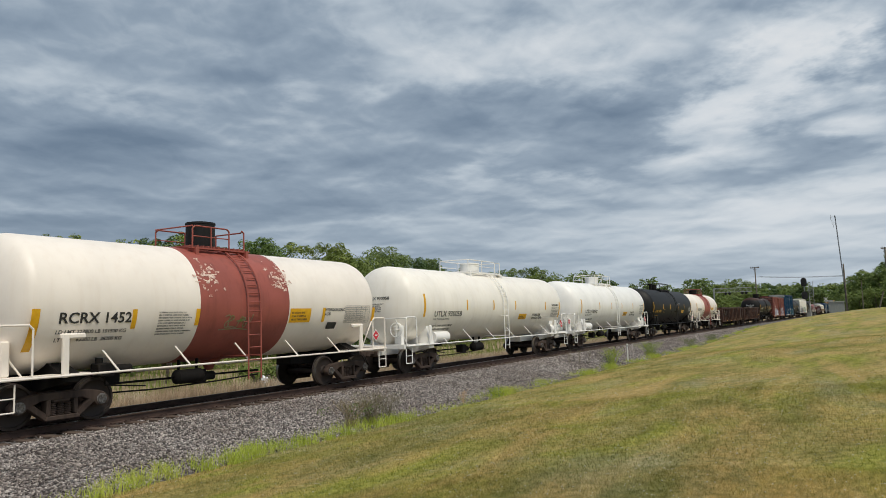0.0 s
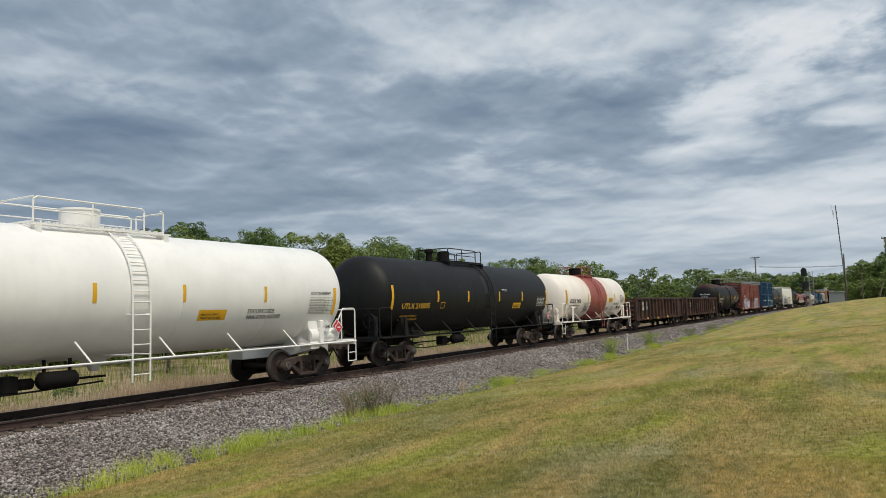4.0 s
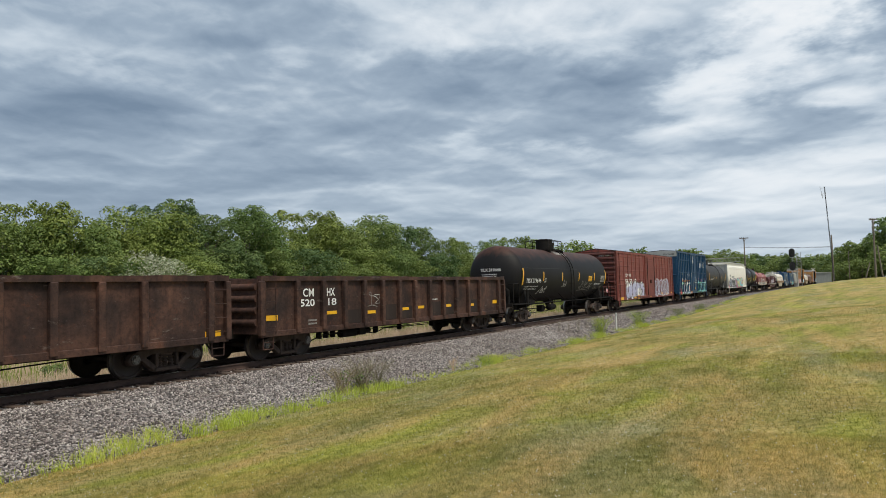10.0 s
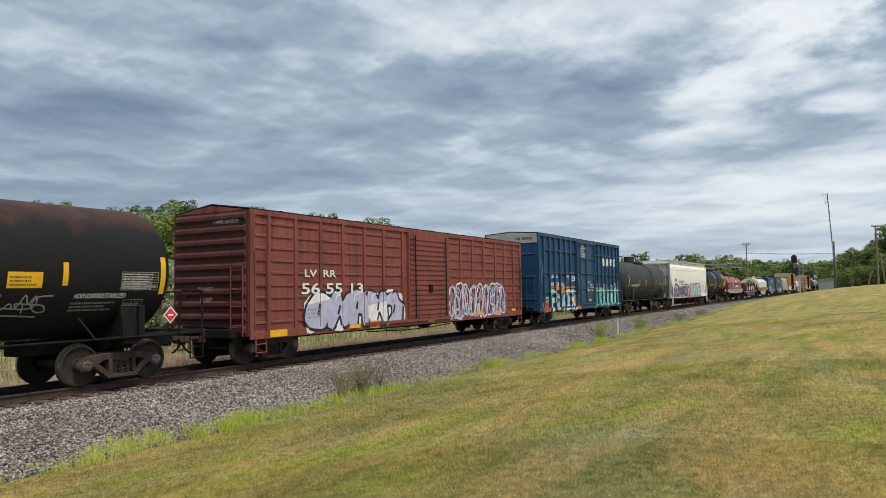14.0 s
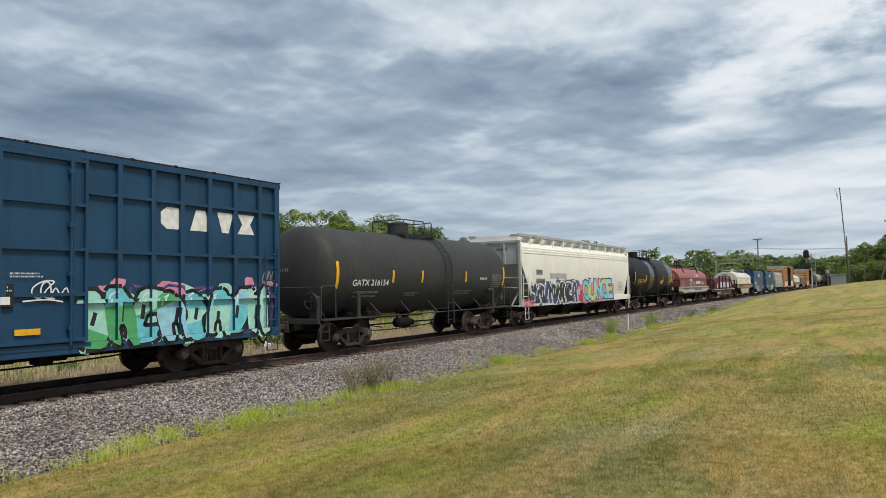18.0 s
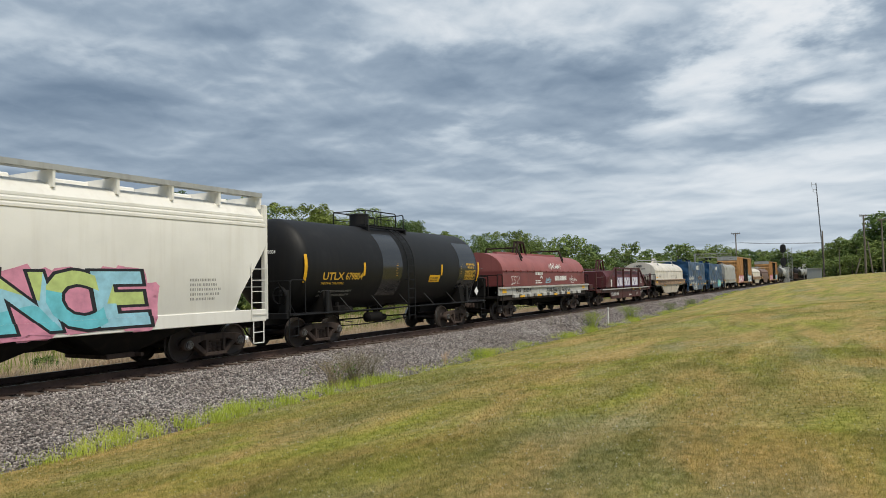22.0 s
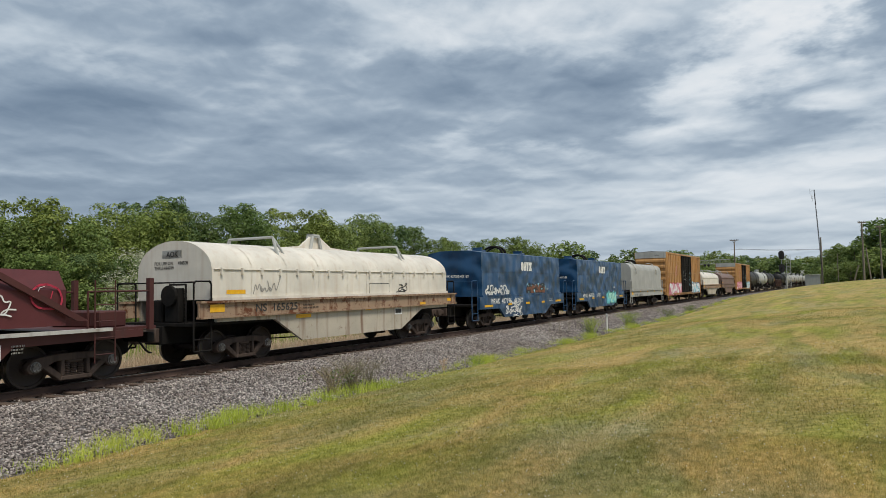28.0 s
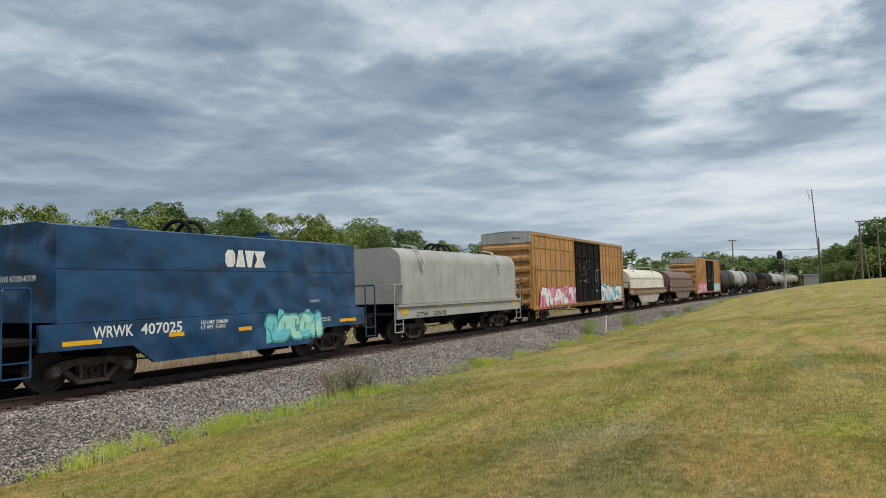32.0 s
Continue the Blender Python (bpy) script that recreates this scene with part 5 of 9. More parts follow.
def all_tanks():
    W, K, Y = M["lettering_white"], M["lettering_black"], M["lettering_yellow"]
    for which in (0, 1):
        x, half = ((13.95, 7.1), (81.3, 7.4))[which]
        label = ("cream-white tank car with a red band and black dome", "stained white tank car with a wide red band")[which]
        tank, axis, r = ((6.2, 2.55, 1.5), (6.28, 2.45, 1.4))[which]
        car, lay = tank_car(label, x, half, tank, 4.85, M["cream_tank" if which else "white_tank"], M["red_band"], M["white_tank"], band=(-1.6, 1.6), band_mat=M["red_band"], ladder_x=0.15 if not which else 0.05, deck=(-2.0, 1.35), dome=(-0.88, 0.26), dome_h=0.5 if which else 0.78, dome_mat=M["black_tank" if not which else "under"],
                            stripes=[(-5.7, 2.0 if which else 1.56, 2.86 if which else 2.4, 0.17), (-2.05 if which else -3.45, 2.2 if which else 1.96, 2.64 if which else 2.39, 0.12), (-1.67 if not which else 1.62, 2.0 if not which else 2.23, 2.4 if not which else 2.64, 0.12), (3.15 if not which else 3.38, 2.0 if not which else 2.25, 2.42 if not which else 2.67, 0.12), (5.72, 2.05 if which else 1.99, 2.88 if which else 2.43, 0.14)], bent=True, zc=axis, r=r)
        s = -0.6 if not which else -0.2
        if not which:
            letters("RCRX 1452", -4.6 + s, -2.92 + s, 2.10, 2.33, lay, K, car)
            letters("LD LMT 223800 LB 101500 KG", -4.62 + s, -3.0 + s, 1.89, 1.97, lay, K, car)
            letters("LT WT   62200 LB  28200 KG", -4.6 + s, -3.05 + s, 1.73, 1.81, lay, K, car)
            letters("HYDROCHLORIC\nACID", 3.8 + s, 4.75 + s, 2.19, 2.41, lay, K, car)
            bars(lay, -2.2 + s, -1.15 + s, 1.80, 2.36, 9, K, car, 1)
        else:
            letters("RCRX 2428", -4.95 + s, -3.18 + s, 2.10, 2.33, lay, K, car)
            letters("LD LMT 205900 LB 93400 KG", -5.0 + s, -3.3 + s, 1.92, 2.0, lay, K, car)
            letters("LT WT   57100 LB  25900 KG", -5.0 + s, -3.4 + s, 1.77, 1.85, lay, K, car)
            letters("HYDROCHLORIC ACID", 3.2, 4.42, 1.94, 2.07, lay, K, car)
            letters("AAR-ST-447", 4.62, 5.05, 2.52, 2.6, lay, K, car)
            diamond(lay, 4.78, 1.76, 0.15, M["lettering_black"], car, "black diamond hazard placard")
            bars(lay, -2.4 + s, -1.45 + s, 1.55, 2.15, 9, K, car, 2)
            bars(lay, 1.65, 2.5, 1.62, 1.84, 3, K, car, 3)
            bars(lay, 2.88, 3.6, 1.6, 1.86, 4, K, car, 6)
        sq = mark("warning_panel", lay, 2.25 + s, 3.15 + s, 2.0 if not which else 2.13, 2.4, M["yellow"], car, "yellow warning panel")
        bars(round_side(axis, r, 0.016), 2.33 + s, 3.05 + s, 2.06 if not which else 2.18, 2.35, 3, K, sq, 4)
        data_table(lay, 4.62 if which else 4.2, 5.5, 2.1 if which else 1.95, 2.48, 8, car, 5, M["faint"], M["faint"])
        mark("placard_block", lay, 4.05 if which else 3.4, 4.48 if which else 3.85, 1.68 if which else 1.78, 1.86 if which else 1.98, M["lettering_black"], car)
        if not which:
            tag(round_side(2.55, 1.506), -0.9, 0.1, 1.9, 2.25, M["weed"], car, 3)
            for k, (px, pz, pw, ph) in enumerate(((-1.25, 3.25, 0.33, 0.4), (1.35, 3.25, 0.35, 0.35))):
                bm = BM()
                rnd = random.Random(20 + k)
                for j in range(60):
                    blob(bm, round_side(2.55, 1.506), px + rnd.gauss(0, 0.55) * pw, pz + rnd.gauss(0, 0.5) * ph, rnd.uniform(0.01, 0.07), rnd.uniform(0.01, 0.045), rnd, 0, 0.00006 * j, 0.7, 12)
                tagged(part("paint_chip", bm, M["chipped"], car, "white undercoat showing through"), kind="stuff")
        letters(("RCRX 1452", "RCRX 2428")[which], -0.75, 0.1, 2.62, 2.75, on_head(tank, r, 0.62, axis), K, car)
    # two long insulated white cars
    for which, x in enumerate((29.9, 47.6)):
        car, lay = tank_car("bright white tank car with white rails and ladder", x, 8.85, 7.95, 6.3, M["white_clean" if which else "white_warm"], M["white_clean"], M["white_clean"], ladder_x=0.1, deck=(-2.7, 2.1), dome=(-1.05, 0.25), dome_mat=M["white_clean"], seams=(-5.8, -3.0, 1.3, 4.3), head=0.7,
                            stripes=[(-6.9, 2.08, 2.94, 0.13), (-3.52, 2.32, 2.74, 0.1), (-1.0, 2.32, 2.74, 0.1), (1.35, 2.32, 2.74, 0.1), (4.1 if which else 5.1, 2.3, 2.73, 0.1), (7.1, 1.9, 2.72, 0.13)])
        letters("UTLX 930942" if which else "UTLX 930058", -6.15, -3.95, 2.07, 2.29, lay, K, car)
        letters("THE TANK CAR PEOPLE", -6.15, -4.9, 1.94, 2.01, lay, K, car)
        bars(lay, -6.1, -4.2, 1.55, 1.82, 2, K, car, 12)
        sq = mark("warning_panel", lay, 1.85, 2.75, 1.86, 2.12, M["yellow"], car, "yellow warning panel")
        bars(round_side(2.55, 1.5, 0.01), 1.93, 2.67, 1.9, 2.07, 2, K, sq, 13)
        letters("ETHYLENE OXIDE\nINHALATION HAZARD", 3.5, 4.8, 1.85, 2.12, lay, K, car)
        data_table(lay, 5.95, 7.0, 1.95, 2.42, 6, car, 14, M["faint"], M["faint"])
        letters("DOT105H500W", 6.0, 6.9, 2.5, 2.6, lay, K, car)
        for ca, cb in ((-6.0, -4.9), (6.1, 7.4)):
            part("white_reservoir", cyl(BM(), (ca, -1.2, 1.28), (cb, -1.2, 1.28), 0.22, 14), M["white_clean"], car, "white cylinder on the platform", True)
        for dx in (-0.24, 0.24):
            diamond(lambda u, z: (u, -1.5, z), 6.95 + dx, 1.55, 0.2, M["placard_white" if dx < 0 else "placard_red"], car, "diamond hazard placard")
        letters("1040", 6.59, 6.83, 1.50, 1.60, lambda u, z: (u, -1.512, z), K, car)
        diamond(lambda u, z: (u, -1.05, z), -7.95, 1.62, 0.19, M["placard_red"], car, "red diamond hazard placard") if which else None
        letters("UTLX 930942" if which else "UTLX 930058", -0.45, 0.55, 2.75, 2.87, on_head(7.95, 1.5, 0.7, 2.55), K, car)
        bars(on_head(7.95, 1.5, 0.7, 2.55), -0.4, 0.4, 2.3, 2.65, 5, K, car, 15)
    # black cars
    car, lay = tank_car("matt black tank car with yellow stripes and lettering", 65.18, 8.7, 7.88, 6.2, M["black_tank"], M["under"], M["black_tank"], ladder_x=0.5, deck=(-2.7, 1.9), dome=(-1.4, -0.65), extra_dome=-2.25, dome_mat=M["under"], seams=(-0.9, 0.2),
                        stripes=[(-7.2, 2.0, 2.86, 0.14), (-4.05, 2.26, 2.69, 0.12), (-1.54, 2.25, 2.69, 0.12), (1.45, 2.26, 2.69, 0.12), (4.0, 2.26, 2.71, 0.12), (7.1, 1.99, 2.82, 0.14)], head=0.78, zc=2.53, r=1.47)
    letters("UTLX 210805", -6.55, -4.62, 2.02, 2.22, lay, Y, car)
    bars(lay, -6.5, -5.0, 1.6, 1.85, 2, Y, car, 21)
    data_table(lay, 5.85, 6.95, 2.0, 2.45, 6, car, 22, M["faint"], M["lettering_white"])
    sq = mark("warning_panel", lay, 3.0, 3.9, 1.92, 2.18, M["yellow"], car, "yellow warning panel")
    bars(round_side(2.53, 1.47, 0.01), 3.08, 3.82, 1.97, 2.13, 2, K, sq, 23)
    for a, b, c, d in ((-3.8, -3.48, 2.01, 2.25),):
        bm = BM()
        for q in ((a, b, c, c + 0.02), (a, b, d - 0.02, d), (a, a + 0.02, c, d), (b - 0.02, b, c, d)):
            patch(bm, lay, *q, 2)
        part("stencil_frame", bm, Y, car)
    mark("bare_patch", lay, 0.0, 0.33, 2.6, 3.4, M["grey_black"], car, "scuffed greyish patch of paint")
    bars(lay, 1.75, 2.3, 2.72, 2.84, 2, W, car, 24)
    car, lay = tank_car("black tank car with a rust-brown crown and white lettering", 132.35, 8.95, 7.75, 6.3, M["rusty_black"], M["under"], M["under"], ladder_x=0.18, deck=(-2.2, 1.5), dome=(-0.95, 0.5), dome_h=0.66, extra_dome=0.9, dome_mat=M["under"], head=0.75,
                        stripes=[(-7.05, 2.0, 2.86, 0.14), (-4.25, 2.2, 2.67, 0.12), (-1.32, 2.2, 2.66, 0.12), (1.6, 2.2, 2.67, 0.12), (4.63, 2.2, 2.68, 0.12), (7.05, 2.0, 2.86, 0.14)])
    letters("TILX 319646", -6.62, -4.59, 2.10, 2.33, lay, W, car)
    letters("LD LMT 197700 LB 89700 KG", -6.6, -4.87, 1.88, 1.95, lay, W, car)
    letters("LT WT   65300 LB  29600 KG", -6.6, -5.0, 1.75, 1.82, lay, W, car)
    sq = mark("warning_panel", lay, 3.45, 4.15, 2.15, 2.47, M["yellow"], car, "yellow warning panel")
    bars(round_side(2.55, 1.5, 0.01), 3.5, 4.1, 2.2, 2.42, 3, K, sq, 31)
    bm = BM()
    for q in ((-4.1, -3.78, 2.12, 2.14), (-4.1, -3.78, 2.33, 2.35), (-4.1, -4.08, 2.12, 2.35), (-3.8, -3.78, 2.12, 2.35)):
        patch(bm, lay, *q, 2)
    part("stencil_frame", bm, W, car)
    bars(lay, -4.05, -3.84, 2.16, 2.31, 2, W, car, 32)
    data_table(lay, 5.95, 6.92, 2.1, 2.5, 7, car, 33, M["faint"], W)
    tag(lay, -4.6, -3.5, 1.55, 1.9, W, car, 34)
    tag(lay, 1.9, 4.2, 1.65, 2.15, M["faint"], car, 35)
    tag(lay, -1.2, -0.6, 1.9, 2.2, M["faint"], car, 36)
    letters("ACRYLONITRILE STABILIZED", 4.88, 6.12, 1.93, 2.03, lay, W, car)
    bars(lay, 4.85, 6.0, 1.66, 1.88, 3, M["faint"], car, 37)
    data_table(lay, 6.1, 6.6, 1.62, 1.88, 2, car, 38, M["faint"], M["faint"])
    letters("TILX 319646", -0.6, 0.55, 2.72, 2.88, on_head(7.75, 1.5, 0.75, 2.55), W, car)
    bars(on_head(7.75, 1.5, 0.75, 2.55), -0.5, 0.4, 2.45, 2.64, 2, W, car, 37)
    mark("dried_spill", lay, -0.75, 0.95, 3.72, 3.95, M["dull_spill"], car, "pale dried spill beside the manway")
    mark("scraped_line", lay, -7.0, 1.3, 2.86, 2.875, M["grey_black"], car)
    for which, (x, half) in enumerate(((187.07, 7.5), (221.32, 7.35))):
        if which == 0:
            car, lay = tank_car("faded grey-black tank car with white lettering", x, half, 6.65, 4.75, M["grey_black"], M["under"], M["grey_black"], ladder_x=0.92, deck=(-1.9, 1.7), dome=(-1.0, 0.2), dome_mat=M["grey_black"], seams=(-2.57, -0.12, 4.64),
                                stripes=[(-6.05, 2.0, 2.87, 0.14), (-2.95, 2.18, 2.61, 0.12), (-1.02, 2.18, 2.62, 0.12), (2.4, 2.18, 2.62, 0.12), (6.03, 2.0, 2.85, 0.14)], bent=True)
            letters("GATX 216154", -5.25, -3.2, 2.08, 2.29, lay, W, car)
            bars(lay, -5.05, -3.35, 1.70, 1.96, 2, M["faint"], car, 41)
            bars(lay, -2.0, -0.9, 1.7, 1.86, 2, M["faint"], car, 42)
            bars(lay, 4.85, 6.0, 1.95, 2.55, 7, M["faint"], car, 43)
            bars(lay, 1.7, 3.4, 1.7, 1.9, 2, M["faint"], car, 44)
            letters("FRA AIP", 3.7, 4.35, 2.28, 2.38, lay, W, car)
            letters("GATX 216154", -0.9, 0.0, 2.55, 2.68, on_head(6.65, 1.5, 0.62, 2.55), M["faint"], car)
        else:
            car, lay = tank_car("glossy black tank car with yellow stencilled lettering", x, half, 6.4, 4.7, M["black_tank"], M["under"], M["black_tank"], ladder_x=0.05, deck=(-2.5, 1.65), dome=(-1.6, -0.55), dome_mat=M["black_tank"], bent=False, placard=False,
                                stripes=[(-5.98, 2.0, 2.87, 0.14), (-2.88, 2.2, 2.65, 0.12), (-0.8, 2.2, 2.66, 0.12), (2.6, 2.2, 2.64, 0.12), (4.35, 2.2, 2.66, 0.12), (6.0, 1.95, 2.78, 0.14)])
            letters("UTLX", -5.1, -4.0, 2.07, 2.31, lay, Y, car)
            letters("679804", -3.9, -2.95, 2.07, 2.31, lay, Y, car)
            letters("THE TANK CAR PEOPLE", -5.15, -3.95, 1.93, 2.0, lay, Y, car)
            bars(lay, -5.1, -3.3, 1.55, 1.8, 2, M["faint"], car, 52)
            sq = mark("warning_panel", lay, 1.65, 2.5, 1.94, 2.22, M["yellow"], car, "yellow warning panel")
            bars(round_side(2.55, 1.5, 0.01), 1.72, 2.43, 1.99, 2.17, 2, K, sq, 53)
            letters("METHYLENE DIPHENYL", 4.75, 5.65, 2.63, 2.72, round_side(2.55, 1.5, 0.012), Y, car)
            letters("DIISOCYANATE", 4.9, 5.5, 2.5, 2.59, round_side(2.55, 1.5, 0.012), Y, car)
            data_table(round_side(2.55, 1.5, 0.012), 4.7, 5.7, 2.02, 2.42, 7, car, 55, M["lettering_yellow"], M["lettering_yellow"])
            part("glossy_patch", patch(BM(), lay, -1.75, -0.45, 1.5, 3.72, 40, 2), M["gloss_black"], car, "glossy fresh paint patch", True)
            part("glossy_patch", patch(BM(), lay, 4.15, 5.75, 1.6, 3.6, 40, 2), M["gloss_black"], car, "glossy fresh paint patch", True)
            letters("UTLX 679804", -0.2, 0.6, 2.9, 3.02, on_head(6.4, 1.5, 0.62, 2.55), W, car)
            diamond(lambda u, z: (u, -1.5, z), 5.75, 1.5, 0.2, M["placard_white"], car, "white diamond hazard placard")
    # tank cars at the tail, dark first, then pale
    x = 400.3
    for k, (mat, name) in enumerate((("grey_black", "sooty dark grey tank car near the tail"), ("hopper_grey", "dull silver-grey tank car near the tail"), ("grey_black", "sooty dark grey tank car near the tail"))):
        tank_car(name, x, 8.1, 7.0, 5.4, M[mat], M["under"], M["under"], stripes=[(-6.3, 2.0, 2.86, 0.14), (6.3, 2.0, 2.86, 0.14)], seams=(-3.0, 0.5, 3.5), ladder_x=0.2)
        x += 16.3
    x = 484.5
    for k in range(5):
        tank_car("dull silver-grey tank car at the tail of the train", x, 8.2, 7.2, 5.5, M["coil_grey" if k % 2 else "hopper_grey"], M["under"], M["under"], stripes=[(-6.5, 2.0, 2.86, 0.14), (6.5, 2.0, 2.86, 0.14)], ladder_x=0.2)
        x += 16.5


M["gloss_black"] = paint("fresh glossy black paint", (0.016, 0.016, 0.017), dirt=(0.03, 0.03, 0.03), amount=0.2, roughness=0.2, spec=0.75)
all_tanks()

# ---------------------------------------------------------------- gondolas, boxcars, hopper
def centre_sill(car, half, mat, z0=0.66, z1=1.0):
    bm = BM()
    box(bm, -half + 0.7, half - 0.7, -0.33, 0.33, z0, z1, bevel=0.02)
    for s in (-1, 1):
        box(bm, s * (half - 0.75) - 0.1, s * (half - 0.75) + 0.1, -1.2, 1.2, 0.78, 1.02, bevel=0.02)
    return part("centre_sill", bm, mat, car)


def gondola(label, x, half, body, trucks, seed):
    """An open steel car with posts along its sides."""
    car = new_car("gondola_car", label, x, half, trucks)
    m = M["gondola"]
    rnd = random.Random(seed)
    zb, zt, y = 0.70, 2.32, 1.42
    for s in (-1, 1):
        bm = BM()
        box(bm, -body, body, s * y - 0.02, s * y + 0.02, zb + 0.1, zt)
        part("side_sheet", bm, m, car)
        bm = BM()
        n, prev = 60, None
        for k in range(n + 1):
            a, wob, bow = -body + 2 * body * k / n, 0.016 * rnd.uniform(-1, 1), 0.02 * math.sin(k * 0.31 + seed)
            c = s * (y + 0.03) + bow
            row = [bm.verts.new(p) for p in ((a, c - 0.09, zt - 0.05), (a, c + 0.09, zt - 0.05), (a, c + 0.09, zt + 0.09 + wob), (a, c - 0.09, zt + 0.09 + wob))]
            if prev:
                for i in range(4):
                    bm.faces.new((prev[i], row[i], row[(i + 1) % 4], prev[(i + 1) % 4]))
            else:
                bm.faces.new(row)
            prev = row
        bm.faces.new(prev[::-1])
        bmesh.ops.recalc_face_normals(bm, faces=bm.faces[:])
        part("top_chord", bm, m, car, "bent and worn top rail")
        bm = BM()
        box(bm, -body, body, min(s * y, s * (y + 0.10)), max(s * y, s * (y + 0.10)), zb, zb + 0.16, bevel=0.012)
        part("side_sill", bm, m, car)
        posts = [-body + 0.04, -6.55, -5.35] + [-4.27 + 1.085 * k for k in range(10)] + [body - 0.62, body - 0.04]
        for px in posts:
            bm = BM()
            w = 0.085
            prism_y = (s * (y + 0.02), s * (y + 0.17))
            outline = [(px - w, zb + 0.05), (px + w, zb + 0.05), (px + w, zt - 0.05), (px - w, zt - 0.05)]
            prism(bm, outline, min(prism_y), max(prism_y))
            bmesh.ops.bevel(bm, geom=bm.edges[:], offset=0.02, segments=1, affect="EDGES")
            part("side_post", bm, m, car)
    for s in (-1, 1):
        bm = BM()
        box(bm, s * body - 0.03, s * body + 0.03, -y, y, zb + 0.1, zt)
        for k in range(4):
            z = zb + 0.42 + 0.33 * k
            prof = [(-y, 0.0)]
            cyl(bm, (s * (body + 0.02), -y + 0.03, z), (s * (body + 0.02), y - 0.03, z), 0.10, 10)
        part("corrugated_end", bm, m, car, "corrugated rusty end wall", True)
        ladder(car, s * (body - 0.33), 0.42, zb + 0.1, zt - 0.1, -y - 0.16, m, 4)
        sill_step(car, s * (body - 0.33), -y - 0.05, m, 0.36, 0.75)
        bm = BM()
        box(bm, s * body - 0.35, s * body + 0.2, -0.5, 0.5, 0.66, 0.95, bevel=0.02)
        part("end_sill", bm, M["under"], car)
    bm = BM()
    box(bm, -body, body, -y, y, 0.92, 0.99)
    for k in range(9):
        fx = -body + 2 * body * (k + 0.5) / 9
        box(bm, fx - 0.06, fx + 0.06, -y + 0.05, y - 0.05, 0.74, 0.92)
    part("floor", bm, m, car)
    centre_sill(car, half, M["under"], 0.58, 0.92)
    # black brake gear and its long rods hang below the near side
    u = M["under"]
    bm = BM()
    cyl(bm, (-3.75, -0.9, 0.52), (-2.95, -0.9, 0.52), 0.13, 14)
    part("air_reservoir", bm, u, car, "dark steel air reservoir", True)
    bm = BM()
    box(bm, -2.85, -2.45, -1.05, -0.75, 0.42, 0.72, bevel=0.03)
    cyl(bm, (-2.5, -0.9, 0.55), (-2.1, -0.9, 0.55), 0.09, 10)
    part("brake_cylinder", bm, u, car)
    bm = BM()
    pipe(bm, [(-5.6, -0.9, 0.36), (-4.6, -0.9, 0.52), (-3.8, -0.9, 0.55)], 0.018, 6)
    pipe(bm, [(-4.8, -0.85, 0.62), (-2.2, -0.85, 0.46), (-1.7, -0.9, 0.42), (-1.2, -0.9, 0.55), (2.2, -0.9, 0.53), (4.6, -0.7, 0.6)], 0.018, 6)
    pipe(bm, [(-4.9, -1.0, 0.56), (-2.0, -1.0, 0.58), (2.2, -1.0, 0.60)], 0.014, 6)
    for q in (-4.9, -4.55, -4.2, -1.75, -0.2, 2.2):
        box(bm, q - 0.03, q + 0.03, -1.03, -0.85, 0.44, 0.76)
    part("brake_rigging", bm, u, car)
    bm = BM()
    for px in [-body + 0.12 + 0.115 * j for j in range(int((2 * body - 0.2) / 0.115))]:
        for z in (zb + 0.30, zb + 0.085):
            yy = -y - 0.02 if z > zb + 0.2 else -y - 0.10
            vs = [bm.verts.new((px + 0.016 * math.cos(a), yy - 0.001, z + 0.016 * math.sin(a))) for a in (0.5, 2.07, 3.64, 5.21)]
            tip = bm.verts.new((px, yy - 0.014, z))
            for i in range(4):
                bm.faces.new((vs[i], vs[(i + 1) % 4], tip))
    tagged(part("rivet_rows", bm, m, car), kind="stuff")
    for j, px in enumerate(posts[3:-3]):
        if (j + seed) % 3 != 2 and seed == 61:
            bm = BM()
            box(bm, px + 0.12, px + 0.96, -y - 0.026, -y - 0.015, zb + 0.18, zb + 0.52 + 0.1 * ((j * 5 + seed) % 3))
            part("repair_plate", bm, M["grimy_plate"], car, "dark welded repair plate")
    return car, flat(-1.448)


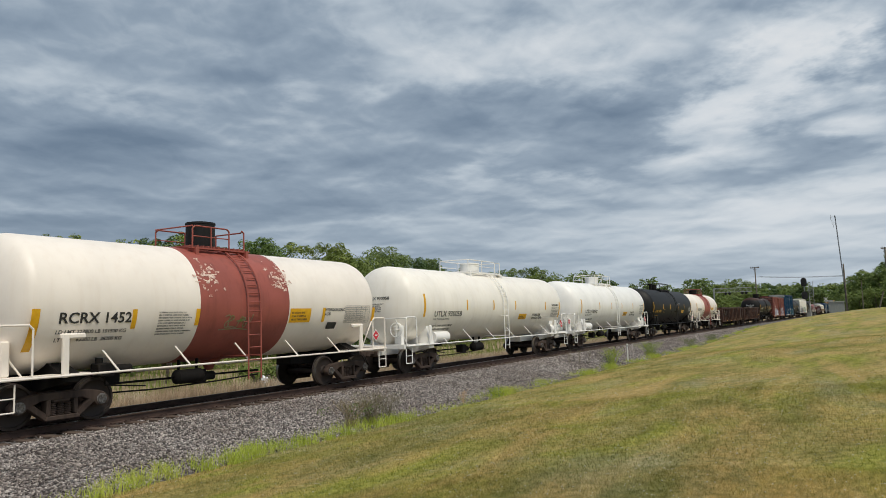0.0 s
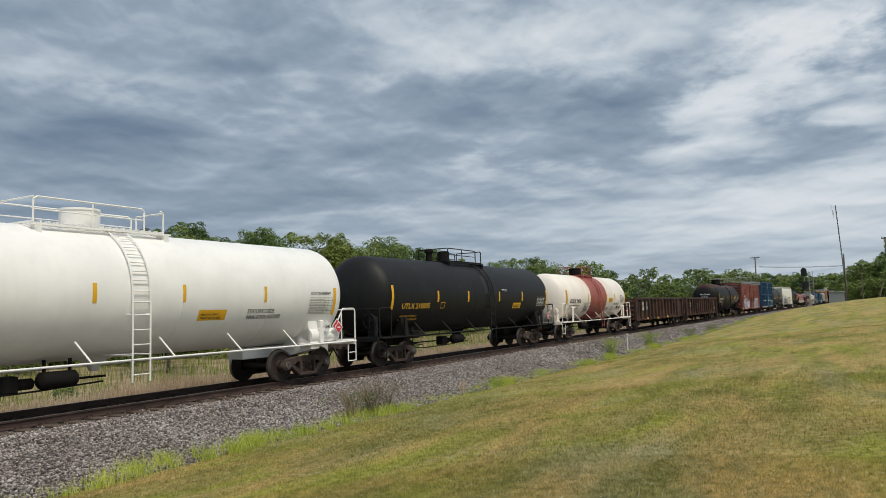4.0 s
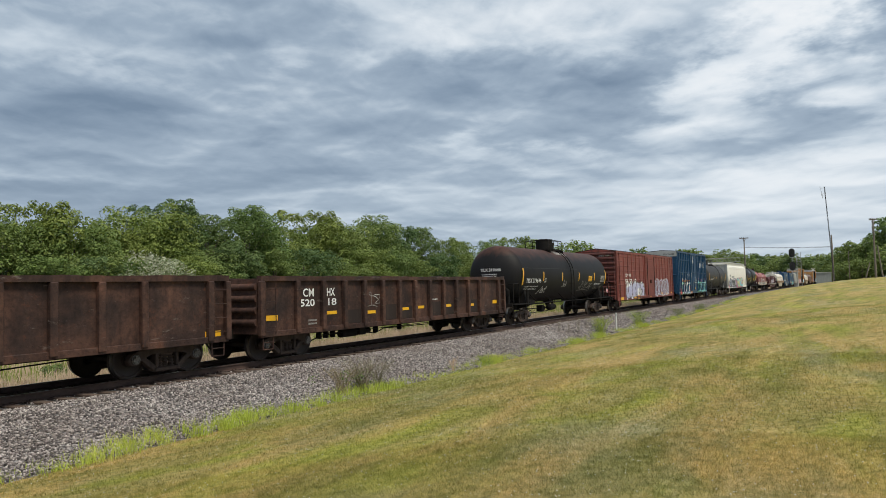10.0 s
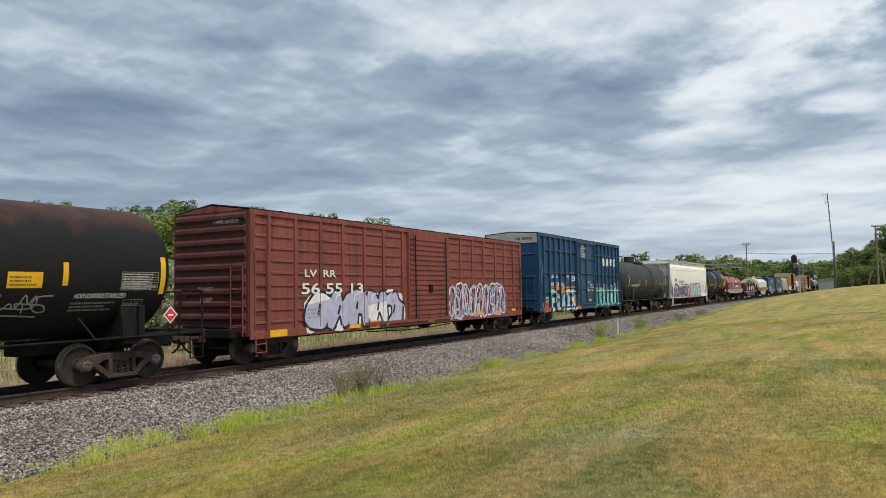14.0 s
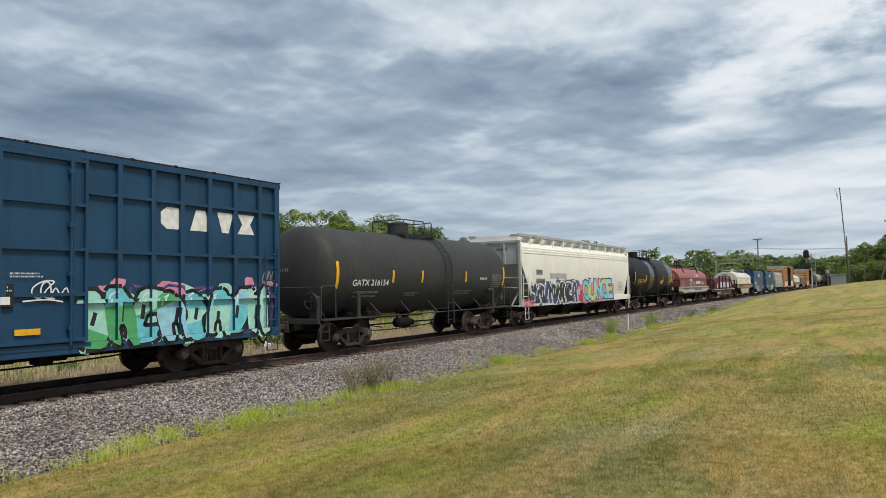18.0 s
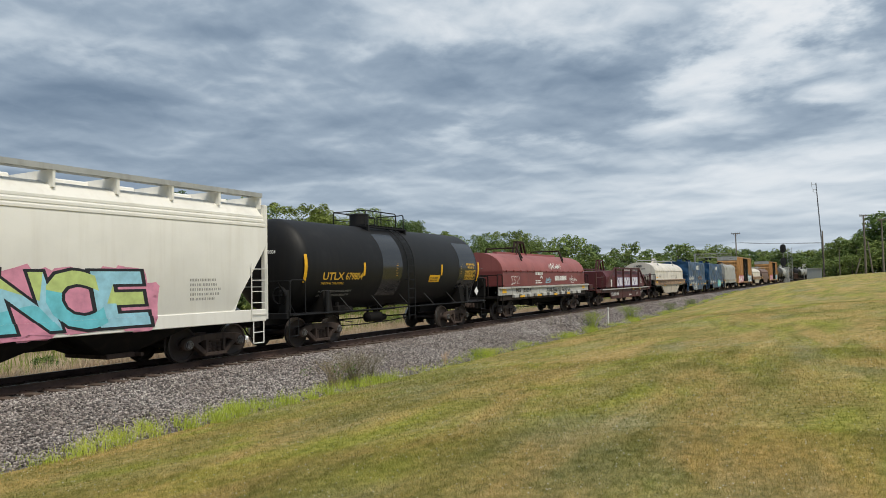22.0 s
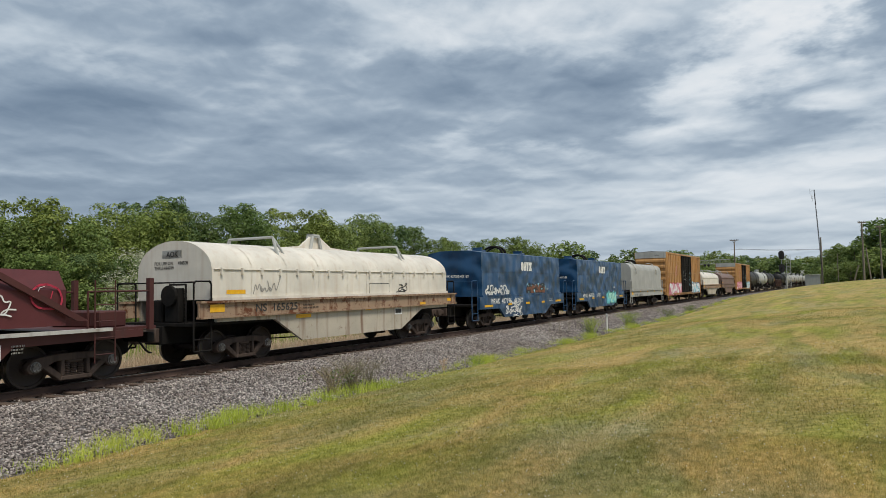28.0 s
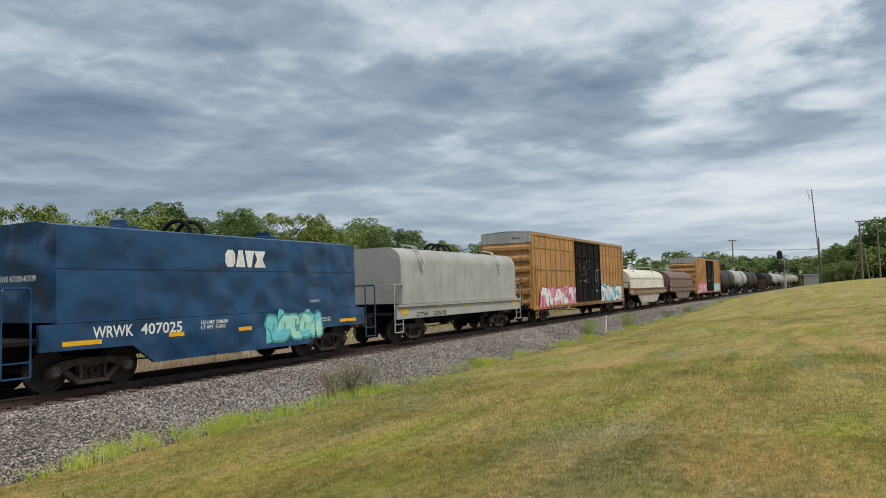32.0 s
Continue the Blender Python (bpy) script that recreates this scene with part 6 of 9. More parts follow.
def all_gondolas():
    W, K = M["lettering_white"], M["lettering_black"]
    for k, x in enumerate((97.4, 114.74)):
        car, lay = gondola("rust-brown open gondola car with ribbed sides", x, 8.67, 8.08, 6.5, 60 + k)
        X = M["worn_stencil"]
        if k == 0:
            # white repaint panels carry the numbers
            mark("repaint_panel", lay, -6.35, -5.5, 1.45, 2.1, X, car, "smeared white repaint panel")
            mark("repaint_panel", lay, -5.2, -4.45, 1.45, 2.1, X, car, "smeared white repaint panel")
            lay2 = flat(-1.454)
            letters("CMHX", -6.3, -5.55, 1.82, 2.05, lay2, W, car)
            letters("520", -6.3, -5.6, 1.48, 1.73, lay2, W, car)
            letters("20", -5.05, -4.55, 1.48, 1.73, lay2, W, car)
        else:
            letters("CM", -6.23, -5.73, 1.79, 2.04, lay, W, car)
            letters("HX", -5.1, -4.70, 1.79, 2.04, lay, W, car)
            letters("520", -6.36, -5.7, 1.5, 1.72, lay, W, car)
            letters("18", -5.05, -4.63, 1.5, 1.72, lay, W, car)
            bars(lay, -6.0, -5.5, 0.95, 1.15, 2, M["faint"], car, 61)
            tag(lay, -2.95, -2.35, 1.45, 2.0, X, car, 62)
            bars(lay, 1.45, 1.95, 1.5, 1.58, 1, W, car, 63)
        spots = ((-4.72, 0.83), (-1.53, 0.80), (1.73, 0.83), (7.6, 0.90)) if k == 0 else ((-7.6, 1.2), (-4.87, 1.27), (-2.72, 1.20), (-0.56, 1.23), (0.54, 1.25), (2.72, 1.24), (4.78, 1.20), (7.2, 1.24))
        for c, z in spots:
            low = z < 0.86
            mark("reflector_stripe", flat(-1.52) if low else lay, c - 0.26, c + 0.26, z - (0.07 if low else 0.055), z + (0.05 if abs(c) < 7 else 0.10), M["yellow"], car, "yellow reflective stripe")


all_gondolas()


def corrugated_end(car, x, s, hw, z0, z1, n, mat):
    """A flat end sheet with its pressed ribs as parts."""
    bm = BM()
    box(bm, x - 0.03, x + 0.03, -hw, hw, z0, z1)
    wall = part("end_wall", bm, mat, car, "corrugated steel end wall")
    for k in range(n):
        bm = BM()
        z = z0 + (z1 - z0) * (k + 0.5) / n
        h = min((z1 - z0) / n * 0.36, 0.24 if n > 3 else 0.06)
        outline = [(s * 0.026, -h), (s * min(0.12, h), -h * 0.35), (s * min(0.12, h), h * 0.35), (s * 0.026, h)]
        a = [bm.verts.new((x + ox, -hw + 0.08, z + oz)) for ox, oz in outline]
        b = [bm.verts.new((x + ox, hw - 0.08, z + oz)) for ox, oz in outline]
        for i in range(4):
            bm.faces.new((a[i], b[i], b[(i + 1) % 4], a[(i + 1) % 4]))
        bm.faces.new(a)
        bm.faces.new(b[::-1])
        bmesh.ops.recalc_face_normals(bm, faces=bm.faces[:])
        part("rib", bm, mat, wall)
    return wall


def boxcar(name, label, x, half, body, trucks, mat, hw, z0, z1, posts, door, roof, peak=0.2, girts=(), door_mat=None, end_top=None, beads=False, lip=0.07, ribs=6):
    car = new_car(name, label, x, half, trucks)
    for s in (-1, 1):
        bm = BM()
        box(bm, -body, body, s * hw - 0.02, s * hw + 0.02, z0 + 0.15, z1)
        part("side_wall", bm, mat, car)
        bm = BM()
        box(bm, -body, body, min(s * hw, s * (hw + lip)), max(s * hw, s * (hw + lip)), z0, z0 + 0.22, bevel=0.012)
        part("side_sill", bm, mat, car)
        bm = BM()
        box(bm, -body - 0.02, body + 0.02, min(s * hw, s * (hw + lip)), max(s * hw, s * (hw + lip)), z1 - 0.14, z1 + 0.01, bevel=0.012)
        part("top_plate", bm, mat, car)
        for px in posts:
            bm = BM()
            w = 0.06 if abs(abs(px) - body) > 0.2 else 0.09
            box(bm, px - w, px + w, min(s * (hw + 0.018), s * (hw + lip)), max(s * (hw + 0.018), s * (hw + lip)), z0 + 0.2, z1 - 0.12, bevel=0.012)
            part("side_post", bm, mat, car)
        for gz, ga, gb in girts:
            bm = BM()
            box(bm, ga, gb, min(s * (hw + 0.018), s * (hw + lip - 0.012)), max(s * (hw + 0.018), s * (hw + lip - 0.012)), gz - 0.035, gz + 0.035)
            part("side_girt", bm, mat, car)
        if beads and s < 0:
            ps = sorted(posts)
            for a, b in zip(ps, ps[1:]):
                if door[0] - 0.1 < (a + b) / 2 < door[1] + 0.1:
                    continue
                bead = mesh_of("side_bead", box(BM(), a + 0.11, b - 0.11, -hw - 0.05, -hw - 0.018, -0.04, 0.04, bevel=0.014), mat)
                for k in range(9):
                    part("side_bead", bead, None, car).location = (0, 0, z0 + 0.45 + (z1 - z0 - 0.8) * k / 8)
    for s in (-1, 1):
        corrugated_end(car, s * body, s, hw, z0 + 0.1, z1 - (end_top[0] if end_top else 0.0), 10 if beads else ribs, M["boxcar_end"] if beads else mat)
        if end_top:
            bm = BM()
            extrude_x(bm, [(-hw - 0.02, z1 - end_top[0]), (hw + 0.02, z1 - end_top[0]), (hw + 0.02, z1 - 0.01), (0, z1 + peak - 0.03), (-hw - 0.02, z1 - 0.01)], s * body - 0.06, s * body + 0.06)
            part("end_cap", bm, end_top[1], car, "pale upper end panel")
        else:
            bm = BM()
            extrude_x(bm, [(-hw, z1 - 0.005), (hw, z1 - 0.005), (0, z1 + peak - 0.03)], s * body - 0.04, s * body + 0.04)
            part("gable", bm, mat, car)
        for y in (-hw - lip - 0.02, hw + lip + 0.02):
            ladder(car, s * (body - 0.36), 0.46, z0 + 0.25, min(z1 - 0.6, z0 + 2.4), y, mat, 6)
            sill_step(car, s * (body - 0.36), y, mat, 0.36, z0 + 0.1)
        bm = BM()
        for k in range(4):
            z = z0 + 0.4 + 0.5 * k
            cyl(bm, (s * (body + 0.14), -hw + 0.1, z), (s * (body + 0.14), -hw + 0.55, z), 0.016, 6)
        pipe(bm, [(s * (body + 0.14), -hw + 0.1, z0 + 0.1), (s * (body + 0.14), -hw + 0.1, z0 + 2.0)], 0.018, 6)
        pipe(bm, [(s * (body + 0.14), -hw + 0.55, z0 + 0.1), (s * (body + 0.14), -hw + 0.55, z0 + 2.0)], 0.018, 6)
        part("end_ladder", bm, mat, car)
        bm = BM()
        box(bm, min(s * body, s * (body + 0.3)), max(s * body, s * (body + 0.3)), -0.8, 0.8, 1.05, 1.1)
        part("crossover_step", bm, M["under"], car)
    # roof in separate sheets
    n = round(2 * body / 1.2)
    for k in range(n):
        a, b = -body + 2 * body * k / n, -body + 2 * body * (k + 1) / n
        bm = BM()
        extrude_x(bm, [(-hw - lip, z1 + 0.012), (0, z1 + peak), (hw + lip, z1 + 0.012), (hw + lip, z1 + 0.04), (0, z1 + peak + 0.03), (-hw - lip, z1 + 0.04)], a + 0.004, b - 0.004)
        box(bm, b - 0.05, b + 0.02, -hw - lip - 0.01, hw + lip + 0.01, z1 + 0.02, z1 + 0.055)
        part("roof_sheet", bm, roof, car)
    # door
    d0, d1 = door
    dm = door_mat or mat
    leaves = [(d0, d1)] if not isinstance(dm, tuple) else [(d0, (d0 + d1) / 2), ((d0 + d1) / 2, d1)]
    dm = dm[0] if isinstance(dm, tuple) else dm
    for a, b in leaves:
        bm = BM()
        box(bm, a + 0.01, b - 0.01, -hw - 0.115, -hw - 0.03, z0 + 0.25, z1 - 0.13)
        d = part("sliding_door", bm, dm, car, "heavy sliding side door")
        bm = BM()
        if beads:
            for k in range(16):
                z = z0 + 0.42 + (z1 - z0 - 0.75) * k / 15
                box(bm, a + 0.09, b - 0.09, -hw - 0.145, -hw - 0.11, z - 0.05, z + 0.045)
        else:
            for k in range(5):
                z = z0 + 0.3 + (z1 - z0 - 0.5) * k / 4
                box(bm, a + 0.03, b - 0.03, -hw - 0.185, -hw - 0.11, z - 0.035, z + 0.035)
            for px in (a + 0.05, (a + b) / 2, b - 0.05):
                box(bm, px - 0.035, px + 0.035, -hw - 0.187, -hw - 0.11, z0 + 0.26, z1 - 0.14)
        part("door_rib", bm, dm, d)
        bm = BM()
        for px in (a + 0.35, b - 0.35):
            cyl(bm, (px, -hw - 0.2, z0 + 0.25), (px, -hw - 0.2, z1 - 0.2), 0.022, 6)
        box(bm, (a + b) / 2 - 0.12, (a + b) / 2 + 0.12, -hw - 0.2, -hw - 0.14, z0 + 1.2, z0 + 1.5, bevel=0.01)
        part("lock_bar", bm, M["under"] if beads else dm, d)
    bm = BM()
    box(bm, d0 - (d1 - d0) * 0.9, d1 + 0.1, -hw - 0.13, -hw - 0.075, z0 + 0.13, z0 + 0.23)
    part("door_track", bm, mat, car)
    bm = BM()
    box(bm, -body, body, -hw + 0.05, hw - 0.05, 0.98, 1.06)
    part("floor", bm, M["under"], car)
    centre_sill(car, half, M["under"], 0.58, 0.98)
    brake_gear(car, 0.5, M["under"])
    return car


SOLIDS = (((0.0, 0.25), (0.25, 0.0), (0.75, 0.0), (1.0, 0.25), (1.0, 0.75), (0.75, 1.0), (0.25, 1.0), (0.0, 0.75)), ((0.0, 0.0), (1.0, 0.0), (0.72, 1.0), (0.28, 1.0)),
          ((0.3, 0.0), (0.7, 0.0), (1.0, 1.0), (0.0, 1.0)), ((0.0, 0.0), (1.0, 0.0), (0.74, 0.5), (1.0, 1.0), (0.0, 1.0), (0.26, 0.5)))


def block_mark(lay, spans, z0, z1, mat, parent):
    """A company mark as four plain solid shapes."""
    bm = BM()
    for (a, b), shape in zip(spans, SOLIDS):
        bm.faces.new([bm.verts.new(lay(a + (b - a) * u, z0 + (z1 - z0) * v)) for u, v in shape])
    return part("company_mark", bm, mat, parent, "white block company mark")


def all_boxcars():
    W, K, Y = M["lettering_white"], M["lettering_black"], M["yellow"]
    # oxide red car
    c = 0.23
    car = boxcar("boxcar", "oxide red boxcar with sprayed graffiti along the bottom", 151.52, 10.35, 9.27, 7.9, M["boxcar_red"], 1.45, 0.72, 4.28,
                 [p + c for p in (-9.42, -8.79, -7.66, -6.51, -5.39, -4.21, -3.07, -1.84, 1.60, 2.67, 3.77, 4.85, 6.05, 7.06, 8.1, 8.97)], (-1.3, 1.72), M["boxcar_roof"], 0.22, beads=True)
    lay = flat(-1.505)
    letters("LV  RR", -7.05, -5.55, 2.45, 2.67, lay, W, car)
    letters("56 55 13", -7.2, -4.1, 1.93, 2.27, lay, W, car)
    letters("LVRR 565513", 0.25, 1.2, 3.92, 4.02, on_end(-9.42, 0.0), M["faint"], car)
    over = (-1.506, -1.524, [(p + c, 0.064) for p in (-6.51, -5.39, -4.21, -3.07, -1.84, 1.60, 2.67, 3.77, 4.85, 6.05, 7.06)], [(0.83, 0.112)])
    spray(lay, -6.9, -1.7, 0.78, 2.05, ("chalk", "ink", "lilac", "chalk", "lilac", "chalk"), car, 71, 5, "white and lilac sprayed graffiti", relief=over)
    spray(lay, 1.8, 7.3, 0.80, 2.3, ("chalk", "chalk", "rust", "chalk"), car, 72, 9, "pale sprayed graffiti", dense=False, relief=over)
    spray(lay, 1.9, 7.2, 0.85, 2.2, ("chalk", "lilac", "rust", "lilac"), car, 74, 12, "pale sprayed graffiti", dense=False, relief=over, lift=0.006)
    tag(lay, -0.9, 1.5, 1.6, 1.95, M["faint"], car, 73)
    for a, b, z in ((-8.55, -7.85, 0.75), (-4.9, -4.3, 0.80), (0.3, 0.75, 1.15), (0.1, 0.6, 0.78), (4.2, 4.8, 0.95), (6.1, 6.5, 0.9), (8.0, 8.4, 0.95)):
        mark("reflector_stripe", flat(-1.53), a, b, z, z + (0.2 if a < -8 else 0.12), Y, car, "yellow reflective stripe")
    sq = mark("warning_panel", flat(-1.53), -3.75, -3.2, 0.75, 1.0, Y, car, "yellow warning panel")
    letters("DO NOT\nHUMP", -3.68, -3.27, 0.79, 0.96, flat(-1.536), K, sq)
    letters("DO NOT", -0.35, 0.25, 2.05, 2.18, on_end(-9.43, 0.0), M["faint"], car)
    letters("HUMP", -0.25, 0.2, 1.75, 1.88, on_end(-9.43, 0.0), M["faint"], car)
    bars(lay, -6.95, -6.1, 1.2, 1.55, 3, M["faint"], car, 74)
    # dark blue car
    posts = [-7.55, -6.85, -6.0, -5.2, -4.37, -3.51, -2.66, 2.64, 3.51, 4.32, 5.17, 6.02, 6.9, 7.55]
    girts = [(z, a, b) for z in (1.82, 2.88, 4.12) for a, b in ((-6.85, -1.75), (1.9, 7.5))]
    car = boxcar("boxcar", "dark blue boxcar with bright mural graffiti", 170.72, 8.35, 7.66, 5.65, M["boxcar_blue"], 1.45, 0.75, 4.95, posts, (-1.75, 1.85), M["boxcar_roof"], 0.12, girts=girts, end_top=(0.5, M["silver"]), lip=0.115, ribs=3)
    lay = flat(-1.472)
    letters("LR   S", -5.78, -4.7, 2.60, 2.81, lay, W, car)
    letters("10  03  36", -5.75, -3.72, 2.14, 2.36, lay, W, car)
    block_mark(lay, ((3.75, 4.4), (4.6, 5.25), (5.45, 6.0), (6.15, 6.75)), 3.48, 4.0, W, car)
    over = (-1.474, -1.569, [(p, 0.064) for p in posts], [(0.86, 0.112), (1.82, 0.038)])
    spray(lay, -5.85, -1.9, 1.92, 2.04, ("orange", "orange", "orange", "orange"), car, 76, 5, "orange sprayed rim", relief=over, halo=0.2)
    spray(lay, -6.95, -6.2, 0.75, 1.3, ("orange", "orange", "crimson", "orange"), car, 77, 2, "orange sprayed flames", relief=over)
    spray(lay, -5.85, -1.72, 0.72, 1.98, ("ink", "ink", "chalk", "sky", "chalk", "mint", "chalk"), car, 75, 6, "pale blue and white mural lettering", words="F NGER", relief=over, lift=0.007)
    spray(lay, -5.1, -4.45, 0.75, 1.85, ("lilac", "ink", "lilac", "violet", "lilac", "chalk"), car, 78, 1, "lilac sprayed shape", relief=over, lift=0.013)
    spray(lay, -1.95, -1.6, 1.1, 1.6, ("orange", "orange", "crimson", "orange"), car, 79, 1, "orange and red sprayed shape", relief=over, lift=0.013)
    spray(lay, -1.6, -1.1, 0.78, 1.1, ("orange", "orange", "orange", "orange"), car, 70, 2, "orange sprayed patch", relief=(-1.58, -1.6, [], []))
    spray(lay, 1.75, 7.35, 0.85, 2.15, ("pink", "violet", "violet", "pink"), car, 82, 4, "violet sprayed mist", dense=False, relief=over, halo=0.3)
    spray(lay, 1.65, 7.2, 0.80, 2.1, ("mint", "ink", "mint", "green", "cyan", "mint", "sky", "chalk"), car, 80, 8, "mint and teal mural graffiti", relief=over, lift=0.007)
    tag(lay, -7.4, -6.95, 2.5, 3.6, M["faint"], car, 81)
    dl = flat(-1.605)
    letters("CLOSE AND LOCK\nBOTH DOORS BEFORE\nMOVING CAR\nCIERRE Y BLOQUEE\nAMBAS PUERTAS ANTES\nDE MOVER EL CARRO", -1.1, -0.04, 3.9, 4.6, dl, W, car)
    letters("LD LMT\nLT WT", -6.56, -6.1, 1.28, 1.56, lay, W, car)
    bm = BM()
    for q in ((-3.25, -2.9, 2.36, 2.375), (-3.25, -2.9, 2.645, 2.66), (-3.25, -3.235, 2.36, 2.66), (-2.915, -2.9, 2.36, 2.66)):
        patch(bm, lay, *q, 1)
    part("stencil_frame", bm, W, car)
    mark("paper_label", lay, -3.2, -2.8, 2.66, 2.76, M["placard_white"], car)
    for z in (2.86, 2.70, 2.58, 2.44):
        mark("paper_label", lay, -2.38, -2.02, z, z + 0.075, M["placard_white"], car)
    bars(lay, -2.4, -2.0, 2.36, 2.42, 1, W, car, 84)
    mark("paper_label", lay, -1.93, -1.84, 2.45, 2.72, M["placard_white"], car)
    mark("paper_label", dl, -1.5, -1.28, 2.78, 2.87, M["placard_white"], car)
    bars(dl, -1.52, -1.2, 2.36, 2.72, 5, W, car, 83)
    bars(dl, 0.25, 0.95, 2.32, 2.44, 2, W, car, 88)
    bm = BM()
    box(bm, -0.02, 0.32, -1.64, -1.60, 1.75, 2.2, bevel=0.01)
    part("lock_plate", bm, M["matt_black"], car, "black lock plate with small white print")
    bars(flat(-1.642), 0.0, 0.3, 2.05, 2.18, 2, W, car, 89)
    mark("paper_label", flat(-1.642), 0.06, 0.24, 1.8, 1.95, M["placard_white"], car)
    for px in (-1.2, 1.45):
        bm = BM()
        cyl(bm, (px, -1.655, 0.95), (px, -1.655, 4.75), 0.028, 8)
        for z in (1.3, 2.4, 3.4, 4.5):
            box(bm, px - 0.06, px + 0.06, -1.68, -1.60, z - 0.05, z + 0.05)
        part("lock_rod", bm, M["boxcar_blue"], car)
    tag(dl, -1.45, -0.95, 1.6, 2.05, M["faint"], car, 90)
    tag(lay, 7.0, 7.45, 2.2, 2.6, M["faint"], car, 91)
    tag(dl, 0.5, 1.3, 1.9, 2.35, W, car, 85)
    mark("reflector_stripe", dl, 0.35, 0.85, 1.2, 1.32, Y, car, "yellow reflective stripe")
    el = on_end(-7.83, 0.0)
    bars(el, -0.5, 0.6, 3.35, 3.8, 6, W, car, 86)
    bars(el, -0.6, 0.6, 2.35, 2.6, 4, M["faint"], car, 87)
    letters("LRS 100336", 0.25, 1.25, 4.62, 4.76, on_end(-7.73, 0.0), K, car)
    # tall yellow cars
    for k, x in enumerate((329.95, 381.6)):
        ps = [-9.32] + [-8.9 + 0.82 * j for j in range(9)] + [3.3 + 0.82 * j for j in range(8)] + [9.32]
        car = boxcar("high_boxcar", "tall weathered yellow boxcar with black doors", x, 10.3, 9.4, 7.0, M["boxcar_yellow"], 1.45, 0.75, 4.98, ps, (-2.3, 2.95), M["silver"], 0.1, girts=[(z, a, b) for z in (3.0, 4.2) for a, b in ((-9.3, -2.4), (3.0, 9.3))], end_top=(0.55, M["silver"]), door_mat=(M["under"],))
        lay = flat(-1.525)
        spray(lay, -8.4, -1.2, 0.82, 2.0, ("pink", "crimson", "pink", "chalk", "pink", "chalk"), car, 90 + k, 9, "pink sprayed graffiti")
        spray(lay, 3.1, 8.6, 0.85, 2.0, ("sky", "navy", "chalk", "sky", "chalk", "chalk"), car, 92 + k, 7, "pale blue sprayed graffiti")
        tag(lay, -5.6, -4.4, 2.6, 4.2, M["spray_pink"], car, 94)
        tag(flat(-1.61), -1.9, 0.1, 2.4, 3.9, M["faint"], car, 95 + k, "pale sprayed scrawl")
        tag(flat(-1.61), 0.6, 2.6, 1.5, 3.2, M["spray_sky"], car, 97 + k, "pale blue sprayed scrawl")
        letters("TBOX", 0.35, 0.85, 4.64, 4.74, on_end(-9.47, 0.0), K, car) if k == 0 else None


all_boxcars()


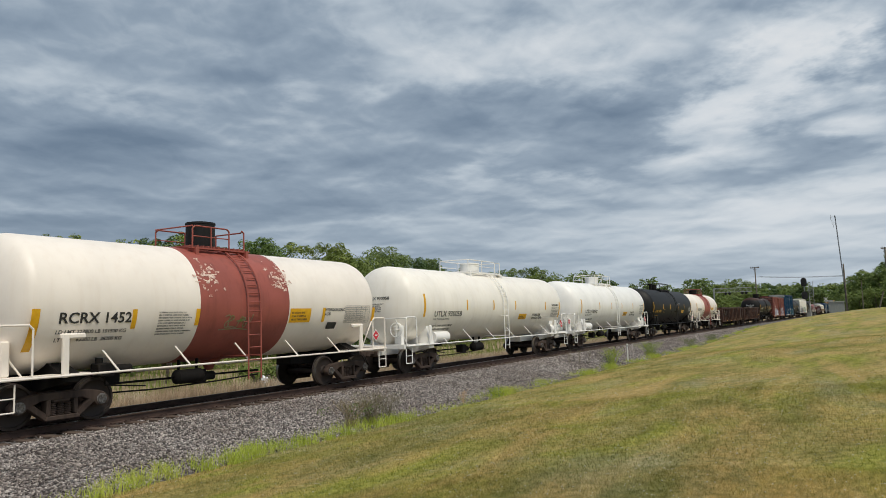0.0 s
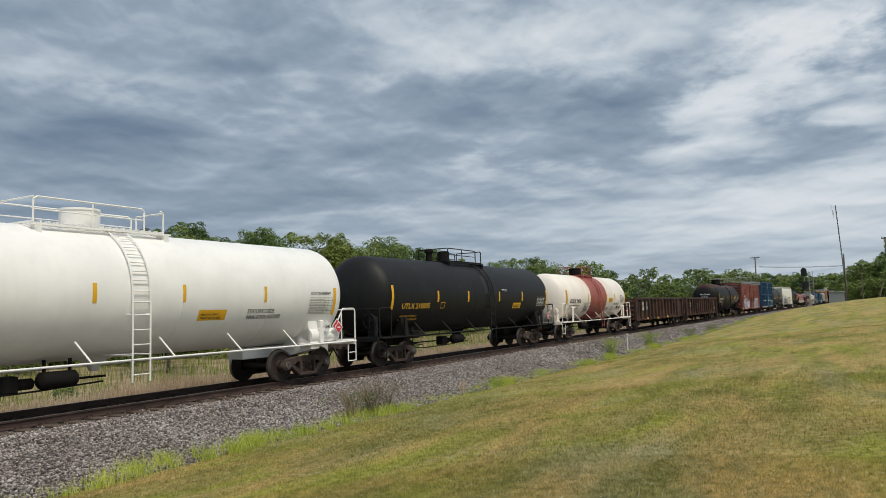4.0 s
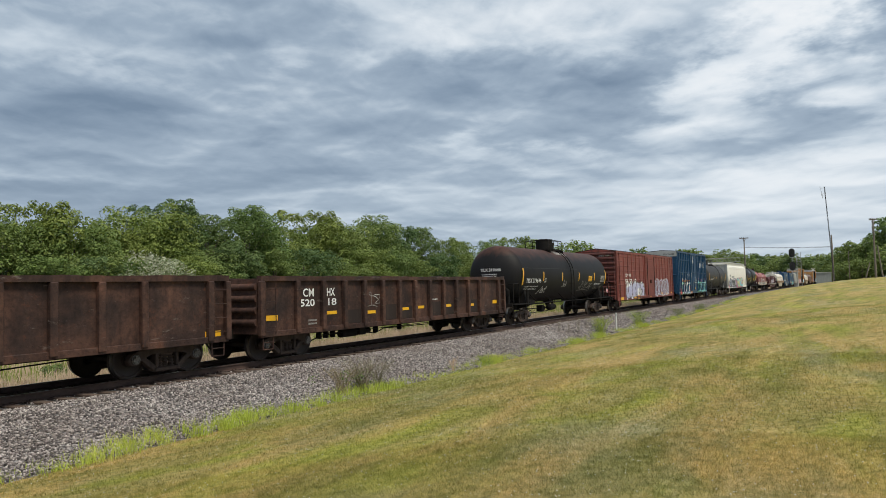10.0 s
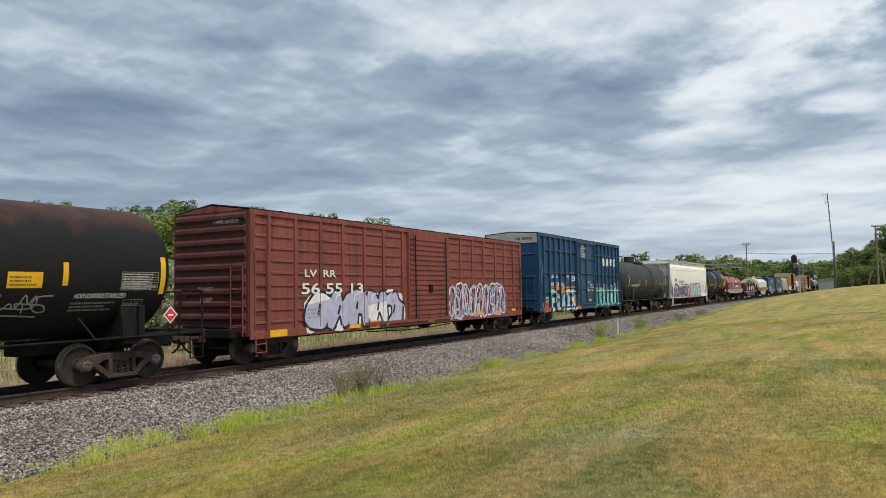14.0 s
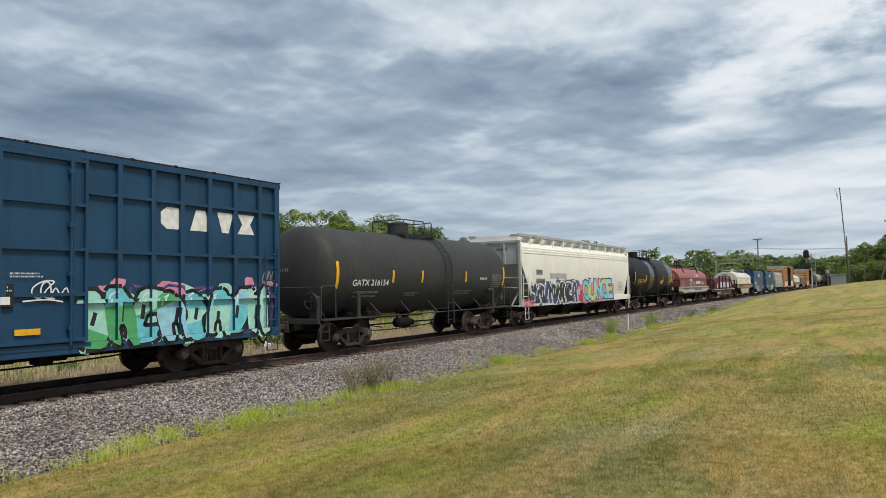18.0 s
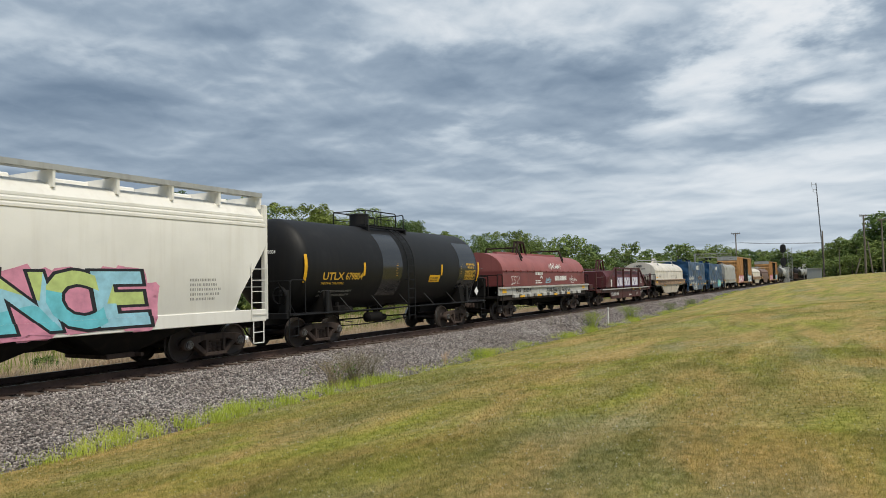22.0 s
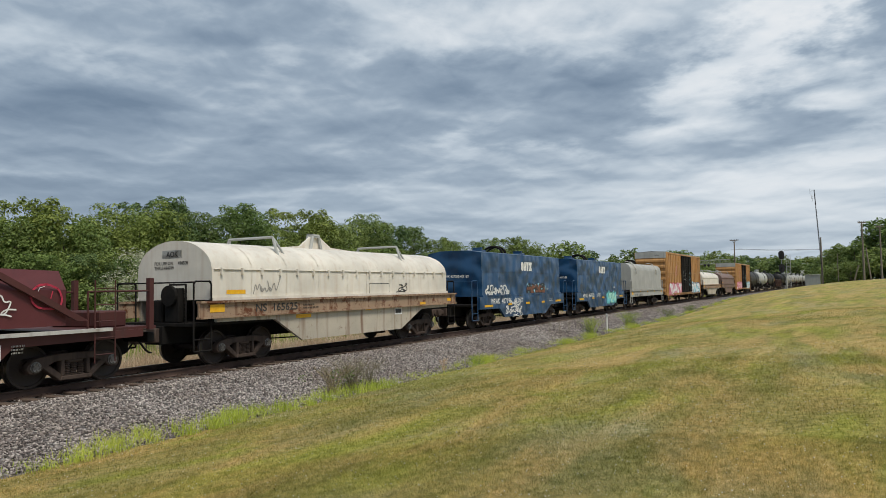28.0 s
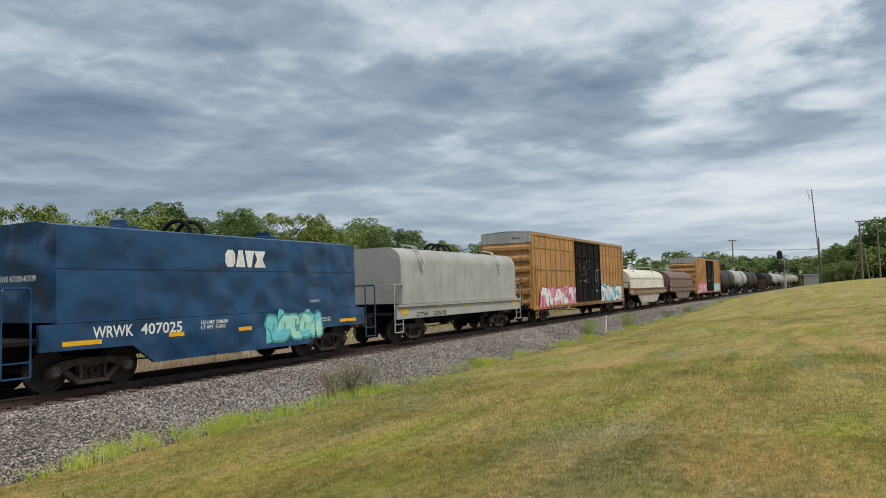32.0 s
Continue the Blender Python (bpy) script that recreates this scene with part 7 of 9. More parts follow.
def hopper_car():
    """A pale three-bay covered hopper with rounded shoulders and sloping end sheets."""
    x, half, body = 204.37, 9.9, 9.25
    car = new_car("covered_hopper", "off-white covered hopper car with bright graffiti", x, half, 7.75)
    m, g = M["hopper_white"], M["hopper_grey"]
    sec = [(-1.47, 0.98), (-1.47, 1.25), (-1.50, 1.30), (-1.50, 3.55), (-1.46, 3.75), (-1.36, 3.95), (-1.2, 4.14), (-0.9, 4.25), (-0.45, 4.32), (0.45, 4.32), (0.9, 4.25), (1.2, 4.14), (1.36, 3.95), (1.46, 3.75), (1.50, 3.55), (1.50, 1.30), (1.47, 1.25), (1.47, 0.98)]
    # shell: its ends slope in under the roof
    bm = BM()
    prev = None
    stations = [-body + 0.02, -body + 0.9, -body + 1.35, body - 1.35, body - 0.9, body - 0.02]
    low = {0: 3.05, 1: 1.85, 2: 0.98, 3: 0.98, 4: 1.85, 5: 3.05}
    for i, sx in enumerate(stations):
        ring = [bm.verts.new((sx, y, max(z, low[i]))) for y, z in sec]
        if prev:
            for k in range(len(ring) - 1):
                try:
                    bm.faces.new((prev[k], prev[k + 1], ring[k + 1], ring[k]))
                except ValueError:
                    pass
        prev = ring
    part("hopper_shell", bm, m, car, shade=True)
    for z in (3.62, 3.74, 3.86):
        bm = BM()
        for s in (-1, 1):
            yy = 1.50 if z < 3.7 else (1.47 if z < 3.8 else 1.42)
            box(bm, -body + 0.05, body - 0.05, s * yy - 0.015, s * yy + 0.015, z - 0.03, z + 0.03)
        part("shoulder_bead", bm, m, car)
    for s in (-1, 1):
        bm = BM()
        box(bm, -body + 0.05, body - 0.05, min(s * 1.42, s * 1.53), max(s * 1.42, s * 1.53), 0.95, 1.28, bevel=0.015)
        part("side_sill", bm, m, car)
    for s in (-1, 1):
        bm = BM()
        e = s * body
        quads = [[(e - s * 0.03, -1.36, 3.05), (e - s * 0.03, 1.36, 3.05), (e - s * 0.03, 1.36, 4.1), (e - s * 0.03, -1.36, 4.1)], [(e - s * 0.03, -1.36, 3.05), (e - s * 0.03, 1.36, 3.05), (e - s * 2.3, 1.36, 1.05), (e - s * 2.3, -1.36, 1.05)]]
        for q in quads:
            a = [bm.verts.new(p) for p in q]
            b = [bm.verts.new((p[0] - s * 0.05, p[1], p[2])) for p in q]
            bm.faces.new(a)
            bm.faces.new(b[::-1])
            for i in range(4):
                bm.faces.new((a[i], b[i], b[(i + 1) % 4], a[(i + 1) % 4]))
        part("slope_sheet", bm, g, car, "grey sloping end sheet")
        bm = BM()
        for y in (-1.42, 1.42):
            box(bm, e - 0.06, e + 0.06, y - 0.06, y + 0.06, 1.0, 4.2)
        for y in (-0.6, 0.6):
            box(bm, e - 0.05, e + 0.05, y - 0.05, y + 0.05, 3.05, 4.2)
        box(bm, e - 0.06, e + 0.06, -1.45, 1.45, 4.12, 4.22)
        part("end_post", bm, g if s < 0 else m, car)
        bm = BM()
        box(bm, e - 0.3, e + 0.08, -1.45, 1.45, 0.98, 1.05)
        for y in (-0.9, 0.9):
            p = Vector((e - s * 0.1, y, 1.05))
            cyl(bm, p, (e - s * 1.6, y * 0.8, 1.9), 0.05, 6)
        cyl(bm, (e, -1.4, 1.9), (e, 1.4, 1.9), 0.02, 6)
        cyl(bm, (e, -1.4, 2.4), (e, 1.4, 2.4), 0.02, 6)
        part("end_platform", bm, g, car)
        for y in (-1.56, 1.56):
            ladder(car, e - s * 0.35, 0.62, 1.0, 2.55, y, m, 5)
            sill_step(car, e - s * 0.4, y, m, 0.36, 0.95)
        bm = BM()
        cyl(bm, (e, -1.47, 2.5), (e, -1.47, 4.2), 0.025, 6)
        part("corner_rail", bm, m, car)
    # roof walk and its stanchions, hatches
    bm = BM()
    for y in (-1.05, 0.95):
        box(bm, -body, body, y - (0.3 if y < 0 else 0.0), y + (0.12 if y < 0 else 0.42), 4.46, 4.51)
        box(bm, -body, body, (-1.36 if y < 0 else 1.33), (-1.33 if y < 0 else 1.36), 4.44, 4.56)
    part("roof_walk", bm, g, car)
    for k in range(13):
        sx = -body + 0.05 + (2 * body - 0.1) * k / 12
        bm = BM()
        box(bm, sx - 0.03, sx + 0.03, -1.34, 1.34, 4.08, 4.46)
        part("walk_bracket", bm, m, car)
    for k in range(6):
        sx = -body + 1.5 + (2 * body - 3.0) * k / 5
        bm = BM()
        box(bm, sx - 1.2, sx + 1.2, -0.3, 0.3, 4.3, 4.44, bevel=0.03)
        part("roof_hatch", bm, m, car)
    # bays and gates
    for k in range(4):
        cx = -5.1 + 3.4 * k
        bm = BM()
        a = [bm.verts.new(p) for p in ((cx - 1.66, -1.40, 1.0), (cx + 1.66, -1.40, 1.0), (cx + 1.66, 1.40, 1.0), (cx - 1.66, 1.40, 1.0))]
        b = [bm.verts.new(p) for p in ((cx - 0.42, -0.7, 0.40), (cx + 0.42, -0.7, 0.40), (cx + 0.42, 0.7, 0.40), (cx - 0.42, 0.7, 0.40))]
        for i in range(4):
            bm.faces.new((a[i], a[(i + 1) % 4], b[(i + 1) % 4], b[i]))
        bm.faces.new(b[::-1])
        h = part("discharge_bay", bm, M["under"], car)
        bm = BM()
        box(bm, cx - 0.38, cx + 0.38, -0.78, 0.78, 0.30, 0.42, bevel=0.02)
        cyl(bm, (cx + 0.45, -0.95, 0.36), (cx + 0.45, 0.8, 0.36), 0.05, 8)
        part("outlet_gate", bm, M["truck"], h)
    centre_sill(car, half, M["under"], 0.60, 0.98)
    lay, low_lay = flat(-1.50), flat(-1.535)
    mark("name_panel", lay, -7.45, -6.6, 2.52, 2.8, M["hopper_grey"], car)
    letters("RVRX", -7.4, -6.65, 2.56, 2.77, flat(-1.508), M["lettering_black"], car)
    mark("name_panel", lay, -7.5, -6.3, 2.06, 2.34, M["faint"], car)
    letters("458449", -7.4, -6.35, 2.1, 2.3, flat(-1.508), M["lettering_black"], car)
    letters("RVRX 458449", 0.15, 0.75, 3.72, 3.85, on_end(-9.25, 0.0), M["lettering_black"], car)
    over = (-1.508, -1.537, [], [(1.115, 0.167)])
    spray(lay, -4.6, -1.3, 1.7, 2.25, ("violet", "violet", "violet", "violet"), car, 108, 3, "violet sprayed cloud", relief=over, halo=0.2)
    mark("overpainted_patch", lay, -5.6, -3.2, 2.34, 2.62, M["hopper_grey"], car, "grey overpainted patch")
    spray(lay, -1.9, -0.7, 1.0, 2.05, ("pink", "crimson", "crimson", "pink", "crimson"), car, 104, 2, "red sprayed patch", relief=over)
    spray(lay, -9.1, -7.9, 0.98, 1.28, ("pink", "crimson", "pink", "crimson", "pink"), car, 103, 3, "pink sprayed sill", relief=over)
    spray(lay, -8.0, -1.6, 0.98, 2.18, ("navy", "chalk", "ink", "navy", "ink", "ink", "chalk"), car, 101, 8, "black and white sprayed graffiti", relief=over, lift=0.007)
    spray(lay, -0.8, 5.4, 0.98, 2.0, ("pink", "pink", "pink", "pink", "pink"), car, 106, 5, "pink sprayed cloud", relief=over, halo=0.3)
    spray(lay, -0.5, 5.1, 1.02, 2.35, ("pink", "ink", "cyan", "lime", "sky", "cyan", "lime", "sky", "chalk"), car, 105, 5, "turquoise and lime sprayed lettering", words="OUNCE", relief=over, lift=0.007)
    letters("NSF..", -1.65, -0.95, 1.42, 1.72, flat(-1.522), M["spray_chalk"], car)
    mark("reflector_stripe", lay, -8.15, -8.0, 1.35, 2.2, M["yellow"], car, "yellow reflective stripe")
    bars(lay, 6.5, 7.6, 1.6, 2.2, 5, M["faint"], car, 107)
    for sx in (-3.2, 0.3):
        mark("rust_streak", lay, sx, sx + 0.02, 2.3, 3.1, M["faint"], car)


hopper_car()

# ---------------------------------------------------------------- steel coil cars
def arch(hw, z0, z1, z2, n=14):
    """A hood's section: upright sides from z0 to z1, then a round top to z2."""
    pts = [(-hw, z0), (-hw, z1)]
    for k in range(1, n):
        a = math.pi * k / n
        pts.append((-hw * math.cos(a), z1 + (z2 - z1) * math.sin(a)))
    return pts + [(hw, z1), (hw, z0)]


def coil_car(label, x, half, body, trucks, hood, frame, section, style, lower=False):
    """Deck, side sills, a hood over the trough, lifting arms, end platforms and rails."""
    car = new_car("coil_car", label, x, half, trucks)
    bm = BM()
    extrude_x(bm, section, -body, body)
    hd = part("hood", bm, hood, car, shade=True)
    z0 = section[0][1]
    hw = abs(section[0][0])
    bm = BM()
    box(bm, -body - 0.02, body + 0.02, -hw - 0.06, -hw + 0.02, z0 - 0.02, z0 + 0.06)
    box(bm, -body - 0.02, body + 0.02, hw - 0.02, hw + 0.06, z0 - 0.02, z0 + 0.06)
    part("hood_rim", bm, hood, hd)
    # deck and side sills
    bm = BM()
    box(bm, -half + 0.75, half - 0.75, -1.38, 1.38, 1.08, 1.16)
    box(bm, -half + 0.7, half - 0.7, -0.35, 0.35, 0.6, 1.08, bevel=0.02)
    part("deck", bm, M["under"], car)
    s0, s1 = -half + 0.85, half - 0.85
    if lower:
        # fish-bellied side girder
        for s in (-1, 1):
            bm = BM()
            tip = 0.92 if style == "flat" else 1.16
            prism(bm, [(s0 + 0.6, tip), (-4.1 if tip > 1 else -3.5, tip - 0.02), (-2.9, 0.46), (2.7, 0.46), (4.2 if tip > 1 else 3.6, tip - 0.02), (s1 - 0.6, tip), (s1 - 0.6, z0 - 0.03), (s0 + 0.6, z0 - 0.03)], min(s * 1.40, s * 1.50), max(s * 1.40, s * 1.50))
            part("side_girder", bm, frame, car)
    else:
        for s in (-1, 1):
            bm = BM()
            low = 1.21 if style == "round" else 0.92
            box(bm, s0, s1, min(s * 1.40, s * 1.48), max(s * 1.40, s * 1.48), low, z0 - 0.03, bevel=0.015)
            box(bm, s0, s1, min(s * 1.38, s * 1.56), max(s * 1.38, s * 1.56), z0 - 0.12, z0 - 0.04)
            part("side_girder", bm, frame, car)
            if style == "round":
                bm = BM()
                box(bm, s0 + 0.3, s1 - 0.3, min(s * 1.32, s * 1.41), max(s * 1.32, s * 1.41), 0.96, low, bevel=0.01)
                part("lower_sill", bm, M["grimy_plate"], car, "grimy lower side sill")
    for s in (-1, 1):
        bm = BM()
        for y in (-1.45, 1.45):
            pipe(bm, [(s * (half - 0.72), y, 0.45), (s * (half - 0.72), y, 2.15), (s * (half - 0.78), y, 2.22), (s * (half - 1.25), y, 2.22), (s * (half - 1.3), y, 2.15), (s * (half - 1.3), y, 0.45), (s * (half - 0.72), y, 0.45)], 0.024, 6)
            cyl(bm, (s * (half - 0.72), y, 0.75), (s * (half - 1.3), y, 0.75), 0.018, 6)
        cyl(bm, (s * (half - 0.72), -1.45, 2.2), (s * (half - 0.72), 1.45, 2.2), 0.022, 6)
        part("end_rail", bm, frame if style == "flat" else M["under"], car, shade=True)
    if style == "flat":
        brake_gear(car, -1.5, M["under"])
        return car, hd
    bm = BM()
    hb = -half + (0.95 if style != "flat" else 1.2)
    cyl(bm, (hb, -0.35, 1.86), (hb - 0.09, -0.35, 1.86), 0.27, 18)
    part("brake_wheel", bm, M["under"], car)
    bm = BM()
    box(bm, hb, hb + 0.22, -0.65, -0.1, 1.16, 2.06, bevel=0.03)
    box(bm, hb + 0.02, hb + 0.3, 0.0, 0.35, 1.16, 1.75, bevel=0.03)
    pipe(bm, [(hb + 0.1, -0.8, 1.16), (hb + 0.1, -0.8, 2.15), (hb + 0.1, -0.2, 2.15), (hb + 0.1, -0.2, 1.16)], 0.03, 6)
    part("hand_brake", bm, M["under"], car)
    brake_gear(car, -1.5, M["under"])
    return car, hd


def hood_arm(hd, x, hw, z, top, mat):
    """A folded-steel guide arm standing off the hood's shoulder."""
    bm = BM()
    for y in (-hw, hw):
        s = -1 if y < 0 else 1
        cyl(bm, (x - 0.05, y * 0.82, z), (x, y * 0.62, top), 0.045, 6)
        cyl(bm, (x + 0.3, y * 0.75, z + 0.15), (x, y * 0.62, top), 0.035, 6)
    cyl(bm, (x, -hw * 0.62, top), (x, hw * 0.62, top), 0.045, 6)
    return part("guide_arm", bm, mat, hd, shade=True)


def lift_eye(hd, x, z, h, w, mat):
    bm = BM()
    pipe(bm, [(x - w, -0.1, z - 0.1), (x - w * 0.5, -0.1, z + h), (x + w * 0.5, -0.1, z + h), (x + w, -0.1, z - 0.1)], 0.06, 6)
    pipe(bm, [(x - w, 0.1, z - 0.1), (x - w * 0.5, 0.1, z + h), (x + w * 0.5, 0.1, z + h), (x + w, 0.1, z - 0.1)], 0.06, 6)
    box(bm, x - w * 0.55, x + w * 0.55, -0.14, 0.14, z + h - 0.06, z + h + 0.06)
    return part("lifting_eye", bm, mat, hd, shade=True)


def seams(hd, xs, section, mat, pr=0.012):
    for sx in xs:
        bm = BM()
        sec = [(y * (1 + pr / abs(section[0][0])), z + (pr if z > section[1][1] else 0)) for y, z in section]
        a = [bm.verts.new((sx - 0.02, y, z)) for y, z in sec]
        b = [bm.verts.new((sx + 0.02, y, z)) for y, z in sec]
        for k in range(len(a) - 1):
            bm.faces.new((a[k], b[k], b[k + 1], a[k + 1]))
        part("hood_seam", bm, mat, hd)


def company_bars(lay, x0, x1, z0, z1, mat, parent, n):
    """A company's name as plain blocks."""
    bm = BM()
    w = (x1 - x0) / n
    for k in range(n):
        patch(bm, lay, x0 + w * k + 0.12 * w, x0 + w * (k + 1) - 0.06 * w, z0, z1, 1)
    return part("company_mark", bm, mat, parent, "plain block company mark")


def all_coils():
    W, K, Y = M["lettering_white"], M["lettering_black"], M["yellow"]
    # faded red round hood
    sec = arch(1.42, 1.66, 2.38, 3.36)
    car, hd = coil_car("coil car with a red round hood, lighter on top", 236.6, 7.85, 6.4, 5.1, M["coil_red"], M["frame_grey"], sec, "round")
    seams(hd, (-4.5, -3.3, -1.8, -0.05, 1.75, 3.65, 5.7), sec, M["coil_red"])
    bm = BM()
    cyl(bm, (-6.35, -1.44, 2.40), (6.35, -1.44, 2.40), 0.02, 6)
    for k in range(14):
        bx = -6.0 + 0.92 * k
        box(bm, bx - 0.05, bx + 0.05, -1.50, -1.41, 2.36, 2.44)
    part("hood_rod", bm, M["coil_red"], hd)
    bm = BM()
    box(bm, -4.2, 4.6, -0.12, 0.12, 3.34, 3.46)
    part("ridge_beam", bm, M["coil_red"], hd)
    for ax in (-3.3, 3.15):
        hood_arm(hd, ax, 1.42, 2.95, 3.66, M["boxcar_roof"])
    lift_eye(hd, -0.9, 3.45, 0.62, 0.75, M["boxcar_roof"])
    lay = flat(-1.42)
    company_bars(lay, -2.1, -1.0, 2.2, 2.36, W, car, 6)
    bm = BM()
    patch(bm, lay, -2.1, -1.35, 1.86, 1.92, 1)
    patch(bm, lay, -2.1, -1.1, 1.75, 1.81, 1)
    rnd = random.Random(1)
    for k in range(14):
        a, b = 2.6 * k / 14 + 0.2, 2.6 * (k + 1) / 14 + 0.2
        q = lambda t, r: lay(-1.2 + r * math.cos(t), 1.97 + r * math.sin(t))
        bm.faces.new([bm.verts.new(q(t, r)) for t, r in ((a, 0.1), (a, 0.2), (b, 0.2), (b, 0.1))])
    part("company_mark", bm, W, car, "white wheel-on-rails company mark")
    company_bars(lay, 0.9, 2.95, 1.88, 2.15, W, car, 10)
    fl = flat(-1.56)
    letters("NS", -4.95, -4.3, 1.33, 1.55, flat(-1.485), K, car)
    letters("165054", -4.05, -2.95, 1.33, 1.55, flat(-1.485), K, car)
    tag(flat(-1.485), -0.7, 3.3, 1.18, 1.5, K, car, 111, "black sprayed scrawl")
    tag(lay, -5.6, -4.6, 1.72, 2.3, W, car, 112)
    tag(lay, 3.4, 4.6, 1.75, 2.25, W, car, 113)
    tag(lay, -0.6, 0.2, 1.8, 2.1, M["spray_sky"], car, 114)
    tag(round_side(2.38, 1.42), 0.0, 2.0, 2.55, 2.85, W, car, 115)
    for a, b, z in ((-6.65, -6.15, 1.32), (5.75, 6.25, 1.35), (-4.6, -4.0, 1.07), (-2.2, -1.6, 1.07), (0.4, 0.9, 1.07), (2.6, 3.1, 1.07)):
        mark("reflector_stripe", flat(-1.485 if abs(a) > 5 else -1.562), a, b, z, z + (0.2 if abs(a) > 5 else 0.1), Y, car, "yellow reflective stripe")
    for k in range(11):
        bm = BM()
        bx = -5.0 + 1.0 * k
        box(bm, bx - 0.28, bx + 0.28, -1.56, -1.38, 1.07, 1.23, bevel=0.015)
        part("stake_pocket", bm, M["frame_grey"], car)
    bars(on_end(-6.42, 0.0), -0.4, 0.4, 2.45, 2.6, 2, M["faint"], car, 116)
    # long maroon flat with a low angular cover
    x = 253.6
    car = new_car("coil_car", "maroon coil flatcar with a low angular cover", x, 8.95, 6.35)
    m = M["coil_maroon"]
    bm = BM()
    prof = [(-1.42, 1.3), (-1.42, 2.05), (-1.15, 2.52), (1.15, 2.52), (1.42, 2.05), (1.42, 1.3)]
    extrude_x(bm, prof, -3.2, 3.6)
    cov = part("hood", bm, m, car)
    for s, a, b in ((-1, -3.2, -5.45), (1, 3.6, 5.9)):
        bm = BM()
        pa = [bm.verts.new((a, y, z)) for y, z in prof]
        pb = [bm.verts.new((b, y * 0.98, z if z < 2.3 else 2.45)) for y, z in prof]
        for k in range(len(pa)):
            j = (k + 1) % len(pa)
            bm.faces.new((pa[k], pa[j], pb[j], pb[k]))
        bm.faces.new(pb)
        bmesh.ops.recalc_face_normals(bm, faces=bm.faces[:])
        part("hood_end", bm, m, car)
        bm = BM()
        for y in (-1.46, 1.46):
            prism(bm, [(a, 2.75), (a + s * 0.25, 2.75), (b + s * 0.45, 1.38), (b + s * 0.2, 1.38)], y - 0.05, y + 0.05)
        bmesh.ops.recalc_face_normals(bm, faces=bm.faces[:])
        part("brace", bm, M["frame_red"], car)
    for px in (-3.2, -1.15, 1.15, 3.55):
        for y in (-1.48, 1.48):
            part("stanchion", box(BM(), px - 0.06, px + 0.06, y - 0.06, y + 0.06, 1.2, 2.72), M["frame_red"], car)
    bm = BM()
    for y in (-1.46, 1.46):
        box(bm, -3.3, 3.7, y - 0.06, y + 0.06, 2.60, 2.74)
    part("top_beam", bm, M["frame_red"], car)
    lift_eye(cov, -2.3, 2.55, 0.75, 0.8, M["frame_red"])
    for s in (-1, 1):
        bm = BM()
        prism(bm, [(-7.8, 0.95), (-4.7, 0.92), (-4.2, 0.46), (4.3, 0.46), (4.8, 0.92), (7.8, 0.95), (7.8, 1.12), (-7.8, 1.12)], min(s * 1.32, s * 1.42), max(s * 1.32, s * 1.42))
        part("side_girder", bm, M["frame_red"], car)
        bm = BM()
        box(bm, -6.9, 6.9, min(s * 1.36, s * 1.56), max(s * 1.36, s * 1.56), 1.13, 1.2)
        part("rub_rail", bm, M["frame_grey"], car, "scraped pale steel rail")
        for k in range(7):
            bm = BM()
            bx = -4.0 + 1.35 * k
            box(bm, bx - 0.05, bx + 0.05, min(s * 1.42, s * 1.434), max(s * 1.42, s * 1.434), 0.48, 1.12)
            part("girder_rib", bm, M["frame_red"], car)
    bm = BM()
    box(bm, -8.2, 8.2, -1.36, 1.36, 1.12, 1.18)
    part("deck", bm, M["frame_red"], car)
    centre_sill(car, 8.95, M["under"], 0.5, 1.12)
    for s in (-1, 1):
        bm = BM()
        for y in (-1.4, 1.4):
            box(bm, s * 8.0 - 0.06, s * 8.0 + 0.06, y - 0.06, y + 0.06, 1.1, 2.3)
            pipe(bm, [(s * 8.0, y, 2.0), (s * 6.4, y, 2.0), (s * 6.4, y, 1.15)], 0.025, 6)
        part("end_rail", bm, M["frame_red"], car)
        ladder(car, s * 6.75, 0.5, 0.45, 2.25, -1.5, M["frame_red"], 5)
        bm = BM()
        box(bm, s * 7.4 - 0.35, s * 7.4 + 0.35, -0.9, 0.9, 1.18, 1.55, bevel=0.03)
        part("end_box", bm, M["frame_red"], car)
    lay = flat(-1.425)
    letters("CR 631453", -4.4, -2.4, 0.68, 0.93, flat(-1.434), W, car)
    letters("G52V", 2.85, 3.3, 0.66, 0.79, flat(-1.434), W, car)
    company_bars(flat(-1.434), 0.6, 1.3, 0.6, 0.7, W, car, 6)
    for a, b, cut in ((-2.85, -1.3, -2.4), (-0.9, 0.9, 0.1), (1.45, 3.35, 2.2)):
        mark("violet_shade", lay, a - 0.12, b + 0.14, 1.32, 2.0, M["spray_violet"], car, "violet sprayed shade")
        mark("white_block", flat(-1.427), a, b, 1.38, 1.98, M["white_roller"], car, "rolled-on white block")
        bm = BM()
        stroke(bm, flat(-1.429), [(cut - 0.3, 1.95), (cut, 1.72), (cut + 0.25, 1.4)], 0.13, 0, 0.0)
        stroke(bm, flat(-1.429), [(cut + 0.35, 1.97), (cut + 0.38, 1.6)], 0.09, 0, 0.0)
        tagged(part("violet_stroke", bm, M["spray_violet"], car), kind="stuff")
    fl = flat(-1.434)
    bm = BM()
    for q in ((4.0, 4.55, 0.68, 0.70), (4.0, 4.55, 0.98, 1.0), (4.0, 4.02, 0.68, 1.0), (4.53, 4.55, 0.68, 1.0), (4.0, 4.55, 0.83, 0.845), (4.27, 4.285, 0.68, 1.0)):
        patch(bm, fl, *q, 1)
    part("data_table", bm, W, car, "framed data table")
    bars(fl, 2.2, 3.2, 0.9, 0.98, 1, M["faint"], car, 141)
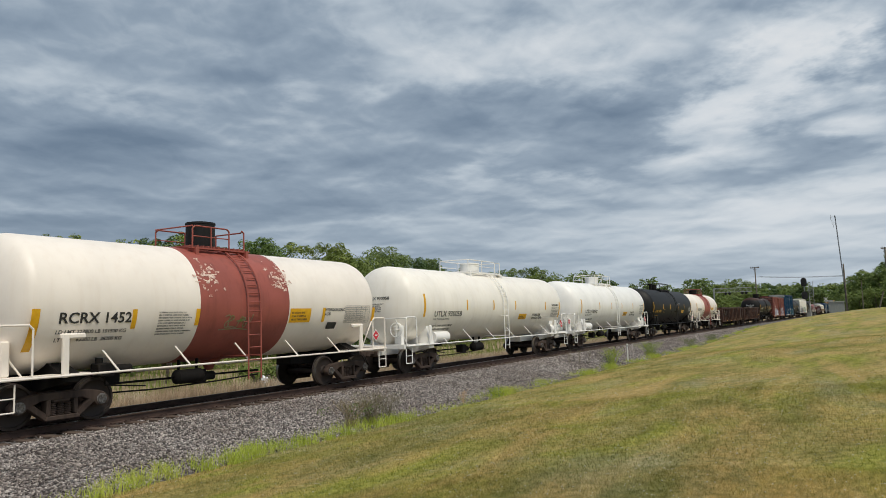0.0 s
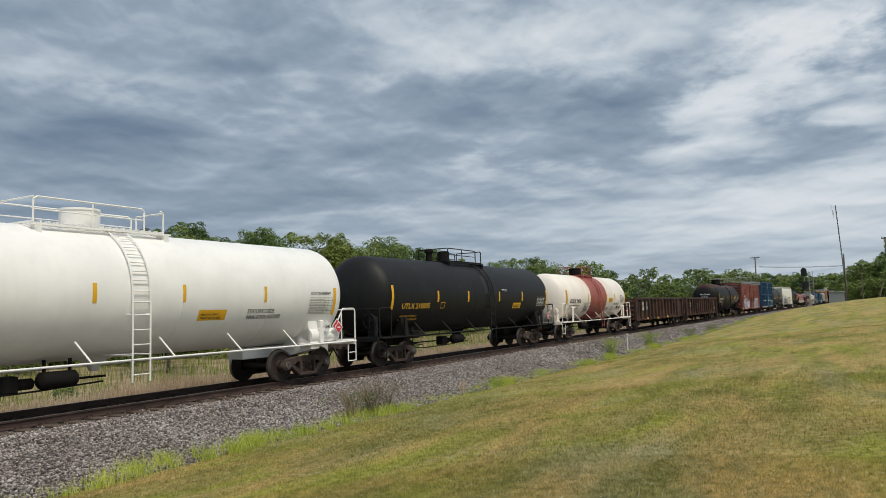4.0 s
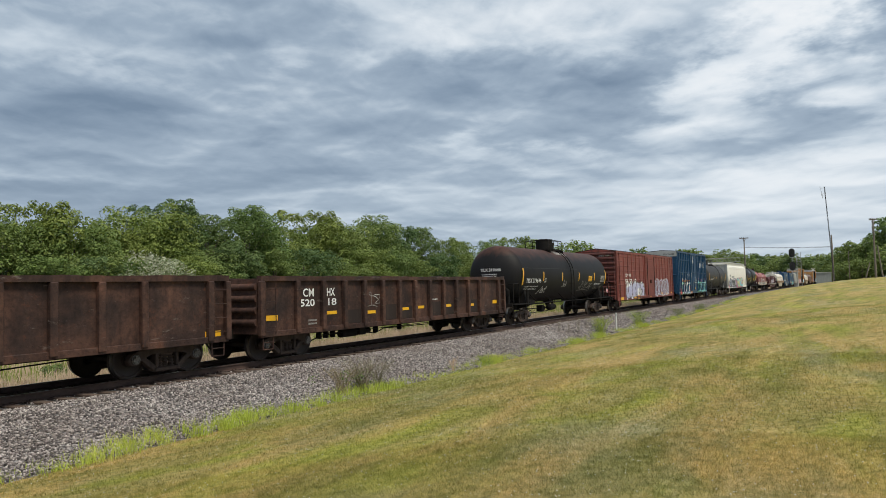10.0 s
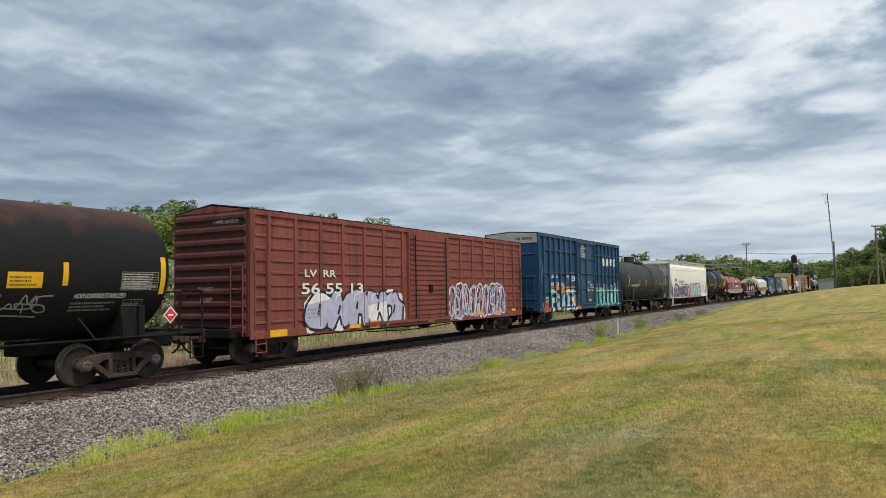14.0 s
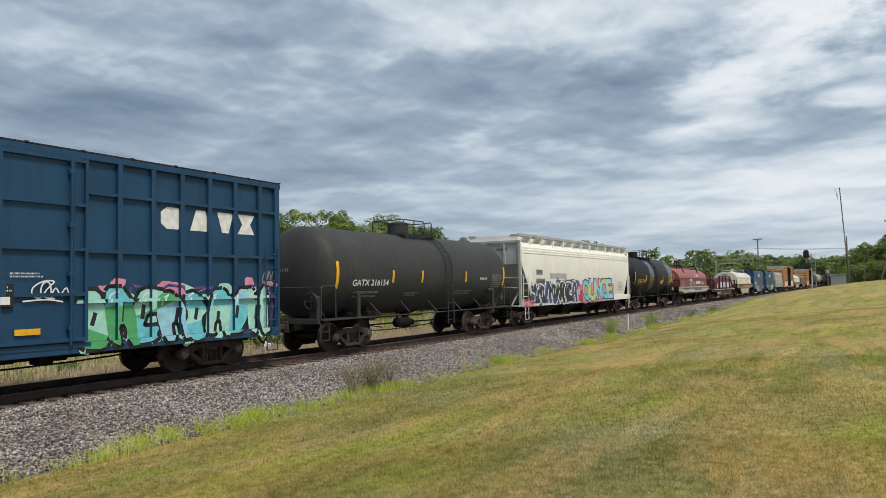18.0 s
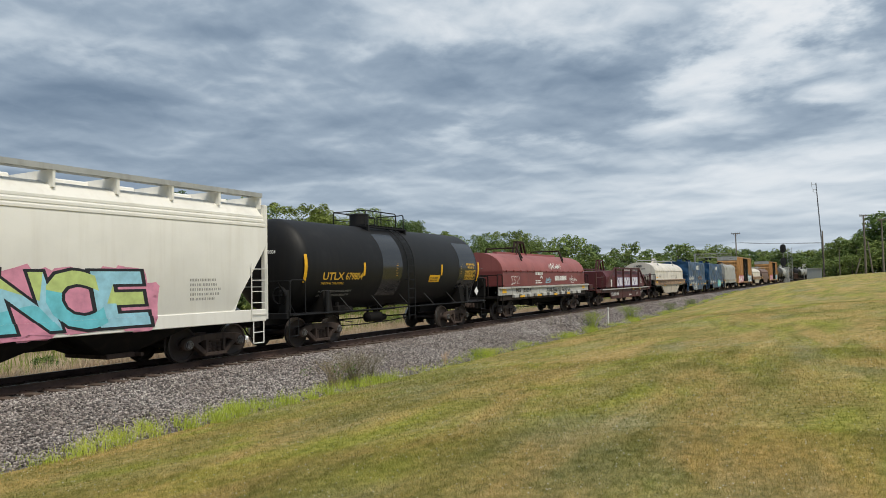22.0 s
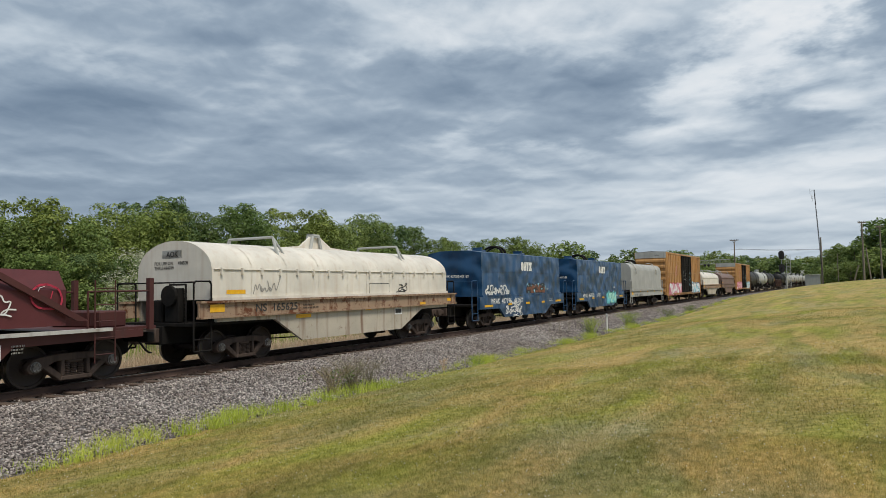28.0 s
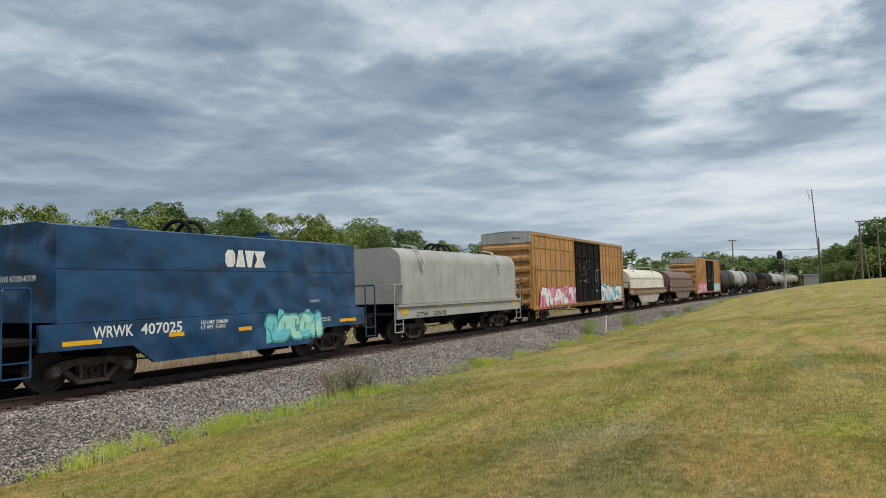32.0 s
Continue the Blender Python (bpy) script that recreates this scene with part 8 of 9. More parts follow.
    bars(fl, 4.75, 5.05, 0.8, 1.0, 3, M["faint"], car, 142)
    for a in (1.7, 3.9):
        mark("reflector_stripe", fl, a, a + 0.5, 1.02, 1.1, Y, car, "yellow reflective stripe")
    tag(lay, 4.3, 4.75, 1.6, 2.0, W, car, 118)
    spray(lay, 5.2, 5.75, 1.65, 2.15, ("chalk", "crimson", "crimson", "chalk"), car, 119, 1, "small round sprayed badge", dense=False)
    bm = BM()
    rnd = random.Random(4)
    blob(bm, lay, -4.3, 1.6, 0.16, 0.3, rnd, 0, 0.001, 0.3)
    part("company_mark", bm, W, car, "white company mark")
    # cream round hood on a deep stained girder
    for k, (xx, hm, fm, lab) in enumerate(((269.9, "coil_cream", "frame_cream", "coil car with a rust-stained cream hood"), (348.0, "coil_cream", "frame_cream", "coil car with a rust-stained cream hood"), (363.7, "coil_brown", "coil_brown", "coil car with a dull brown hood"))):
        sec = arch(1.42, 1.74, 2.52, 3.34)
        car, hd = coil_car(lab, xx, 7.75, 6.4, 4.85, M[hm], M[fm], sec, "round", lower=True)
        seams(hd, (-4.95, -3.5, -2.0, -0.5, 0.62, 2.05, 3.45, 4.9), sec, M[hm])
        bm = BM()
        cyl(bm, (-6.35, -1.44, 2.54), (6.35, -1.44, 2.54), 0.018, 6)
        for j in range(17):
            bx = -6.1 + 0.76 * j
            box(bm, bx - 0.03, bx + 0.03, -1.49, -1.41, 2.40, 2.58)
        part("hood_rod", bm, M[hm], hd)
        for ax in (-3.5, 3.4):
            hood_arm(hd, ax, 1.42, 2.85, 3.55, M["hopper_grey"])
        bm = BM()
        prism(bm, [(-2.6, 3.3), (2.4, 3.3), (0.4, 3.42), (-0.2, 3.75), (-0.7, 3.75), (-1.2, 3.42)], -0.05, 0.05)
        part("ridge_fin", bm, M[hm], hd)
        lift_eye(hd, -0.5, 3.36, 0.42, 0.3, M["hopper_grey"])
        # a rusty channel runs the whole length under the hood
        for s in (-1, 1):
            bm = BM()
            box(bm, -6.95, 6.95, min(s * 1.49, s * 1.56), max(s * 1.49, s * 1.56), 1.29, 1.70, bevel=0.01)
            box(bm, -6.95, 6.95, min(s * 1.45, s * 1.64), max(s * 1.45, s * 1.64), 1.66, 1.715)
            box(bm, -6.95, 6.95, min(s * 1.45, s * 1.62), max(s * 1.45, s * 1.62), 1.26, 1.31)
            part("side_channel", bm, M["channel_rusty"] if k < 2 else M["coil_brown"], car, "rust-stained side channel")
        if k == 0:
            letters("NS  165625", -4.95, -3.2, 1.38, 1.60, flat(-1.562), K, car)
            bars(flat(-1.562), -2.95, -2.2, 1.40, 1.57, 2, K, car, 121)
            mark("name_panel", on_end(-6.4, 0.0), -0.45, 0.3, 2.86, 3.08, M["hopper_grey"], car)
            letters("AOK", -0.28, 0.18, 2.9, 3.05, on_end(-6.404), K, car)
            letters("FOR USE ON     494500\nTHRU 494799", -0.75, 0.55, 2.56, 2.78, on_end(-6.404), K, car)
            tag(flat(-1.42), 2.5, 3.2, 1.85, 2.2, K, car, 123, "black sprayed scrawl")
            bm = BM()
            for q in ((0.75, 2.05, 2.12, 2.14), (0.75, 0.77, 1.8, 2.14), (2.03, 2.05, 1.8, 2.14)):
                patch(bm, flat(-1.42), *q, 1)
            part("stencil_frame", bm, K, car)
            tag(flat(-1.42), -4.9, -4.1, 1.85, 2.25, M["faint"], car, 124)
            mark("data_plate", flat(-1.50), 2.25, 2.75, 1.0, 1.25, W, car)
            mark("data_plate", flat(-1.504), 2.3, 2.7, 1.05, 1.2, K, car)
        for a, b, z in ((-6.6, -6.1, 1.42), (-5.9, -5.2, 1.88), (-3.2, -2.5, 1.12), (0.4, 0.75, 1.22), (4.0, 4.4, 1.3), (6.2, 6.5, 1.4)):
            mark("reflector_stripe", flat(-1.42 if z > 1.8 else (-1.56 if z > 1.25 else -1.50), 0.008), a, b, z, z + (0.2 if a < -6 else 0.11), Y, car, "yellow reflective stripe")
    # two blue cars with tall straight hoods
    for k, xx in enumerate((285.06, 299.0)):
        sec = [(-1.42, 1.50), (-1.42, 2.66), (-1.40, 3.55), (-0.7, 3.66), (0.7, 3.66), (1.40, 3.55), (1.42, 2.66), (1.42, 1.50)]
        car, hd = coil_car("blue coil car with a tall straight hood", xx, 7.15, 5.3, 4.2, M["coil_blue"], M["coil_blue"], sec, "flat", lower=True)
        bm = BM()
        box(bm, -5.3, 5.3, -1.435, -1.415, 2.64, 2.68)
        part("hood_crease", bm, M["coil_blue"], hd)
        bm = BM()
        for sx in (-0.95, -0.5):
            arcp = [(sx, -0.55 * math.cos(t), 3.62 + 0.42 * math.sin(t)) for t in [math.pi * j / 8 for j in range(9)]]
            pipe(bm, arcp, 0.06, 6)
        part("lifting_loop", bm, M["under"], hd, "dark steel lifting loops", True)
        for sx in (-2.6, 2.6):
            bm = BM()
            box(bm, sx - 0.3, sx + 0.3, -0.25, 0.25, 3.64, 3.80, bevel=0.03)
            box(bm, sx - 0.22, sx - 0.1, -0.25, 0.25, 3.78, 3.92)
            part("stacking_bracket", bm, M["coil_blue"], hd)
        lay = flat(-1.42)
        block_mark(lay, ((-0.58, -0.22), (-0.20, 0.16), (0.14, 0.50), (0.50, 0.96)), 2.74, 3.2, W, car)
        sl = flat(-1.50)
        letters("WRWK", -4.52, -3.5, 1.12, 1.38, sl, W, car)
        letters(("407196", "407025")[k], -3.3, -2.1, 1.12, 1.38, sl, W, car)
        letters("LD LMT 228700\nLT WT  57300" if not k else "LD LMT 228600\nLT WT  52400", -1.5, -0.6, 1.14, 1.36, sl, W, car)
        for a, b, z in ((-5.22, -4.3, 1.0), (-2.5, -2.04, 1.02), (-0.2, 0.3, 1.02), (2.08, 2.55, 1.02), (4.3, 5.2, 1.03)):
            mark("reflector_stripe", sl, a, b, z, z + 0.1, Y, car, "yellow reflective stripe")
        letters("WRWK 407000-407199", -0.75, 0.75, 2.38, 2.52, on_end(-5.304), W, car)
        bars(sl, 3.2, 4.0, 1.1, 1.25, 2, W, car, 131)
        bars(lay, 2.9, 3.5, 1.7, 1.8, 2, W, car, 132)
        if k == 0:
            tag(lay, -5.1, -2.3, 1.56, 1.98, W, car, 133, "fat white sprayed scrawl", 0.075)
            tag(flat(-1.503), -3.0, -1.0, 0.62, 0.98, W, car, 134, "fat white sprayed scrawl", 0.05)
            tag(flat(-1.503), -2.2, -1.2, 0.95, 1.42, W, car, 137, "fat white sprayed scrawl", 0.05)
            tag(flat(-1.503), -2.0, -1.1, 0.52, 1.2, W, car, 139, "white sprayed scrawl", 0.035)
            spray(lay, 0.2, 2.8, 1.55, 2.05, ("sky", "ink", "rust", "rust", "ink", "sky"), car, 135, 5, "brown and blue sprayed graffiti")
        else:
            spray(sl, 0.9, 3.3, 0.62, 1.4, ("cyan", "teal", "mint", "cyan", "mint"), car, 138, 5, "mint green sprayed graffiti")
    # pale grey rounded hood
    sec = [(-1.42, 1.5), (-1.42, 3.05)] + [(-1.42 + 0.6 * (1 - math.cos(t)), 3.05 + 0.6 * math.sin(t)) for t in [math.pi / 2 * j / 6 for j in range(1, 7)]]
    sec = sec + [(-y, z) for y, z in reversed(sec)]
    car, hd = coil_car("pale grey coil car with a rounded hood", 312.75, 6.75, 5.5, 4.1, M["coil_grey"], M["coil_grey"], sec, "flat")
    for ax in (-4.0, 3.4):
        bm = BM()
        for dx in (-0.1, 0.1):
            pipe(bm, [(ax, -1.50, 2.75), (ax + dx * 1.5, -1.5, 3.1), (ax + dx, -1.1, 3.72), (ax + dx, -0.6, 3.82)], 0.03, 6)
        part("guide_arm", bm, M["frame_grey"], hd, shade=True)
    bm = BM()
    for sx in (-0.6, 0.0, 0.5):
        pipe(bm, [(sx, -0.4 * math.cos(t), 3.6 + 0.42 * math.sin(t)) for t in [math.pi * j / 8 for j in range(9)]], 0.05, 6)
    part("lifting_loop", bm, M["under"], hd, "dark steel lifting loops", True)
    seams(hd, (-2.4, -0.2, 2.0), sec, M["coil_grey"], 0.006)
    sl = flat(-1.48)
    letters("DTW", -4.5, -3.6, 0.96, 1.14, sl, K, car)
    letters("33570", -3.2, -2.1, 0.96, 1.14, sl, K, car)
    for a, b, z in ((-5.6, -5.15, 1.1), (-2.9, -2.5, 1.3), (-0.5, -0.1, 1.25), (2.2, 2.6, 1.25), (4.9, 5.4, 1.15)):
        mark("reflector_stripe", sl, a, b, z, z + (0.22 if abs(a) > 4.5 else 0.1), Y, car, "yellow reflective stripe")
    # a rusty gondola and a dark tank-like car in the tail
    gondola("rust-brown open gondola car near the tail", 449.0, 8.3, 7.7, 6.2, 140)
    tank_car("sooty black tank car near the tail", 466.0, 8.2, 7.1, 5.5, M["black_tank"], M["under"], M["under"])


all_coils()

# ---------------------------------------------------------------- stones and grasses
RNG = np.random.default_rng(7)


def ground_many(xs, ys):
    return np.array([ground_z(x, y) for x, y in zip(xs, ys)])


def bed_z(d):
    """Height of the ballast bed at d metres from the centre line, lawn side positive."""
    return np.where(d < 1.25, -0.205, np.where(d < 1.9, -0.205 + (SHOULDER + 0.205) * (d - 1.25) / 0.65, SHOULDER + (FOOT - SHOULDER) * (d - 1.9) / (EDGE - 1.9)))


def stones(name, n, x0, x1, d0, d1, size, label, near=True):
    x = x0 + (x1 - x0) * RNG.random(n) ** (1.7 if near else 1.0)
    d = RNG.uniform(d0, d1, n)
    y = TRACK - 0.5 * BEND * x ** 2 - d
    z = bed_z(np.abs(d)) + RNG.uniform(-0.3, 0.85, n) * size
    base = np.array([(1, 0, 0), (-1, 0, 0), (0, 1, 0), (0, -1, 0), (0, 0, 1), (0, 0, -1)], float)
    tri = np.array([(0, 2, 4), (2, 1, 4), (1, 3, 4), (3, 0, 4), (2, 0, 5), (1, 2, 5), (3, 1, 5), (0, 3, 5)])
    s = size * RNG.uniform(0.55, 1.25, (n, 1))
    v = base[None] * RNG.uniform(0.45, 1.15, (n, 6, 1)) * s[:, None, :]
    v += RNG.normal(0, 0.14, v.shape) * s[:, None, :]
    q = RNG.normal(size=(n, 4))
    q /= np.linalg.norm(q, axis=1, keepdims=True)
    w, a, b, c = q.T
    R = np.stack([np.stack([1 - 2 * (b * b + c * c), 2 * (a * b - c * w), 2 * (a * c + b * w)], 1), np.stack([2 * (a * b + c * w), 1 - 2 * (a * a + c * c), 2 * (b * c - a * w)], 1), np.stack([2 * (a * c - b * w), 2 * (b * c + a * w), 1 - 2 * (a * a + b * b)], 1)], 1)
    v = np.einsum("nij,nkj->nki", R, v)
    v[:, :, 2] *= 0.8
    v += np.stack([x, y, z], 1)[:, None, :]
    f = (tri[None] + 6 * np.arange(n)[:, None, None]).reshape(-1, 3)
    me = soup(name, v.reshape(-1, 3), f, M["stone"])
    return tagged(new(name, me), label, "ballast", kind="stuff")


stones("ballast_stones", 60000, 3.0, 34.0, 1.36, EDGE + 0.12, 0.034, "loose crushed grey stones on the near shoulder")
stones("ballast_stones", 26000, 30.0, 95.0, 1.36, EDGE + 0.12, 0.048, "loose crushed grey stones further along", False)
stones("ballast_stones", 9000, 3.0, 45.0, -2.0, 1.2, 0.034, "dark stones between the rails")


def blades(name, x, y, h, w, mat, label, category, lean=0.35, z=None, segments=1, kind="stuff"):
    """Upright blades with their feet at x, y: one thin triangle each, or a bent pair."""
    n = len(x)
    z = ground_many(x, y) if z is None else z
    a = RNG.uniform(0, 2 * np.pi, n)
    ux, uy = np.cos(a) * w / 2, np.sin(a) * w / 2
    b = RNG.uniform(0, 2 * np.pi, n)
    l = h * np.abs(RNG.normal(0, lean, n))
    foot = np.stack([x, y, z - 0.01], 1)
    side = np.stack([ux, uy, np.zeros(n)], 1)
    tip = foot + np.stack([np.cos(b) * l, np.sin(b) * l, h], 1)
    if segments == 1:
        v = np.stack([foot - side, foot + side, tip], 1)
        f = np.arange(3 * n).reshape(-1, 3)
    else:
        mid = foot + np.stack([np.cos(b) * l * 0.3, np.sin(b) * l * 0.3, h * 0.6], 1)
        v = np.stack([foot - side, foot + side, mid + side * 0.8, mid - side * 0.8, tip], 1)
        k = 5 * np.arange(n)[:, None]
        f = np.concatenate([np.concatenate([k, k + 1, k + 2], 1), np.concatenate([k, k + 2, k + 3], 1), np.concatenate([k + 3, k + 2, k + 4], 1)], 0)
    me = soup(name, v.reshape(-1, 3), f, mat)
    return tagged(new(name, me), label, category, kind=kind)


def fan(n, r0, r1, a0, a1, power=1.0):
    """Points in a sector of the lawn before the camera: metres and bearing."""
    r = np.sqrt(r0 ** 2 + (r1 ** 2 - r0 ** 2) * RNG.random(n) ** power)
    a = np.radians(RNG.uniform(a0, a1, n))
    x, y = r * np.cos(a), r * np.sin(a)
    keep = (TRACK - 0.5 * BEND * np.maximum(x, 0) ** 2 - y) > np.array([edge_at(q) for q in x]) + 0.05 + 0.25 * np.sin(x * 1.3) * np.sin(x * 0.37 + 1)
    return x[keep], y[keep]


def make_lawn():
    for n, r0, r1, w, h0, h1 in ((190000, 3.0, 9.5, 0.007, 0.018, 0.055), (130000, 9.5, 20.0, 0.014, 0.02, 0.06), (90000, 20.0, 44.0, 0.030, 0.02, 0.05)):
        x, y = fan(n, r0, r1, -8, 66)
        blades("lawn_grass", x, y, RNG.uniform(h0, h1, len(x)), w, M["blade"], "short patchy mown grass", "grass", 1.3)
    x, y = fan(6000, 4.0, 24.0, -6, 62)
    n = len(x)
    z = ground_many(x, y) + RNG.uniform(0.03, 0.055, n)
    s = RNG.uniform(0.003, 0.008, n)
    c = np.stack([x, y, z], 1)
    base = np.array([(1, 0, 0), (-1, 0, 0), (0, 1, 0), (0, -1, 0), (0, 0, 1), (0, 0, -1)], float)
    tri = np.array([(0, 2, 4), (2, 1, 4), (1, 3, 4), (3, 0, 4), (2, 0, 5), (1, 2, 5), (3, 1, 5), (0, 3, 5)])
    v = c[:, None, :] + base[None] * s[:, None, None]
    f = (tri[None] + 6 * np.arange(n)[:, None, None]).reshape(-1, 3)
    tagged(new("clover_flowers", soup("clover_flowers", v.reshape(-1, 3), f, M["clover"])), "tiny white clover heads in the lawn", "flowers", kind="stuff")


make_lawn()


def make_verge():
    """Lush tufts where lawn and stones meet, straw behind the track."""
    n = 84000
    x = 2.0 + 110 * RNG.random(n) ** 2.4
    wave = 0.5 + 0.5 * np.sin(x * 1.05 + 0.6) * np.sin(x * 0.43 + 2.0)
    wave = np.maximum(wave, 0.95 * np.exp(-((x - 9.5) / 2.6) ** 2))
    wave = np.maximum(wave, 0.85 * np.exp(-((x - 15.0) / 1.8) ** 2))
    keep = RNG.random(n) < (0.10 + 0.90 * wave ** 1.3) * (0.45 + 0.55 * np.sin(x * 3.7) * np.sin(x * 5.3 + 1))
    x = x[keep]
    wave = wave[keep]
    d = np.array([edge_at(q) for q in x]) + RNG.normal(0.06, 0.17, len(x)) + 0.10 * np.sin(x * 2.1)
    y = TRACK - 0.5 * BEND * x ** 2 - d
    h = RNG.uniform(0.08, 0.36, len(x)) * (0.3 + 0.7 * wave)
    z = np.where(d < EDGE, bed_z(d), ground_many(x, y))
    blades("verge_grass", x, y, h, 0.009, M["green_grass"], "lush green grass along the foot of the ballast", "grass", 0.8, z, 2)
    n = 85000
    x = -2.0 + 120 * RNG.random(n) ** 1.5
    d = 3.6 + 3.6 * RNG.random(n) ** 1.2
    y = TRACK - 0.5 * BEND * np.maximum(x, 0) ** 2 + d
    wave = 0.5 + 0.5 * np.sin(x * 0.55 + 0.3 * d) * np.sin(x * 0.21 + 1.2)
    keep = RNG.random(n) < 0.5 + 0.5 * wave
    x, y, wave = x[keep], y[keep], wave[keep]
    blades("dry_grass", x, y, RNG.uniform(0.4, 1.0, len(x)) * (0.6 + 0.4 * wave), 0.02, M["straw"], "tall pale dry grass behind the track", "grass", 0.30, None, 2)
    n = 22000
    x = -4.0 + 170 * RNG.random(n) ** 1.3
    d = 7.6 + 19.0 * RNG.random(n) ** 1.4
    y = TRACK - 0.5 * BEND * np.maximum(x, 0) ** 2 + d
    blades("field_grass", x, y, RNG.uniform(0.3, 0.85, n), 0.03, M["leaf_yellow"], "rank green grass in the field", "grass", 0.35, None, 2)


make_verge()


# ---------------------------------------------------------------- trees and shrubs
def leaf_cloud(rng, centres, per, size, squash=0.85, up=0.35, jitter=0.30):
    """Small leaves laid over the tops and flanks of round clumps, facing out and up: corners and faces."""
    vs = []
    for cx, cy, cz, r in centres:
        n = max(8, int(per * r * r))
        p = rng.normal(size=(n, 3))
        p[:, 2] = p[:, 2] + 0.75
        p /= np.linalg.norm(p, axis=1, keepdims=True)
        rad = r * (0.72 + 0.36 * rng.random((n, 1)) ** 0.6)
        c = p * rad * np.array([1, 1, squash]) + np.array([cx, cy, cz])
        nrm = p + np.array([0, 0, up]) + rng.normal(0, jitter, (n, 3))
        nrm /= np.linalg.norm(nrm, axis=1, keepdims=True)
        t = np.cross(nrm, rng.normal(size=(n, 3)))
        t /= np.linalg.norm(t, axis=1, keepdims=True) + 1e-9
        b = np.cross(nrm, t)
        s = size * rng.uniform(0.5, 1.3, (n, 1))
        vs.append(np.stack([c - t * s * 0.5, c + b * s * 0.36, c + t * s * 0.6, c - b * s * 0.36], 1))
    v = np.concatenate(vs).reshape(-1, 3)
    return v, np.arange(len(v)).reshape(-1, 4)


def tree_mesh(seed, height, width, leaf, mat, clumps=22, bare=0.18, leaves=4200, puffs=9):
    """A tapered trunk with limbs, and a crown of leafy boughs, each a cluster of tufts; foot at the origin."""
    rng = np.random.default_rng(seed)
    bm = BM()
    top = height * 0.72
    lean = rng.normal(0, 0.25, 2)
    cyl(bm, (0, 0, -0.4), (lean[0] * 0.5, lean[1] * 0.5, top * 0.45), 0.035 * height * 0.55, 9, 0.022 * height * 0.55)
    cyl(bm, (lean[0] * 0.5, lean[1] * 0.5, top * 0.45), (lean[0], lean[1], top), 0.022 * height * 0.55, 8, 0.05)
    boughs = []
    for k in range(clumps):
        # boughs fill a domed crown, the outer ones uneven
        u = (k + 0.5) / clumps
        z = bare + (0.86 - bare) * u
        prof = math.sqrt(max(0.05, 1 - (max(0.0, z - 0.42) / 0.60) ** 2)) * (0.72 + 0.28 * smooth(0.0, 0.35, z))
        a = k * 2.4 + rng.normal(0, 0.4)
        rr = width * 0.5 * prof * (0.38 + 0.5 * rng.random() ** 0.5)
        r = width * rng.uniform(0.13, 0.22)
        c = (rr * math.cos(a), rr * math.sin(a), min(z * height + rng.normal(0, 0.25), height - r * 1.1), r)
        boughs.append(c)
        if k % 2 == 0:
            cyl(bm, (lean[0] * 0.5, lean[1] * 0.5, z * height * 0.62), (c[0] * 0.8, c[1] * 0.8, c[2]), 0.05, 5, 0.02)
    boughs.append((rng.normal(0, 0.4), rng.normal(0, 0.4), height - width * 0.2, width * 0.17))
    tufts = []
    for cx, cy, cz, r in boughs:
        tufts.append((cx, cy, cz, r * 0.8))
        for j in range(puffs):
            d = rng.normal(size=3)
            d[2] = d[2] * 0.8 + 0.25
            d /= np.linalg.norm(d)
            q = r * rng.uniform(0.24, 0.46)
            tufts.append((cx + d[0] * r * 0.9, cy + d[1] * r * 0.9, cz + d[2] * r * 0.78, q))
    wood = mesh_of("trunk", bm, M["bark"])
    v, f = leaf_cloud(rng, tufts, leaves / sum(c[3] ** 2 for c in tufts), leaf)
    return wood, soup("crown", v, f, mat)


def plant(name, wood, crown, m, label, category, group):
    t = thing(name, m, label, category, group)
    part("trunk", wood, None, t)
    part("crown", crown, None, t)
    return t


